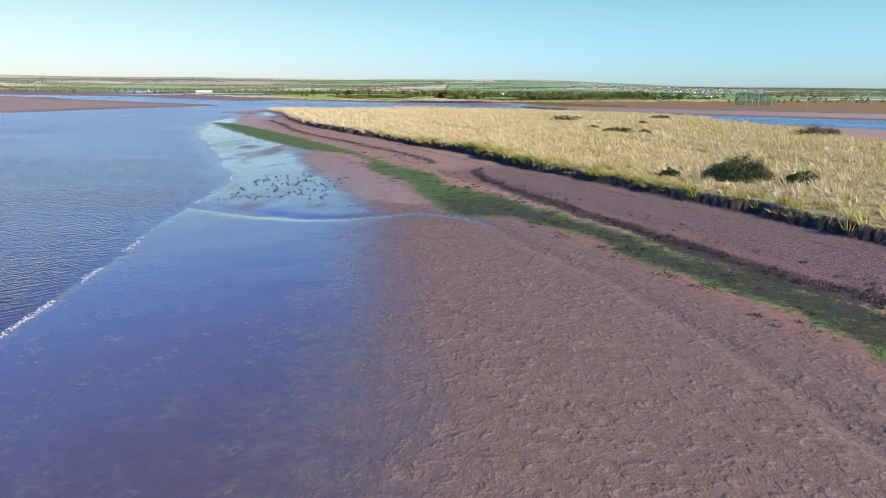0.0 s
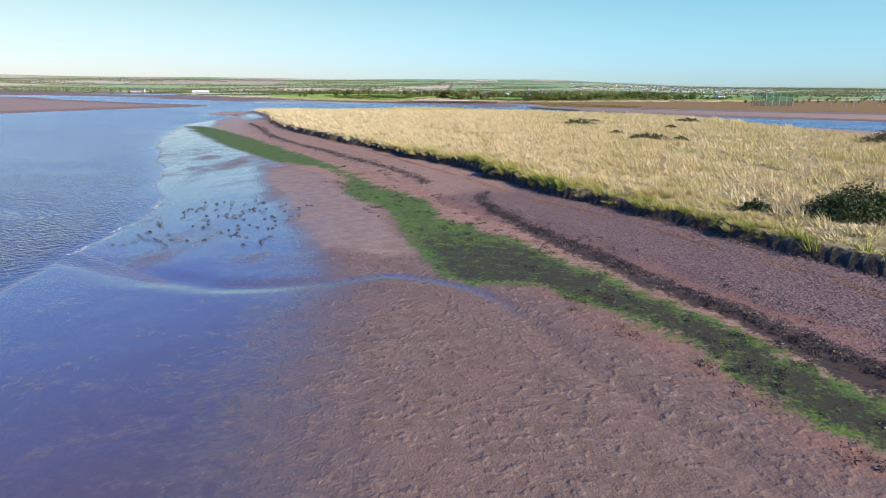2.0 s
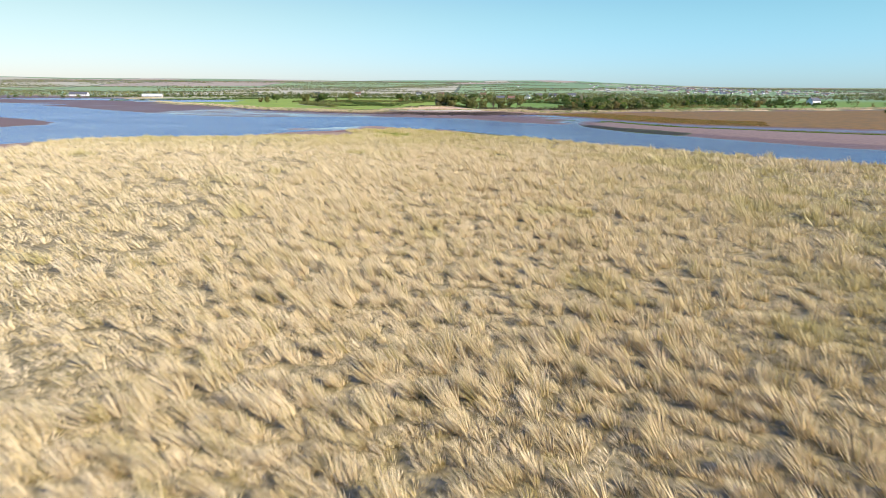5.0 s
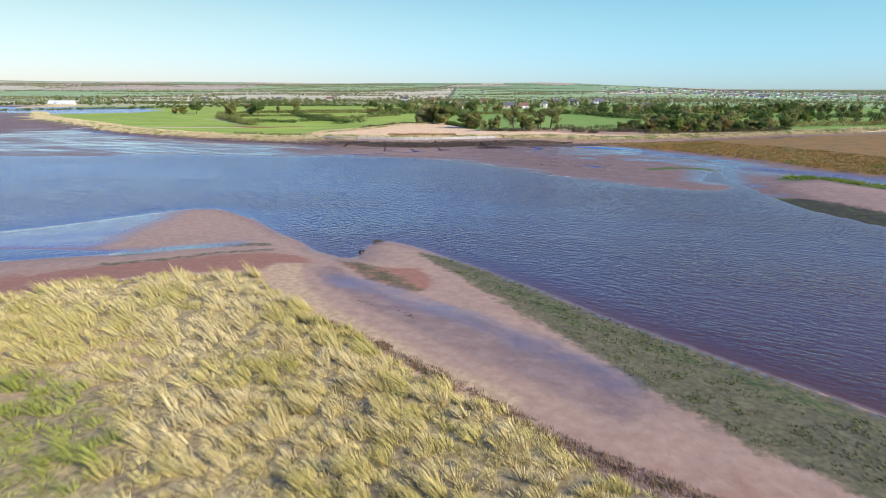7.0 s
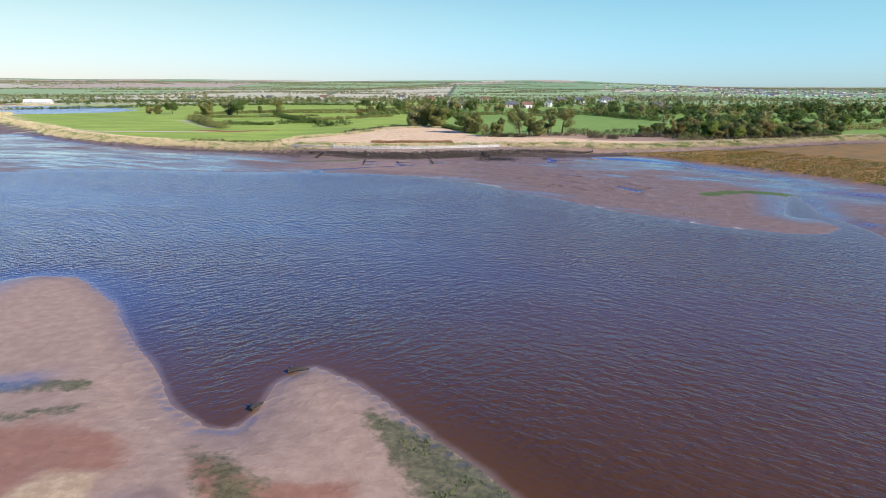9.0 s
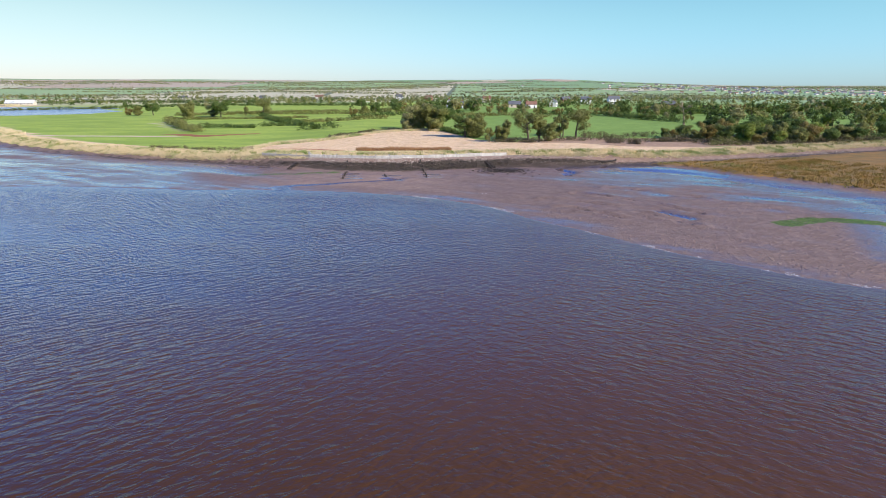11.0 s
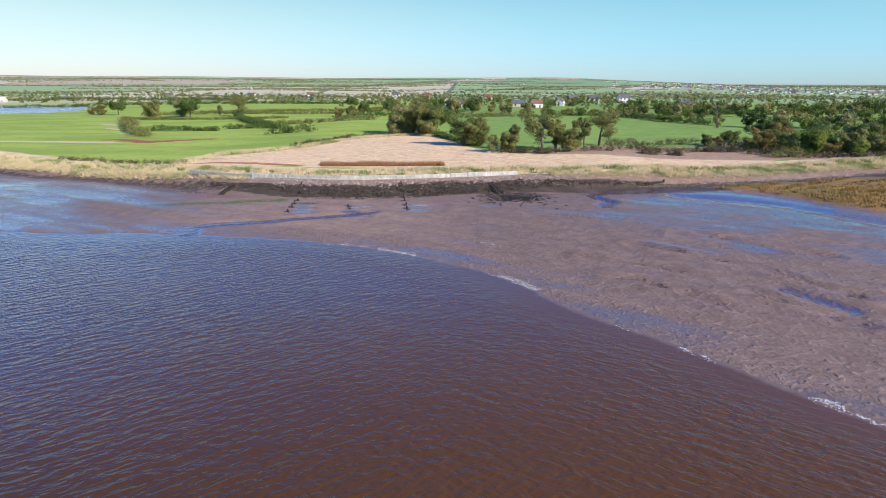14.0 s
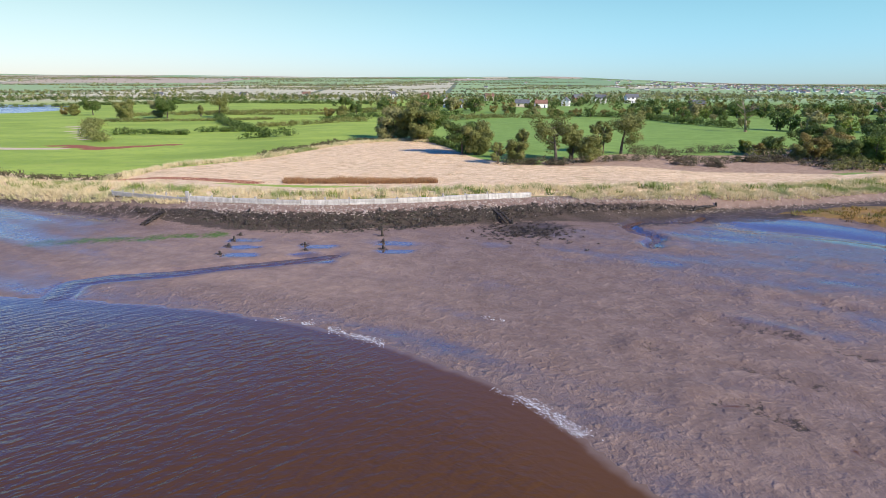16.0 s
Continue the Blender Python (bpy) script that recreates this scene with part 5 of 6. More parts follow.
g = np.random.default_rng(41)
x1, y1 = along(PEBFRONT, 900, g, 0.2)
x2, y2 = along(WEEDLINE, 420, g, 0.28)
xa, ya, _ = scatter_in(ALGAE, 9000, 42)
k = (fbm(xa / 0.9, ya / 0.9, 43, 3) > 0.58) & (ya < 60)
xb, yb_ = g.uniform(-8, 20, 9000), g.uniform(2, 58, 9000)
eb = -signed(xb, yb_, ISLE)
kb = (eb > 3.6) & (eb < 9) & (fbm(xb / 1.2, yb_ / 1.2, 46, 3) > 0.54) & (g.uniform(0, 1, 9000) < 0.8)
xs_, ys_ = np.concatenate([x1, x2, xa[k], xb[kb]]), np.concatenate([y1, y2, ya[k], yb_[kb]])
seaweed("bladder_wrack", xs_, ys_, g.uniform(0.05, 0.17, len(xs_)), g, "dark bladder wrack in lines along the beach")
xm, ym = g.uniform(-13, -7, 110), g.uniform(32.5, 42, 110)
seaweed("seaweed_clumps", xm, ym, g.uniform(0.04, 0.11, 110), g, "small dark weed clumps on wet mud")
xk, yk = along(BANK[(BANK[:, 0] > -15) & (BANK[:, 0] < 13)], 1500, g, 0.06)
ok = g.uniform(0.9, 2.5, 1500)
kk = ok < 1.1 + 1.3 * np.exp(-((xk + 2) / 9) ** 2)
seaweed("bladder_wrack", xk[kk], yk[kk] - ok[kk], g.uniform(0.05, 0.13, kk.sum()), g, "dark wrack hanging on the stones below the sea wall")
xk, yk = g.normal(3.3, 1.0, 260), g.normal(214.6, 0.8, 260)
seaweed("bladder_wrack", xk, yk, g.uniform(0.03, 0.10, 260), g, "ragged patch of dark wrack beside the timber ramp")
xw, yw = along(WRACK, 2600, g, 0.09)
xw, yw = xw[fbm(xw / 0.9, yw / 0.9, 47, 3) > 0.42], yw[fbm(xw / 0.9, yw / 0.9, 47, 3) > 0.42]
v = blades(xw, yw, height_at(xw, yw), np.full(len(xw), 0.06), 0.02, 2.0, np.full(len(xw), 0.12), 6, g)
stuff("strandline", soup("strandline", v, 3, M_REED), "thin brown strandline of dry reed litter", "litter")

g = np.random.default_rng(45)
xp, yp = np.concatenate([g.uniform(-30, 17, 110000), g.uniform(-4, 17, 90000)]), np.concatenate([8 + 92 * g.uniform(0, 1, 110000) ** 1.35, g.uniform(14, 58, 90000)])
e_ = -signed(xp, yp, ISLE)
k = (e_ > 0.15) & (e_ < np.where(yp < 41.5, 5.0, 4.3) + 0.5 * fbm(xp, yp, 5, 2)) & (g.uniform(0, 1, len(xp)) < np.where(yp < 66, 0.9, 0.45))
xp, yp = xp[k], yp[k]
for sel, mat, words in ((yp < 41.5, M_PEBBLE, "dark grey-brown shingle lying thick on the beach"), (yp >= 41.5, M_PINK, "pinkish shingle lying thick on the beach")):
    pv, pf_, ps = stones(xp[sel], yp[sel], height_at(xp[sel], yp[sel]) - 0.004, 0.031, g, 0.6)
    stuff("shingle", mesh_of("shingle", pv, pf_, ps, mat), words, "pebbles")


# ---- foam at the water's edge ------------------------------------------------------------------
def foam(name, line, n, seed, label, spread=0.1, size=0.05):
    g = np.random.default_rng(seed)
    x, y = along(line, n * 3, g, spread)
    k = fbm(x / 1.6, y / 1.6, seed, 4) > 0.59
    x, y = x[k], y[k]
    m = 7
    a = np.linspace(0, 2 * np.pi, m, endpoint=False)[None] + g.uniform(0, 6, (len(x), 1))
    r = size * g.uniform(0.3, 1.4, (len(x), 1)) * g.uniform(0.6, 1.2, (len(x), m))
    zz = np.maximum(height_at(x, y), 0.0) + 0.006 + g.uniform(0, 0.004, len(x))
    v = np.stack([x[:, None] + r * np.cos(a) * 1.5, y[:, None] + r * np.sin(a), np.repeat(zz[:, None], m, 1)], -1)
    return stuff(name, soup(name, v.reshape(-1, 3), m, M_FOAM), label, "foam")


west_edge = SHORE[(SHORE[:, 0] < -9) & (SHORE[:, 1] > 4) & (SHORE[:, 1] < 46)]
north_edge = MAIN[(MAIN[:, 0] > -6) & (MAIN[:, 0] < 16.5) & (MAIN[:, 1] > 185) & (MAIN[:, 1] < 206)]
foam("foam", west_edge, 1500, 51, "white foam along the edge of the mudflat", 0.07, 0.018)
foam("foam", curve_through([(-1.5, 206.6), (-0.3, 206.0), (0.9, 205.3), (1.9, 204.7), (2.9, 204.0)]), 130, 53, "dried foam line left on the mudflat", 0.06, 0.012)
foam("foam", north_edge, 3400, 52, "white foam where wavelets break on the mud", 0.09, 0.010)


# ---- bushes and trees --------------------------------------------------------------------------
def bush(name, x, y, w, d, h, material, label, seed, leaf=0.06, n=70, per=34, group=""):
    """A low rounded shrub: stems and a ragged coat of leaves."""
    g = np.random.default_rng(seed)
    root = new(name)
    z0 = float(height_at(x, y))
    root.location = (x, y, z0)
    a, r = g.uniform(0, 2 * np.pi, n), np.sqrt(g.uniform(0, 1, n))
    lump = 0.75 + 0.5 * g.uniform(0, 1, n)
    cx, cy = r * np.cos(a) * w / 2, r * np.sin(a) * d / 2
    cz = h * (1 - r ** 2.2) ** 0.7 * lump * g.uniform(0.35, 1.0, n)
    v = leaf_quads(np.stack([cx, cy, np.maximum(cz, 0.05)], 1), 0.10 * (w + h) / 2 * g.uniform(0.6, 1.3, n), per, leaf, g, 0.8)
    share("leaves", soup("leaves", v, 4, material), root)
    bm = bmesh.new()
    for k in range(7):
        b, q = g.uniform(0, 2 * math.pi), g.uniform(0.2, 0.4)
        tube(bm, [(0.08 * w * math.cos(b), 0.08 * d * math.sin(b), -0.05), (q * w * 0.5 * math.cos(b), q * d * 0.5 * math.sin(b), h * 0.4),
                  (q * w * math.cos(b), q * d * math.sin(b), h * 0.7)], [0.03, 0.02, 0.008], 5)
    part("stems", bm, M_BARK, root)
    return tagged(root, label, "bush", group)


bush("gorse_bush", 15.6, 33.6, 3.6, 2.4, 1.05, M_GORSE, "dark green gorse bush standing in the dry grass", 61, 0.045, 150, 80)
bush("gorse_bush", 18.4, 32.2, 1.9, 1.4, 0.55, M_GORSE, "low dark gorse bush in the dry grass", 62, 0.05)
bush("gorse_bush", 12.4, 34.8, 1.2, 0.9, 0.4, M_GORSE, "small dark gorse bush near the cliff edge", 63, 0.05, 40)
for k, (bx, by, bw, bd, bh) in enumerate([(15.4, 88, 4.2, 2.6, 0.75), (18.6, 93.5, 1.8, 1.2, 0.4), (18.2, 68.5, 3.4, 2.0, 0.55), (31.6, 96, 3.4, 2, 0.5),
                                          (38.5, 66, 4.6, 2.8, 0.9), (16.8, 75, 1.5, 1, 0.35), (25.5, 84, 1.4, 1, 0.35), (20.5, 66.8, 1.6, 1.2, 0.35)]):
    bush("scrub_mound", bx, by, bw, bd, bh, M_HEATH if k % 2 == 0 else M_GORSE, "low dark brown scrub mound in the dry grass", 70 + k, 0.07, 60, 30, "scrub mounds on the island")


def tree_meshes(seed, h, w, leaf, per, material, bare=False, stems=1, low=0.25, sides=7):
    """Trunk with limbs, and a crown of clumps with gaps, for a tree h tall and w wide."""
    g = np.random.default_rng(seed)
    bm = bmesh.new()
    tips = []
    for s in range(stems):
        ox, oy = (0, 0) if stems == 1 else (g.uniform(-0.2, 0.2) * w, g.uniform(-0.15, 0.15) * w)
        lean = g.normal(0, 0.07 * h, 2)
        hh = h * g.uniform(0.72, 0.85)
        trunk = [Vector((ox + lean[0] * t * t, oy + lean[1] * t * t, hh * t - 0.08)) for t in (0, 0.2, 0.45, 0.7, 1.0)]
        r0 = 0.032 * h / math.sqrt(stems)
        tube(bm, trunk, [r0 * 1.3, r0, r0 * 0.75, r0 * 0.45, r0 * 0.12], sides)
        for k in range(int(11 / stems ** 0.5)):
            t = g.uniform(low, 0.95)
            i = min(int(t * 4), 3)
            p = trunk[i].lerp(trunk[i + 1], t * 4 - i)
            a = g.uniform(0, 2 * math.pi)
            env = math.sin(math.pi * min(1, (t - low * 0.6) / (1.25 - low * 0.6))) ** 0.7
            ln = 0.5 * w * env * g.uniform(0.65, 1.05)
            up = g.uniform(0.25, 0.75) * ln
            mid = p + Vector((math.cos(a) * ln * 0.5, math.sin(a) * ln * 0.5, up * 0.35))
            end = p + Vector((math.cos(a) * ln, math.sin(a) * ln, up))
            end.z = min(end.z, h * 0.98)
            tube(bm, [p, mid, end], [r0 * 0.4, r0 * 0.25, r0 * 0.07], max(3, sides - 2))
            tips += [mid.lerp(end, 0.3), end, mid.lerp(end, 0.7) + Vector((g.normal(0, 0.08 * w), g.normal(0, 0.08 * w), g.uniform(0, 0.1 * h)))]
            for q in range(2):
                b = a + g.uniform(-1.0, 1.0)
                e2 = mid + Vector((math.cos(b), math.sin(b), g.uniform(0.2, 0.9))) * ln * 0.45
                e2.z = min(e2.z, h * 0.98)
                tube(bm, [mid, mid.lerp(e2, 0.5) + Vector((0, 0, 0.03 * h)), e2], [r0 * 0.2, r0 * 0.12, r0 * 0.04], 3)
                tips.append(e2)
        tips.append(trunk[-1])
    me_t = bpy.data.meshes.new("trunk")
    bm.to_mesh(me_t)
    bm.free()
    me_t.materials.append(M_DEAD if bare else M_BARK)
    c = np.array([tuple(t) for t in tips])
    keep = g.uniform(0, 1, len(c)) < (0.2 if bare else 0.93)
    v = leaf_quads(c[keep], 0.098 * w * g.uniform(0.6, 1.5, keep.sum()), per, leaf, g, 0.8)
    return me_t, soup("crown", v, 4, material)


def plant(name, kind, x, y, sx, sz, turn, label, group):
    root = new(name)
    root.matrix_basis = Matrix.LocRotScale((x, y, float(height_at(x, y))), Euler((0, 0, turn)), (sx, sx, sz))
    me_t, me_c = kind
    share("trunk", me_t, root)
    share("crown", me_c, root)
    return tagged(root, label, "tree", group)


# kinds, each one metre high and wide in its own measure of 3.3 by 3.3 m
KIND = {}
for k, (nm, seed, w, per, low, stems) in enumerate([("dark", 101, 3.0, 74, 0.14, 1), ("olive", 102, 2.9, 68, 0.12, 3), ("rust", 103, 3.2, 70, 0.14, 1), ("bright", 104, 3.1, 70, 0.12, 2),
                                                    ("pale", 105, 2.6, 46, 0.15, 3)]):
    KIND[nm] = tree_meshes(seed, 3.3, w, 0.088, int(per * 2.2), LEAVES[nm], False, stems, low)
KIND["thin"] = tree_meshes(106, 3.3, 1.5, 0.072, 80, LEAVES["olive"], False, 3, 0.2)
KIND["open"] = tree_meshes(107, 3.3, 3.0, 0.070, 80, LEAVES["olive"], False, 1, 0.25)
KIND["dark2"] = tree_meshes(108, 3.3, 3.4, 0.088, 165, LEAVES["dark"], False, 2, 0.12)

FAR = {}
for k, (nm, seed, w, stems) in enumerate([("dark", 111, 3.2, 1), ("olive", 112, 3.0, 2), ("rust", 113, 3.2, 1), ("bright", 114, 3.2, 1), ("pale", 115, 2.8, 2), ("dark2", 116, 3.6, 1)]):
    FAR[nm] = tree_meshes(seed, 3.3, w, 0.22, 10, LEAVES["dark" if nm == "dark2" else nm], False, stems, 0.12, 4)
WORDS = {"dark": "dark green broadleaf tree", "olive": "olive-green hedgerow tree", "rust": "brown autumn-leaved tree", "bright": "fresh green broadleaf tree",
         "pale": "pale thinly-leaved tree", "thin": "slender multi-stemmed tree", "open": "half-bare tree with thin foliage", "dark2": "dense dark green tree"}
field_trees = [(-6.6, 250.2, 1.0, "pale"), (-5.4, 250.8, 0.95, "olive"), (-3.6, 248.6, 1.0, "olive"), (-2.6, 249.4, 1.0, "dark"), (0.6, 237.6, 0.8, "dark"), (2.0, 237.2, 0.78, "olive"),
               (3.0, 231.8, 0.55, "thin"), (5.4, 238.2, 0.72, "thin"), (7.3, 233.4, 0.98, "open"), (8.6, 234.6, 0.95, "thin"), (11.5, 238.8, 0.95, "thin"), (13.4, 239.4, 1.05, "open"),
               (4.2, 232.4, 0.5, "olive"), (9.4, 232.8, 0.6, "olive")]
for k, (tx, ty, s, kd) in enumerate(field_trees):
    plant("tree", KIND[kd], tx, ty, s, s, 1.3 * k, WORDS[kd] + " at the edge of the stubble field", "trees round the stubble field")

wood_trees = [(24.6, 242.6, 0.6, "bright"), (26.2, 241.6, 0.7, "dark"), (27.8, 240.2, 0.85, "rust"), (29.2, 241.5, 0.9, "olive"), (30.6, 238.4, 1.05, "bright"), (32.4, 240.5, 1.05, "dark2"),
              (34.0, 238.0, 1.0, "olive"), (35.8, 240.6, 1.08, "dark"), (37.4, 238.6, 1.0, "rust"), (39.4, 240.8, 1.0, "bright"), (41.0, 239.0, 0.9, "olive"), (30.5, 248.0, 0.9, "dark2"),
              (32.0, 247.0, 1.05, "dark"), (36.5, 247.5, 1.05, "dark2"), (43.5, 241.5, 0.85, "dark"), (26.6, 238.6, 0.6, "olive"), (33.2, 235.8, 0.7, "bright"), (38.4, 236.2, 0.7, "dark"), (25.0, 240.6, 0.5, "rust"), (28.9, 238.6, 0.85, "dark"),
              (31.4, 236.6, 0.6, "rust"), (35.6, 236.4, 0.75, "olive"), (30.4, 243.4, 0.95, "rust"), (34.2, 243.2, 1.0, "bright"), (38.2, 243.6, 1.0, "dark2"), (42.5, 238.4, 0.8, "dark"),
              (45.6, 243.4, 0.9, "olive"), (48.0, 242.2, 0.8, "dark2"), (40.4, 246.4, 1.0, "rust"), (27.2, 244.4, 0.65, "dark")]
for k, (tx, ty, s, kd) in enumerate(wood_trees):
    ty, s = ty - 3.6 * float(smooth(25, 30, tx)), s * 0.68
    plant("tree", KIND[kd], tx, ty, s, s * (0.92 + 0.16 * ((k * 7) % 5) / 5), 0.9 * k, WORDS[kd] + " in the copse behind the flood bank", "trees of the copse")

left_trees = [(-52.4, 286, 0.95, "olive"), (-47.6, 289.4, 1.0, "dark"), (-50.2, 291.5, 0.9, "pale"), (-44.5, 295, 0.7, "thin"), (-39.5, 290.5, 1.15, "open"), (-70.6, 301, 0.65, "olive"), (-67.5, 302, 0.85, "dark"),
              (-73.5, 303, 0.5, "rust"), (-19.5, 291.5, 0.6, "olive"), (-17.2, 293.2, 0.65, "dark"), (-21.8, 292.5, 0.5, "rust"), (-14, 302, 0.6, "dark"), (-26, 330, 0.8, "dark")]
for k, (tx, ty, s, kd) in enumerate(left_trees):
    plant("tree", KIND[kd], tx, ty, s, s, 2.1 * k, WORDS[kd] + " in a field hedge", "trees of the field hedges")

# the belt of woodland and gardens farther back
g = np.random.default_rng(131)
kinds = ["dark", "olive", "dark2", "bright", "rust", "dark", "olive", "pale"]
belts = [((-16, 318), (9, 312), 26, 0.8), ((9, 300), (34, 300), 18, 0.6), ((30, 292), (46, 274), 14, 0.5), ((40, 268), (92, 262), 44, 0.75), ((34, 308), (96, 312), 70, 0.8),
         ((36, 298), (110, 296), 44, 0.7), ((95, 262), (190, 290), 30, 0.75), ((-30, 345), (20, 340), 26, 0.6), ((20, 352), (140, 345), 60, 0.8), ((-90, 390), (30, 372), 70, 0.8),
         ((-190, 420), (-60, 400), 60, 0.9), ((60, 392), (230, 372), 56, 0.9), ((100, 232), (180, 250), 20, 0.6), ((-230, 350), (-150, 372), 20, 0.7), ((-320, 380), (-190, 400), 36, 0.9),
         ((-140, 375), (-20, 366), 40, 0.6), ((30, 330), (120, 330), 50, 0.6), ((-10, 362), (60, 360), 40, 0.7)]
count, rest = 0, []
for (x0, y0), (x1, y1), n, size in belts:
    for k in range(n):
        t = (k + g.uniform(0, 1)) / n
        s = size * g.uniform(0.5, 1.1)
        kd = kinds[int(g.integers(0, len(kinds)))]
        tx, ty = x0 + (x1 - x0) * t + g.normal(0, 1.5), y0 + (y1 - y0) * t + g.normal(0, 3.5)
        count += 1
        if count <= 215:
            plant("tree", FAR[kd], tx, ty, s, s * g.uniform(0.85, 1.1), g.uniform(0, 6), WORDS[kd] + " in a distant belt of trees", "trees of the distant belts")
        else:
            rest.append((tx, ty, s, 0 if kd in ("dark", "dark2", "bright") else 1))


def garden_trees(name, spots, seed, label):
    """Small far trees too many to count: clumps of leaves over a crown's shape."""
    g = np.random.default_rng(seed)
    for q, kd in ((0, "dark"), (1, "olive")):
        p = np.array([v[:3] for v in spots if v[3] == q])
        i = np.repeat(np.arange(len(p)), 13)
        a, r, u = g.uniform(0, 6.28, len(i)), np.sqrt(g.uniform(0, 1, len(i))), g.uniform(0.12, 1.0, len(i))
        sz = p[i, 2]
        wide = 1.5 * sz * r * np.sin(np.pi * np.clip(u * 0.85 + 0.12, 0, 1))
        c = np.stack([p[i, 0] + wide * np.cos(a), p[i, 1] + wide * np.sin(a), height_at(p[i, 0], p[i, 1]) + 3.0 * sz * u], 1)
        stuff(name, soup(name, leaf_quads(c, 0.33 * sz, 8, 0.17, g, 0.8), 4, LEAVES[kd]), kd + label, "woods")


# the dead tree with a leafy trunk
me_t, me_c = tree_meshes(141, 4.4, 3.0, 0.06, 10, LEAVES["dark"], True, 1, 0.5)
snag = plant("dead_tree", (me_t, me_c), 35.2, 266.4, 1.15, 1.2, 0.4, "bare dead tree with an ivy-covered trunk above the copse", "")
gi = np.random.default_rng(142)
zc = gi.uniform(0.2, 2.4, 40)
share("ivy", soup("ivy", leaf_quads(np.stack([gi.normal(0, 0.1, 40), gi.normal(0, 0.1, 40), zc], 1), 0.14, 20, 0.06, gi), 4, LEAVES["dark"]), snag)


def hedge(pts, h, w, material, label, seed, leaf=0.09, dens=12.0):
    """A field hedge along a line: overlapping clumps of leaves of uneven height."""
    g = np.random.default_rng(seed)
    line = curve_through(pts, 1.0)
    seg = line[1:] - line[:-1]
    ln = np.hypot(seg[:, 0], seg[:, 1])
    n = int(ln.sum() * dens)
    x, y = along(line, n, g, w * 0.28)
    z = height_at(x, y)
    hh = h * (0.55 + 0.9 * fbm(x / 2.5, y / 2.5, seed, 3))
    c = np.stack([x, y, z + hh * g.uniform(0.15, 0.9, n)], 1)
    v = leaf_quads(c, 0.26 * h + 0.05, 20, leaf, g, 0.8)
    ob = new("hedge", soup("hedge", v, 4, material))
    return tagged(ob, label, "hedge", "field hedges")


hedge([(-50.9, 274.5), (-44, 262), (-37, 251), (-35.2, 248.8)], 0.95, 1.5, LEAVES["olive"], "overgrown olive hedge turning along a field lane", 151)
hedge([(-38.7, 257.7), (-34, 258.6), (-30.4, 258.3)], 0.55, 0.7, LEAVES["dark"], "low clipped dark hedge between green fields", 152)
hedge([(-30.6, 261.6), (-27, 263), (-22.6, 262.4)], 0.6, 0.8, LEAVES["dark"], "low dark hedge between green fields", 153)
hedge([(-40.2, 292), (-33, 276), (-24.5, 262.5)], 0.8, 1.1, LEAVES["dark"], "straggling dark hedge between green fields", 154)
hedge([(-22.4, 252.9), (-20, 254.2), (-17.4, 254.6)], 0.8, 1.0, LEAVES["dark"], "short dark hedge clump in a green field", 155)
hedge([(-26.5, 270), (-20, 275), (-13, 277.5)], 0.6, 0.9, LEAVES["olive"], "low olive hedge across a green field", 156)
hedge([(-20, 280), (-12, 290), (0, 297)], 0.7, 1.0, LEAVES["dark"], "dark hedge behind green fields", 157)
hedge([(-14.6, 234.5), (-10.8, 245), (-6.2, 249.6)], 0.35, 0.8, M_HEATH, "low brown scrub along the stubble", 158, 0.06)
hedge([(-2.4, 247.6), (-0.5, 243), (1.2, 238)], 0.5, 0.7, LEAVES["dark"], "low dark hedge between stubble and pasture", 159)
hedge([(-1.5, 280), (6, 288), (17, 287)], 0.7, 1.2, LEAVES["olive"], "olive hedge on the far side of the pasture", 160)
hedge([(16, 300), (29, 296.5), (33, 282), (37, 272.8)], 0.95, 1.1, LEAVES["dark"], "tall dark hedge dividing two pastures", 161)
hedge([(14.4, 237.5), (17, 236.4), (21, 236.6), (25, 236.4)], 0.45, 1.8, M_HEATH, "brown bracken and bramble between stubble and copse", 170, 0.06)
hedge([(14.4, 239.5), (19, 242), (24, 243)], 0.6, 1.8, M_HEATH, "tangled brown scrub at the field edge", 162, 0.06)
hedge([(3.2, 231.4), (6.5, 231.4), (10, 233), (14, 235.4)], 0.45, 1.4, M_HEATH, "brown bramble scrub under the trees", 163, 0.05)
hedge([(-60, 297), (-40, 301), (-10, 306)], 0.6, 1.0, LEAVES["olive"], "far olive hedge across the pasture", 164)
hedge([(-140, 322), (-100, 352), (-60, 362), (-20, 358)], 0.8, 1.4, LEAVES["dark"], "far dark hedge beyond the pasture", 165, 0.14, 6)
hedge([(44, 246), (56, 250), (80, 258)], 1.0, 1.4, LEAVES["rust"], "reddish-brown hedge behind the eastern bank", 166, 0.1, 7)
hedge([(50, 282), (80, 284), (120, 292)], 0.8, 1.2, LEAVES["dark"], "dark hedge across the eastern fields", 167, 0.12, 6)
hedge([(-30, 226.5), (-24, 224.6), (-19.5, 224.4)], 0.3, 1.0, M_HEATH, "low brown scrub behind the flood bank", 168, 0.05)
hedge([(-180, 372), (-120, 392), (-70, 388)], 0.9, 1.4, LEAVES["dark"], "far dark hedge beside the white shed", 169, 0.16, 5)
hedge([(24.6, 241), (30, 237.4), (38, 236.4), (48, 239.5)], 0.8, 2.6, LEAVES["olive"], "dense olive undergrowth of the copse", 173, 0.08, 16)
hedge([(25, 235.6), (29, 232.4), (36, 232), (46, 236)], 0.5, 2.0, M_HEATH, "brown bramble along the front of the copse", 174, 0.06)
hedge([(39.5, 300.7), (51.6, 305.9), (62.4, 309)], 0.9, 1.4, LEAVES["dark"], "dark hedge before the eastern wood", 175, 0.12)
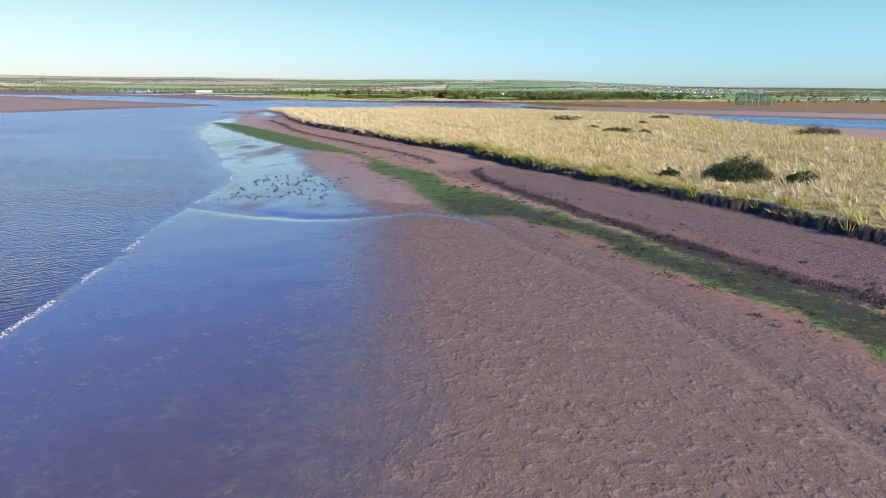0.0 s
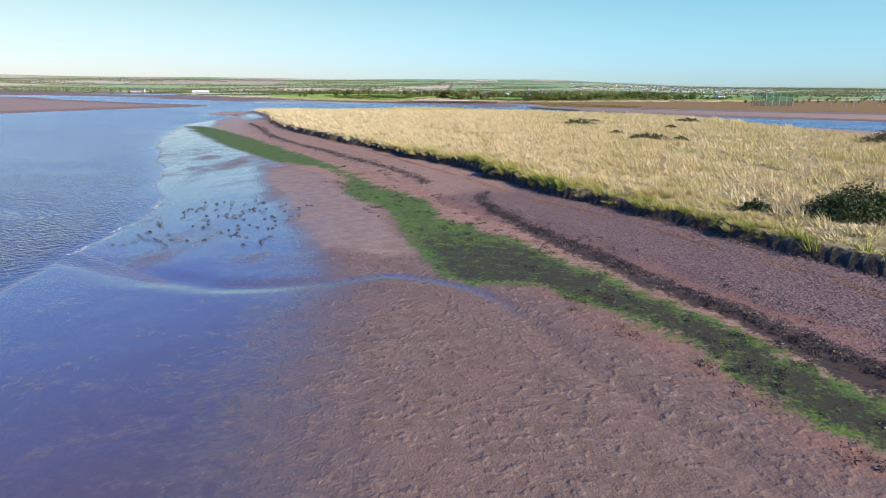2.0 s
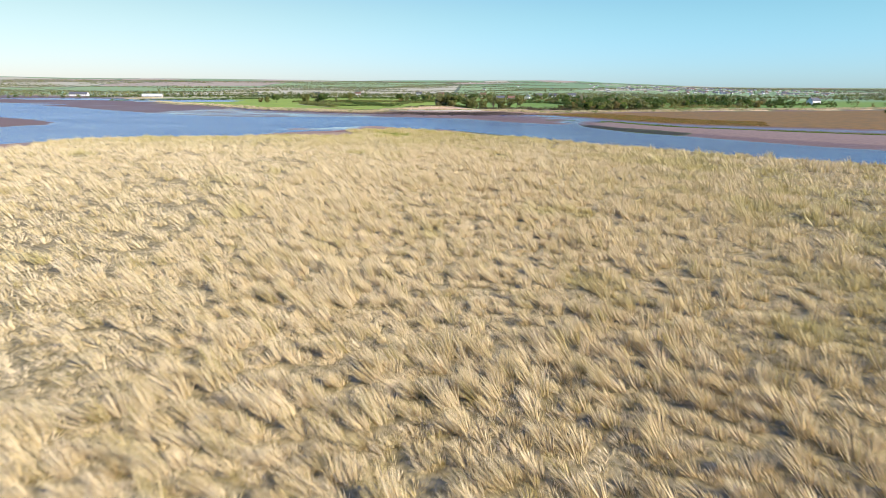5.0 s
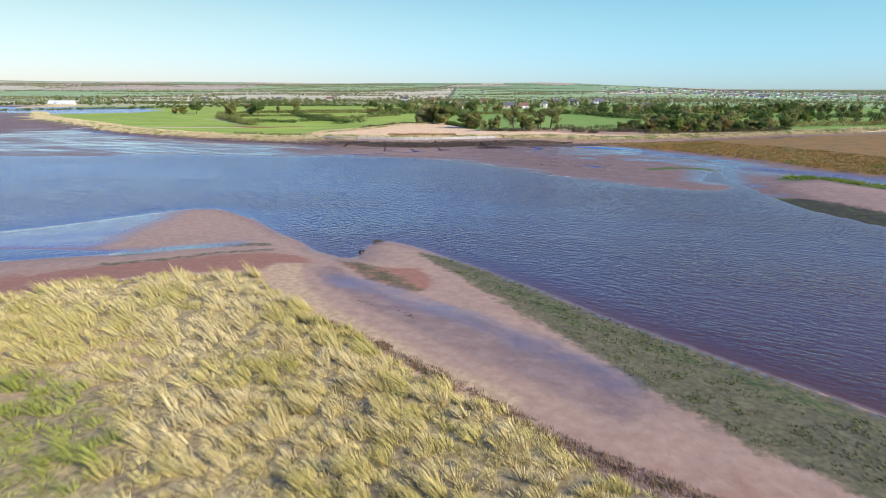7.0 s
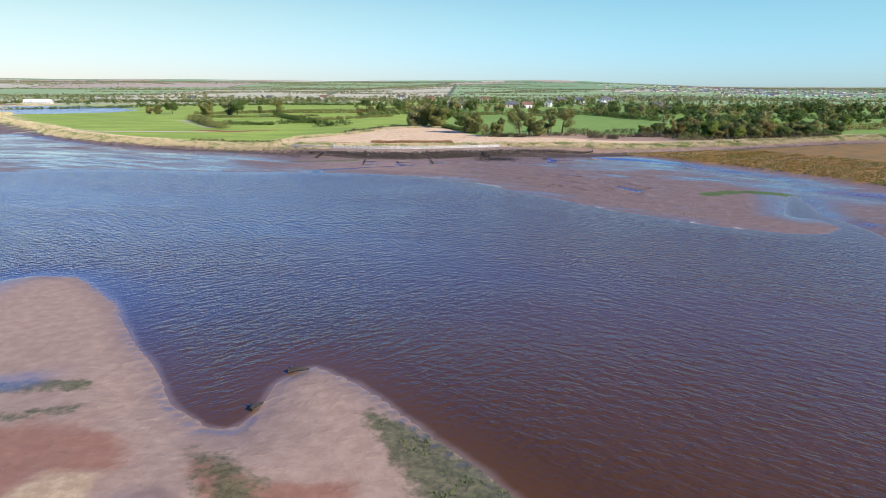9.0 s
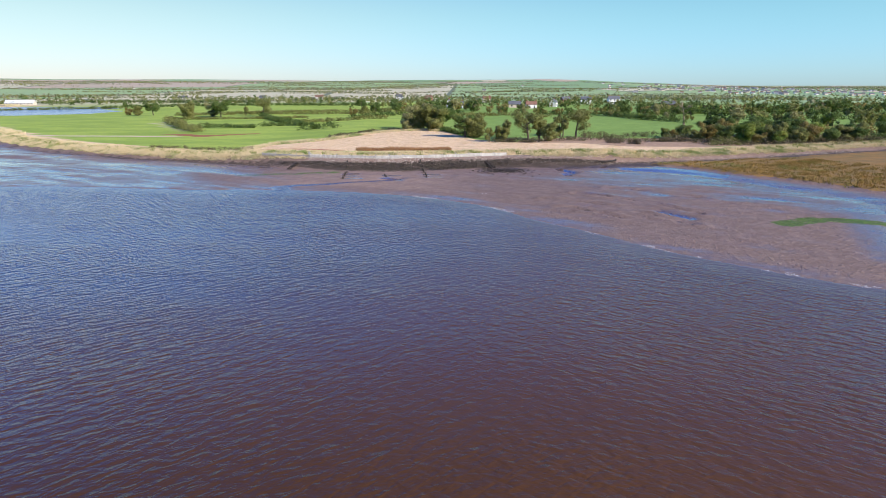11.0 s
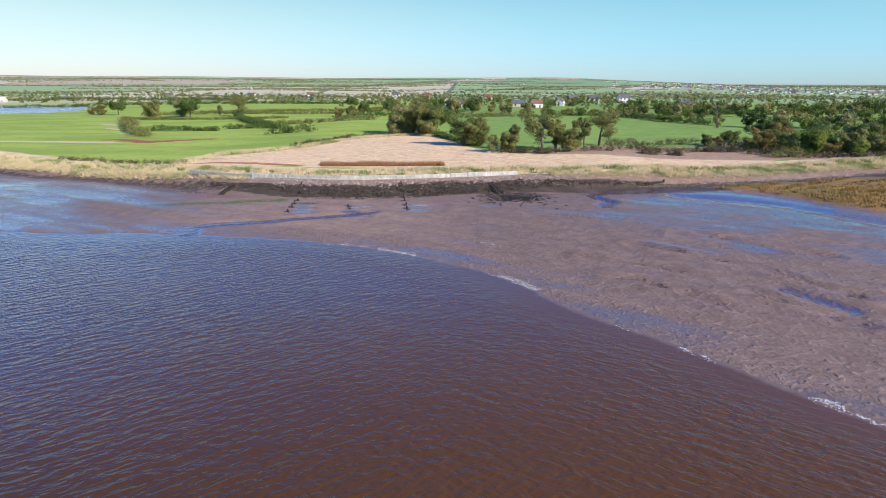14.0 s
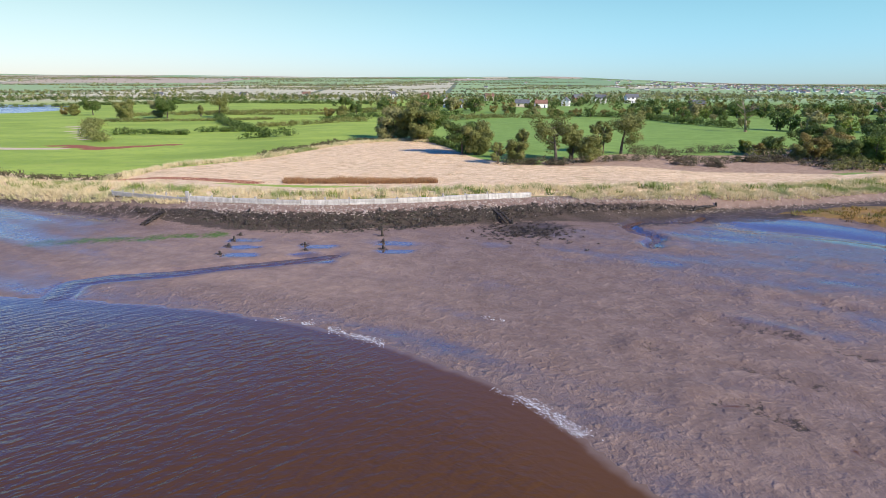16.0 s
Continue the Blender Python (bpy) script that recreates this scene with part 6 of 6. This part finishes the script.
hedge([(-52.7, 279.5), (-39.4, 282.1), (-29.9, 287.6)], 0.4, 0.8, LEAVES["olive"], "low olive hedge under the field trees", 176)
hedge([(-51.5, 303), (-38.4, 311.4), (-10, 322)], 0.5, 0.9, LEAVES["olive"], "low far hedge with scattered bushes", 177)
bush("scrub_bush", 27.6, 232.4, 3.4, 2.0, 0.95, LEAVES["olive"], "rounded olive scrub bush on the bank", 171, 0.05, 60, 26)
bush("scrub_bush", 47.0, 238.0, 2.6, 1.8, 0.7, LEAVES["dark"], "dark scrub bush on the bank", 172, 0.06, 50, 24)


def brush_heap(x, y, w, h, seed, label):
    """A heap of cut branches."""
    g = np.random.default_rng(seed)
    root = new("brush_heap")
    for k in range(46):
        a, r = g.uniform(0, 6.28), math.sqrt(g.uniform(0, 1)) * w / 2
        cz = h * (1 - (2 * r / w) ** 2) * g.uniform(0.2, 1)
        b, t, ln = g.uniform(0, 6.28), g.uniform(-0.35, 0.5), g.uniform(0.3, 0.8)
        c = Vector((r * math.cos(a), r * math.sin(a) * 0.6, cz))
        d = Vector((math.cos(b) * math.cos(t), math.sin(b) * math.cos(t), math.sin(t))) * ln / 2
        lo = c - d
        lo.z = max(lo.z, 0.0)
        bm = bmesh.new()
        tube(bm, [lo, c + Vector((0, 0, 0.02)), c + d], [0.03, 0.02, 0.008], 4)
        tube(bm, [c, c + Vector((d.y * 0.5, -d.x * 0.5, abs(d.z) + 0.06))], [0.014, 0.005], 3)
        part("branch", bm, M_BARK, root)
    cs = np.stack([g.normal(0, 0.24 * w, 40), g.normal(0, 0.15 * w, 40), g.uniform(0.05, 0.8 * h, 40)], 1)
    share("dead_leaves", soup("dead_leaves", leaf_quads(cs, 0.16, 22, 0.04, g, 0.7), 4, M_HEATH), root)
    root.location = (x, y, float(height_at(x, y)))
    return tagged(root, label, "brush heap", "heaps of cut branches")


for k, (bx, by, bw, bh) in enumerate([(16.4, 233.6, 2.2, 0.6), (18.6, 233.4, 1.5, 0.5), (22.8, 236.6, 2.0, 0.5), (24.8, 236.8, 1.8, 0.5), (7.0, 231.4, 1.6, 0.4), (5.0, 231.6, 1.4, 0.4)]):
    brush_heap(bx, by, bw, bh, 180 + k, "dark heap of cut branches at the edge of the stubble")


# ---- the sea wall, its stone apron and the old timbers ------------------------------------------
def sea_wall():
    root = new("sea_wall")
    g = np.random.default_rng(191)
    run = curve_through([(-12.2, 217.2), (-9, 216.7), (-6.3, 216.5), (-2, 217.2), (1.0, 218.1), (4.0, 218.9)], 1.2)
    n = 15
    d = np.concatenate([[0], np.cumsum(np.hypot(*(run[1:] - run[:-1]).T))])
    at = np.linspace(0, d[-1], n + 1)
    px, py = np.interp(at, d, run[:, 0]), np.interp(at, d, run[:, 1])
    for k in range(n):
        a = math.atan2(py[k + 1] - py[k], px[k + 1] - px[k])
        ln = math.hypot(py[k + 1] - py[k], px[k + 1] - px[k])
        z = 0.80 + 0.012 * g.uniform(-1, 1) + (0.03 if k > 10 else 0)
        for j in range(2):
            bm = bmesh.new()
            box(bm, (0.008, -0.05, j * 0.145), (ln - 0.008, 0.05, j * 0.145 + 0.138), 0.008)
            o = part("board", bm, M_PLANK, root)
            o.matrix_basis = Matrix.Translation((px[k], py[k], z)) @ Euler((0, 0, a)).to_matrix().to_4x4()
        bm = bmesh.new()
        box(bm, (-0.04, 0.055, -0.35), (0.04, 0.14, 0.31 + 0.08 * g.uniform(0, 1)), 0.008)
        o = part("post", bm, M_PLANK_GREY, root)
        o.matrix_basis = Matrix.Translation((px[k], py[k], z)) @ Euler((0, 0, a)).to_matrix().to_4x4()
    return tagged(root, "low whitewashed board sea wall on the flood bank", "sea wall")


def old_fence():
    root = new("timber_revetment")
    for k in range(7):
        a, b = Vector((-16.6 + 0.63 * k, 218.42 - 0.19 * k, 0.86 - 0.008 * k)), Vector((-16.6 + 0.63 * (k + 1), 218.42 - 0.19 * (k + 1), 0.86 - 0.008 * k))
        for j in range(2):
            bm = bmesh.new()
            box(bm, (0.01, -0.03, j * 0.11), ((b - a).length - 0.01, 0.03, j * 0.11 + 0.1), 0.006)
            o = part("board", bm, M_PLANK_GREY, root)
            o.matrix_basis = Matrix.Translation(a) @ Euler((0, 0.03 * (k % 3 - 1), math.atan2(b.y - a.y, b.x - a.x))).to_matrix().to_4x4()
        bm = bmesh.new()
        box(bm, (-0.03, 0.035, -0.4), (0.03, 0.10, 0.27 + 0.05 * (k % 3)), 0.008)
        part("post", bm, M_PLANK_GREY, root).location = a
    bm = bmesh.new()
    box(bm, (-0.07, -0.07, -0.5), (0.07, 0.07, 0.52), 0.012)
    part("corner_post", bm, M_PLANK_GREY, root, "thick grey end post").location = (-12.3, 217.25, 0.8)
    return tagged(root, "sagging grey timber boards continuing the sea wall", "revetment")


sea_wall()
old_fence()


def apron():
    """Loose stone below the wall: large ones as pieces, the rest joined."""
    g = np.random.default_rng(201)
    root = new("stone_apron")
    protos = []
    for k in range(8):
        for mat, nm in ((M_STONE, "stone"), (M_WEEDSTONE, "weedy_stone")):
            v, f, s = stones(np.zeros(1), np.zeros(1), np.zeros(1), 0.15, g, 0.75)
            protos.append(mesh_of(nm, v, f, s, mat))
    x, y = along(BANK[(BANK[:, 0] > -13) & (BANK[:, 0] < 12)], 4200, g, 0.0)
    off = g.uniform(0.15, 2.7, len(x))
    y = y - off
    keep = off < 0.5 + 2.3 * np.exp(-((x + 4) / 8.5) ** 2)
    x, y, off = x[keep], y[keep], off[keep]
    z = height_at(x, y)
    weedy = off > 0.75 + 0.5 * vnoise(x, y, 3)
    order = np.argsort(np.hypot(x + 1, y - 214))
    first = order[:290]
    for i in first:
        o = share("stone", protos[int(g.integers(0, 8)) * 2 + int(weedy[i])], root)
        sc = g.uniform(0.3, 0.7)
        o.matrix_basis = Matrix.LocRotScale((x[i], y[i], z[i] - 0.03), Euler((g.uniform(-.3, .3), g.uniform(-.3, .3), g.uniform(0, 6))), (sc, sc, sc))
    rest = order[290:]
    for mat, sel, nm in ((M_STONE, ~weedy[rest], "loose_stone"), (M_WEEDSTONE, weedy[rest], "loose_weedy_stone")):
        q = rest[sel]
        v, f, s = stones(x[q], y[q], z[q] - 0.02, 0.06, g, 0.75)
        o = new(nm, mesh_of(nm, v, f, s, mat))
        o.parent = root
        tagged(o, kind="stuff")
    x, y = along(BANK[(BANK[:, 0] > -45) & (BANK[:, 0] < 40)], 3600, g, 0.12)
    y = y - g.uniform(0.75, 1.6, len(x))
    v, f, s = stones(x, y, height_at(x, y) - 0.02, 0.04, g, 0.7)
    o = new("loose_stone", mesh_of("rubble", v, f, s, M_STONE))
    o.parent = root
    tagged(o, kind="stuff")
    return tagged(root, "sloping apron of grey stones, dark with seaweed lower down", "rock armour")


apron()


def groyne(name, pts, h, label, weedy=True):
    root = new(name)
    g = np.random.default_rng(int(abs(pts[0][0]) * 100) + 7)
    for k, (x, y) in enumerate(pts):
        z = float(height_at(x, y))
        hh = h * g.uniform(0.6, 1.15)
        tilt = g.normal(0, 0.12, 2)
        bm = bmesh.new()
        tube(bm, [(0, 0, -0.3), (tilt[0] * hh * 0.5, tilt[1] * hh * 0.5, hh * 0.5), (tilt[0] * hh, tilt[1] * hh, hh)], [0.055, 0.05, 0.035], 7)
        part("post", bm, M_TIMBER, root).location = (x, y, z)
        c = np.array([(0, 0, 0.06), (-0.08, 0.05, 0.03), (0.12, -0.03, 0.02), (-0.18, 0.0, 0.02)])
        o = share("seaweed", soup("seaweed", leaf_quads(c * 0.8, 0.06, 24, 0.018, g, 0.4), 4, M_WEED), root)
        o.location = (x, y, z)
        tagged(o, kind="stuff")
    return tagged(root, label, "groyne", "rotten groynes on the mudflat")


groyne("timber_groyne", [(-8.35, 210.9), (-8.45, 212), (-8.55, 212.9), (-8.6, 213.7), (-8.75, 214.9), (-8.9, 215.8)], 0.17, "row of rotten black groyne posts in wet mud")
groyne("timber_groyne", [(-2.35, 211.8), (-2.5, 212.8), (-2.65, 213.8), (-2.8, 214.7), (-3.0, 215.6), (-3.1, 216.3)], 0.26, "row of black groyne posts running down from the wall")
groyne("timber_groyne", [(-5.1, 210.5), (-5.3, 211.5), (-5.5, 212.3)], 0.11, "three low stumps in shallow pools on the mud")


def timbers(name, a, b, rise, label, n=5, piles=True):
    """A wrecked frame of heavy timbers lying down the foreshore from a to b."""
    root = new(name)
    g = np.random.default_rng(int(abs(a[0]) * 50) + 3)
    a3, b3 = Vector((a[0], a[1], float(height_at(*a)) + rise)), Vector((b[0], b[1], float(height_at(*b)) + 0.05))
    d = b3 - a3
    side = Vector((-d.y, d.x, 0)).normalized()
    for s in (-0.11, 0.11):
        bm = bmesh.new()
        tube(bm, [a3 + side * s, a3 + d * 0.5 + side * s + Vector((0, 0, 0.03)), b3 + side * s], [0.05, 0.05, 0.04], 6)
        part("beam", bm, M_TIMBER, root)
    for k in range(n):
        p = a3 + d * ((k + 0.4) / n)
        bm = bmesh.new()
        tube(bm, [p - side * 0.18 + Vector((0, 0, 0.02)), p + side * g.uniform(0.15, 0.3) + Vector((0, 0, g.uniform(0.02, 0.12)))], [0.03, 0.025], 6)
        part("crosspiece", bm, M_TIMBER, root)
    for q in (a3, b3) if piles else ():
        bm = bmesh.new()
        tube(bm, [(q.x + 0.2, q.y, -0.2), (q.x + 0.16, q.y + 0.05, q.z + 0.15)], [0.06, 0.05], 6)
        part("stake", bm, M_TIMBER, root)
    return tagged(root, label, "wreck timbers", "old timbers on the foreshore")


timbers("timber_ramp", (2.2, 217.4), (2.72, 216.15), 0.02, "collapsed black timber ramp below the sea wall")
timbers("timber_ramp", (13.2, 219.8), (11.9, 219.1), 0.0, "broken black timbers on the eastern foreshore", 3)
timbers("timber_slip", (-13.1, 216.4), (-13.5, 215.2), 0.0, "low dark timber slipway sunk in mud", 7, False)


def driftwood(x, y, ln, turn, label):
    bm = bmesh.new()
    tube(bm, [(-ln / 2, 0, 0.05), (-ln * 0.1, 0.03, 0.07), (ln / 2, 0, 0.05)], [0.05, 0.055, 0.025], 7)
    tube(bm, [(-ln * 0.1, 0.03, 0.07), (-ln * 0.2, 0.16, 0.14)], [0.025, 0.008], 5)
    ob = part("driftwood_log", bm, M_TIMBER)
    ob.matrix_basis = pose(x, y, max(0.0, float(height_at(x, y))), 0, 0, turn)
    return tagged(ob, label, "driftwood")


driftwood(-3.75, 171.15, 0.5, 15, "dark waterlogged log at the tip of the sand")
driftwood(-4.2, 169.4, 0.35, 60, "short dark log at the water's edge")


# ---- houses, sheds and the town ----------------------------------------------------------------
def house(name, x, y, w, d, h, turn, wall, roof, label, group="", rows=1, chimneys=1, floor_z=None):
    """A gabled house with windows, a door and a chimney."""
    root = new(name)
    root.matrix_basis = pose(x, y, float(height_at(x, y)) - 0.05 if floor_z is None else floor_z, 0, 0, turn)
    bm = bmesh.new()
    ridge = h + 0.42 * d
    pts = [(-w / 2, -d / 2, 0), (w / 2, -d / 2, 0), (w / 2, d / 2, 0), (-w / 2, d / 2, 0), (-w / 2, -d / 2, h), (w / 2, -d / 2, h), (w / 2, d / 2, h), (-w / 2, d / 2, h),
           (-w / 2, 0, ridge), (w / 2, 0, ridge)]
    v = [bm.verts.new(p) for p in pts]
    for f in ((0, 1, 5, 4), (2, 3, 7, 6), (1, 2, 6, 9, 5), (3, 0, 4, 8, 7), (3, 2, 1, 0), (4, 5, 9, 8), (6, 7, 8, 9)):
        bm.faces.new([v[k] for k in f])
    part("wall", bm, wall, root)
    bm = bmesh.new()
    t, o = 0.06, 0.12
    for s in (-1, 1):
        q = [(-w / 2 - o, s * (d / 2 + o), h - o * 0.84 + 0.01), (w / 2 + o, s * (d / 2 + o), h - o * 0.84 + 0.01), (w / 2 + o, 0, ridge + 0.01), (-w / 2 - o, 0, ridge + 0.01)]
        lo = [bm.verts.new(p) for p in q]
        hi = [bm.verts.new((p[0], p[1], p[2] + t)) for p in q]
        bm.faces.new(lo[::-1])
        bm.faces.new(hi)
        for k in range(4):
            bm.faces.new((lo[k], lo[(k + 1) % 4], hi[(k + 1) % 4], hi[k]))
    rf = part("roof", bm, roof, root)
    for k in range(chimneys):
        bm = bmesh.new()
        cx = (w / 2 - 0.25) * (1 if k == 0 else -1)
        box(bm, (cx - 0.13, -0.12, ridge - 0.2), (cx + 0.13, 0.12, ridge + 0.32), 0.01)
        c = part("chimney", bm, M_BRICK, rf)
    n = max(2, int(w / 1.1))
    for r in range(rows):
        for k in range(n):
            wx = -w / 2 + w * (k + 0.5) / n
            if r == 0 and k == n // 2:
                bm = bmesh.new()
                box(bm, (wx - 0.16, -d / 2 - 0.03, 0.05), (wx + 0.16, -d / 2 + 0.02, 0.8), 0.005)
                part("door", bm, M_DOOR, root)
                continue
            z0 = 0.35 + r * (h / rows)
            bm = bmesh.new()
            box(bm, (wx - 0.2, -d / 2 - 0.025, z0), (wx + 0.2, -d / 2 + 0.02, z0 + 0.42), 0.005)
            win = part("window", bm, M_PANE, root)
            bm = bmesh.new()
            box(bm, (wx - 0.24, -d / 2 - 0.06, z0 - 0.05), (wx + 0.24, -d / 2 - 0.002, z0 - 0.005))
            part("sill", bm, M_WHITE, win)
    return tagged(root, label, "house", group)


VILLAGE = [

        (-0.8, 329, 3.2, 2.2, 1.3, 8, M_WHITE, M_SLATE, "white rendered cottage with a slate roof"),
        (-3.2, 331, 2.0, 1.8, 1.9, 85, M_WHITE, M_SLATE, "tall white gabled cottage among trees"),
        (14.5, 338, 4.2, 2.2, 1.2, -5, M_CREAM, M_SLATE, "long cream farmhouse with a slate roof"),
        (19.0, 338.5, 3.6, 2.2, 1.3, 4, M_WHITE, M_TILE, "white farmhouse with a brown roof"),
        (26.7, 350, 3.0, 2.4, 1.6, 70, M_WHITE, M_SLATE, "white gabled house above the pasture"),
        (8.6, 384, 3.4, 2.4, 1.6, 10, M_CREAM, M_TILE, "cream house among garden trees"),
        (40.7, 374, 4.2, 2.6, 1.9, -8, M_WHITE, M_SLATE, "large white house with a slate roof"),
        (49.6, 374, 4.6, 2.6, 2.1, 6, M_WHITE, M_SLATE, "large white two-storey house"),
        (35.0, 380, 3.6, 2.4, 1.8, 20, M_BRICK, M_SLATE, "brick house with a slate roof"),
        (60.4, 352, 5.0, 2.6, 0.9, 3, M_BRICK, M_SLATE, "low grey-roofed bungalow behind a hedge"),
        (88.5, 322, 5.2, 2.8, 1.2, -12, M_CREAM, M_TILE, "cream bungalow with a brown tiled roof"),
        (-25, 420, 3.4, 2.4, 2.0, 0, M_WHITE, M_SLATE, "white house on the plain"),
        (-60, 430, 4.0, 2.4, 1.6, 14, M_WHITE, M_TILE, "white farmhouse beyond the fields"),
        (-118, 430, 4.6, 2.6, 1.2, 20, M_WHITE, M_SLATE, "white farmhouse beyond the pond"),
        (-80, 418, 3.6, 2.4, 1.6, -10, M_CREAM, M_SLATE, "cream farmhouse beyond the fields"),
        (120, 300, 5.0, 3.0, 1.6, 25, M_WHITE, M_SLATE, "white house near the eastern shore"),
        (-12, 395, 3.2, 2.4, 1.6, -15, M_BRICK, M_TILE, "brick house among garden trees")]
gv = np.random.default_rng(215)
for k, (hx, hy, hw, hd, hh, turn, wall, roof, words) in enumerate(VILLAGE):
    for q in range(5):
        rest.append((hx + gv.uniform(-0.5, 0.5) * (hw + 3), hy - hd / 2 - gv.uniform(0.9, 2.6), gv.uniform(0.2, 0.46), q % 2))
    for q in range(6):
        rest.append((hx + gv.uniform(-0.9, 0.9) * (hw + 3), hy + hd / 2 + gv.uniform(1.2, 5), gv.uniform(0.4, 0.85), q % 2))
    house("house", hx, hy, 0.78 * hw, 0.8 * hd, 0.85 * hh, turn, wall, roof, words, "houses of the village", 2 if hh > 1.7 else 1, 1 + k % 2)

garden_trees("garden_trees", rest, 216, " garden and hedgerow trees of the plain and village")
house("long_shed", -150, 376, 9, 2.4, 0.7, 10, M_CREAM, M_STEEL, "long cream farm shed with a pale sheet roof", "", 1, 0)
house("long_shed", -196, 392, 9, 2.6, 1.0, 4, M_WHITE, M_SLATE, "white farm shed on the western plain", "", 1, 0)


def far_house(seed, wall, roof):
    g = np.random.default_rng(seed)
    w, d, h = g.uniform(4.5, 7), g.uniform(3, 4), g.uniform(1.6, 2.4)
    root = house("town_house", 0, 0, w, d, h, 0, wall, roof, "pale rendered town house on the far hillside", "houses of the far town", 1, 1, 0.0)
    return root


g = np.random.default_rng(221)
town = [far_house(231, M_WHITE, M_SLATE), far_house(232, M_CREAM, M_SLATE), far_house(233, M_WHITE, M_TILE)]
spots = []
while len(spots) < 230:
    r, a = g.uniform(560, 960), radians(g.uniform(9.5, 27))
    if g.uniform(0, 1) < math.exp(-((math.degrees(a) - 18) / 6) ** 2):
        spots.append((r * math.sin(a), r * math.cos(a)))
for k in range(14):
    r, a = g.uniform(600, 1200), radians(g.uniform(-38, 8))
    spots.append((r * math.sin(a), r * math.cos(a)))
for k, (sx, sy) in enumerate(spots):
    m = pose(sx, sy, float(height_at(sx, sy)) - 0.2, 0, 0, g.uniform(-40, 40))
    if k < 3:
        town[k].matrix_basis = m @ Matrix.Diagonal((0.42, 0.42, 0.42, 1))
    else:
        copy_thing(town[int(g.integers(0, 3))], m)

# hedgerow trees and copses of the far country, some with haze in their leaf colour
g = np.random.default_rng(241)
px_, py_, ps_ = [], [], []
for k in range(250):
    r, a = 400 + 1400 * g.uniform(0, 1) ** 1.2, radians(g.uniform(-48, 48))
    ln, turn = g.uniform(60, 220), g.normal(0.0, 0.5) - 0.4 * a
    m = int(ln / g.uniform(0.7, 1.3))
    t = (np.arange(m) + g.uniform(0, 0.8, m)) / max(m, 1) - 0.5
    px_.append(r * math.sin(a) + ln * t * math.cos(turn) + g.normal(0, 0.8, m))
    py_.append(r * math.cos(a) + ln * t * math.sin(turn) + g.normal(0, 0.8, m))
    ps_.append(g.uniform(0.35, 0.75, m) * (1 + 0.9 * (g.uniform(0, 1, m) > 0.93)))
for k in range(105):
    r, a = 380 + 1100 * g.uniform(0, 1) ** 1.4, radians(g.uniform(-48, 48))
    m = int(g.uniform(40, 110))
    px_.append(r * math.sin(a) + g.normal(0, g.uniform(14, 40), m))
    py_.append(r * math.cos(a) + g.normal(0, 7, m))
    ps_.append(g.uniform(0.8, 2.0, m))
x, y, size = np.concatenate(px_), np.concatenate(py_), np.concatenate(ps_)
ta = np.degrees(np.arctan2(x, y))
k = (y > 380) & (signed(x, y, POND) < -4) & ~((ta > 11) & (ta < 26) & (np.hypot(x, y) > 540) & (np.hypot(x, y) < 980) & (g.uniform(0, 1, len(x)) < 0.75))
x, y, size = x[k], y[k], size[k]
c = np.stack([x, y, height_at(x, y) + size * 0.55], 1)
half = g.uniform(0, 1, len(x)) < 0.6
for sel, kd, words in ((half, "far", "haze-paled grey-green"), (~half, "olive", "olive")):
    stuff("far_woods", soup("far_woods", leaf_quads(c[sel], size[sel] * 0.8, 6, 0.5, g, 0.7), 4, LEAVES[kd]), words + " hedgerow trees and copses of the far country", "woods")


# ---- the practice-ground net and poles on the eastern shore --------------------------------------
def net_cage():
    root = new("net_enclosure")
    n = Nodes("green_netting", 0.8, 0.2)
    n.done((0.03, 0.13, 0.09))
    tr = n.t.nodes.new("ShaderNodeBsdfTransparent")
    mx = n.t.nodes.new("ShaderNodeMixShader")
    mx.inputs[0].default_value = 0.15
    n.t.links.new(tr.outputs[0], mx.inputs[1])
    n.t.links.new(n.b.outputs[0], mx.inputs[2])
    n.t.links.new(mx.outputs[0], n.t.nodes["Material Output"].inputs["Surface"])
    cx, cy = 96.0, 199.0
    z = float(height_at(cx, cy))
    for k in range(5):
        for s in (0, 1):
            bm = bmesh.new()
            tube(bm, [(cx - 4.0 + 2.0 * k, cy + 8 * s, z - 0.2), (cx - 4.0 + 2.0 * k, cy + 8 * s, z + 3.9)], [0.06, 0.04], 6)
            part("pole", bm, M_POLE, root)
    for s in (0, 1):
        bm = bmesh.new()
        box(bm, (cx - 4.0, cy + 8 * s - 0.01, z + 0.1), (cx + 4.0, cy + 8 * s + 0.01, z + 3.7))
        part("net", bm, n.m, root)
    for s in (-4.0, 4.0):
        bm = bmesh.new()
        box(bm, (cx + s - 0.01, cy, z + 0.1), (cx + s + 0.01, cy + 8, z + 3.7))
        part("net", bm, n.m, root)
    return tagged(root, "tall green netting on poles near the eastern shore", "net enclosure")


net_cage()
for k, (px, py) in enumerate([(106, 190), (114, 196), (121, 204), (130, 206), (137, 208)]):
    z = float(height_at(px, py))
    root = new("lamp_post")
    bm = bmesh.new()
    tube(bm, [(0, 0, -0.2), (0, 0, 1.8), (0, 0, 3.6)], [0.07, 0.05, 0.04], 6)
    part("pole", bm, M_POLE, root)
    bm = bmesh.new()
    box(bm, (-0.25, -0.08, 3.58), (0.25, 0.08, 3.68), 0.01)
    part("lamp_head", bm, M_POLE, root)
    root.location = (px, py, z)
    tagged(root, "thin grey lamp post on the eastern shore", "lamp post", "lamp posts on the eastern shore")
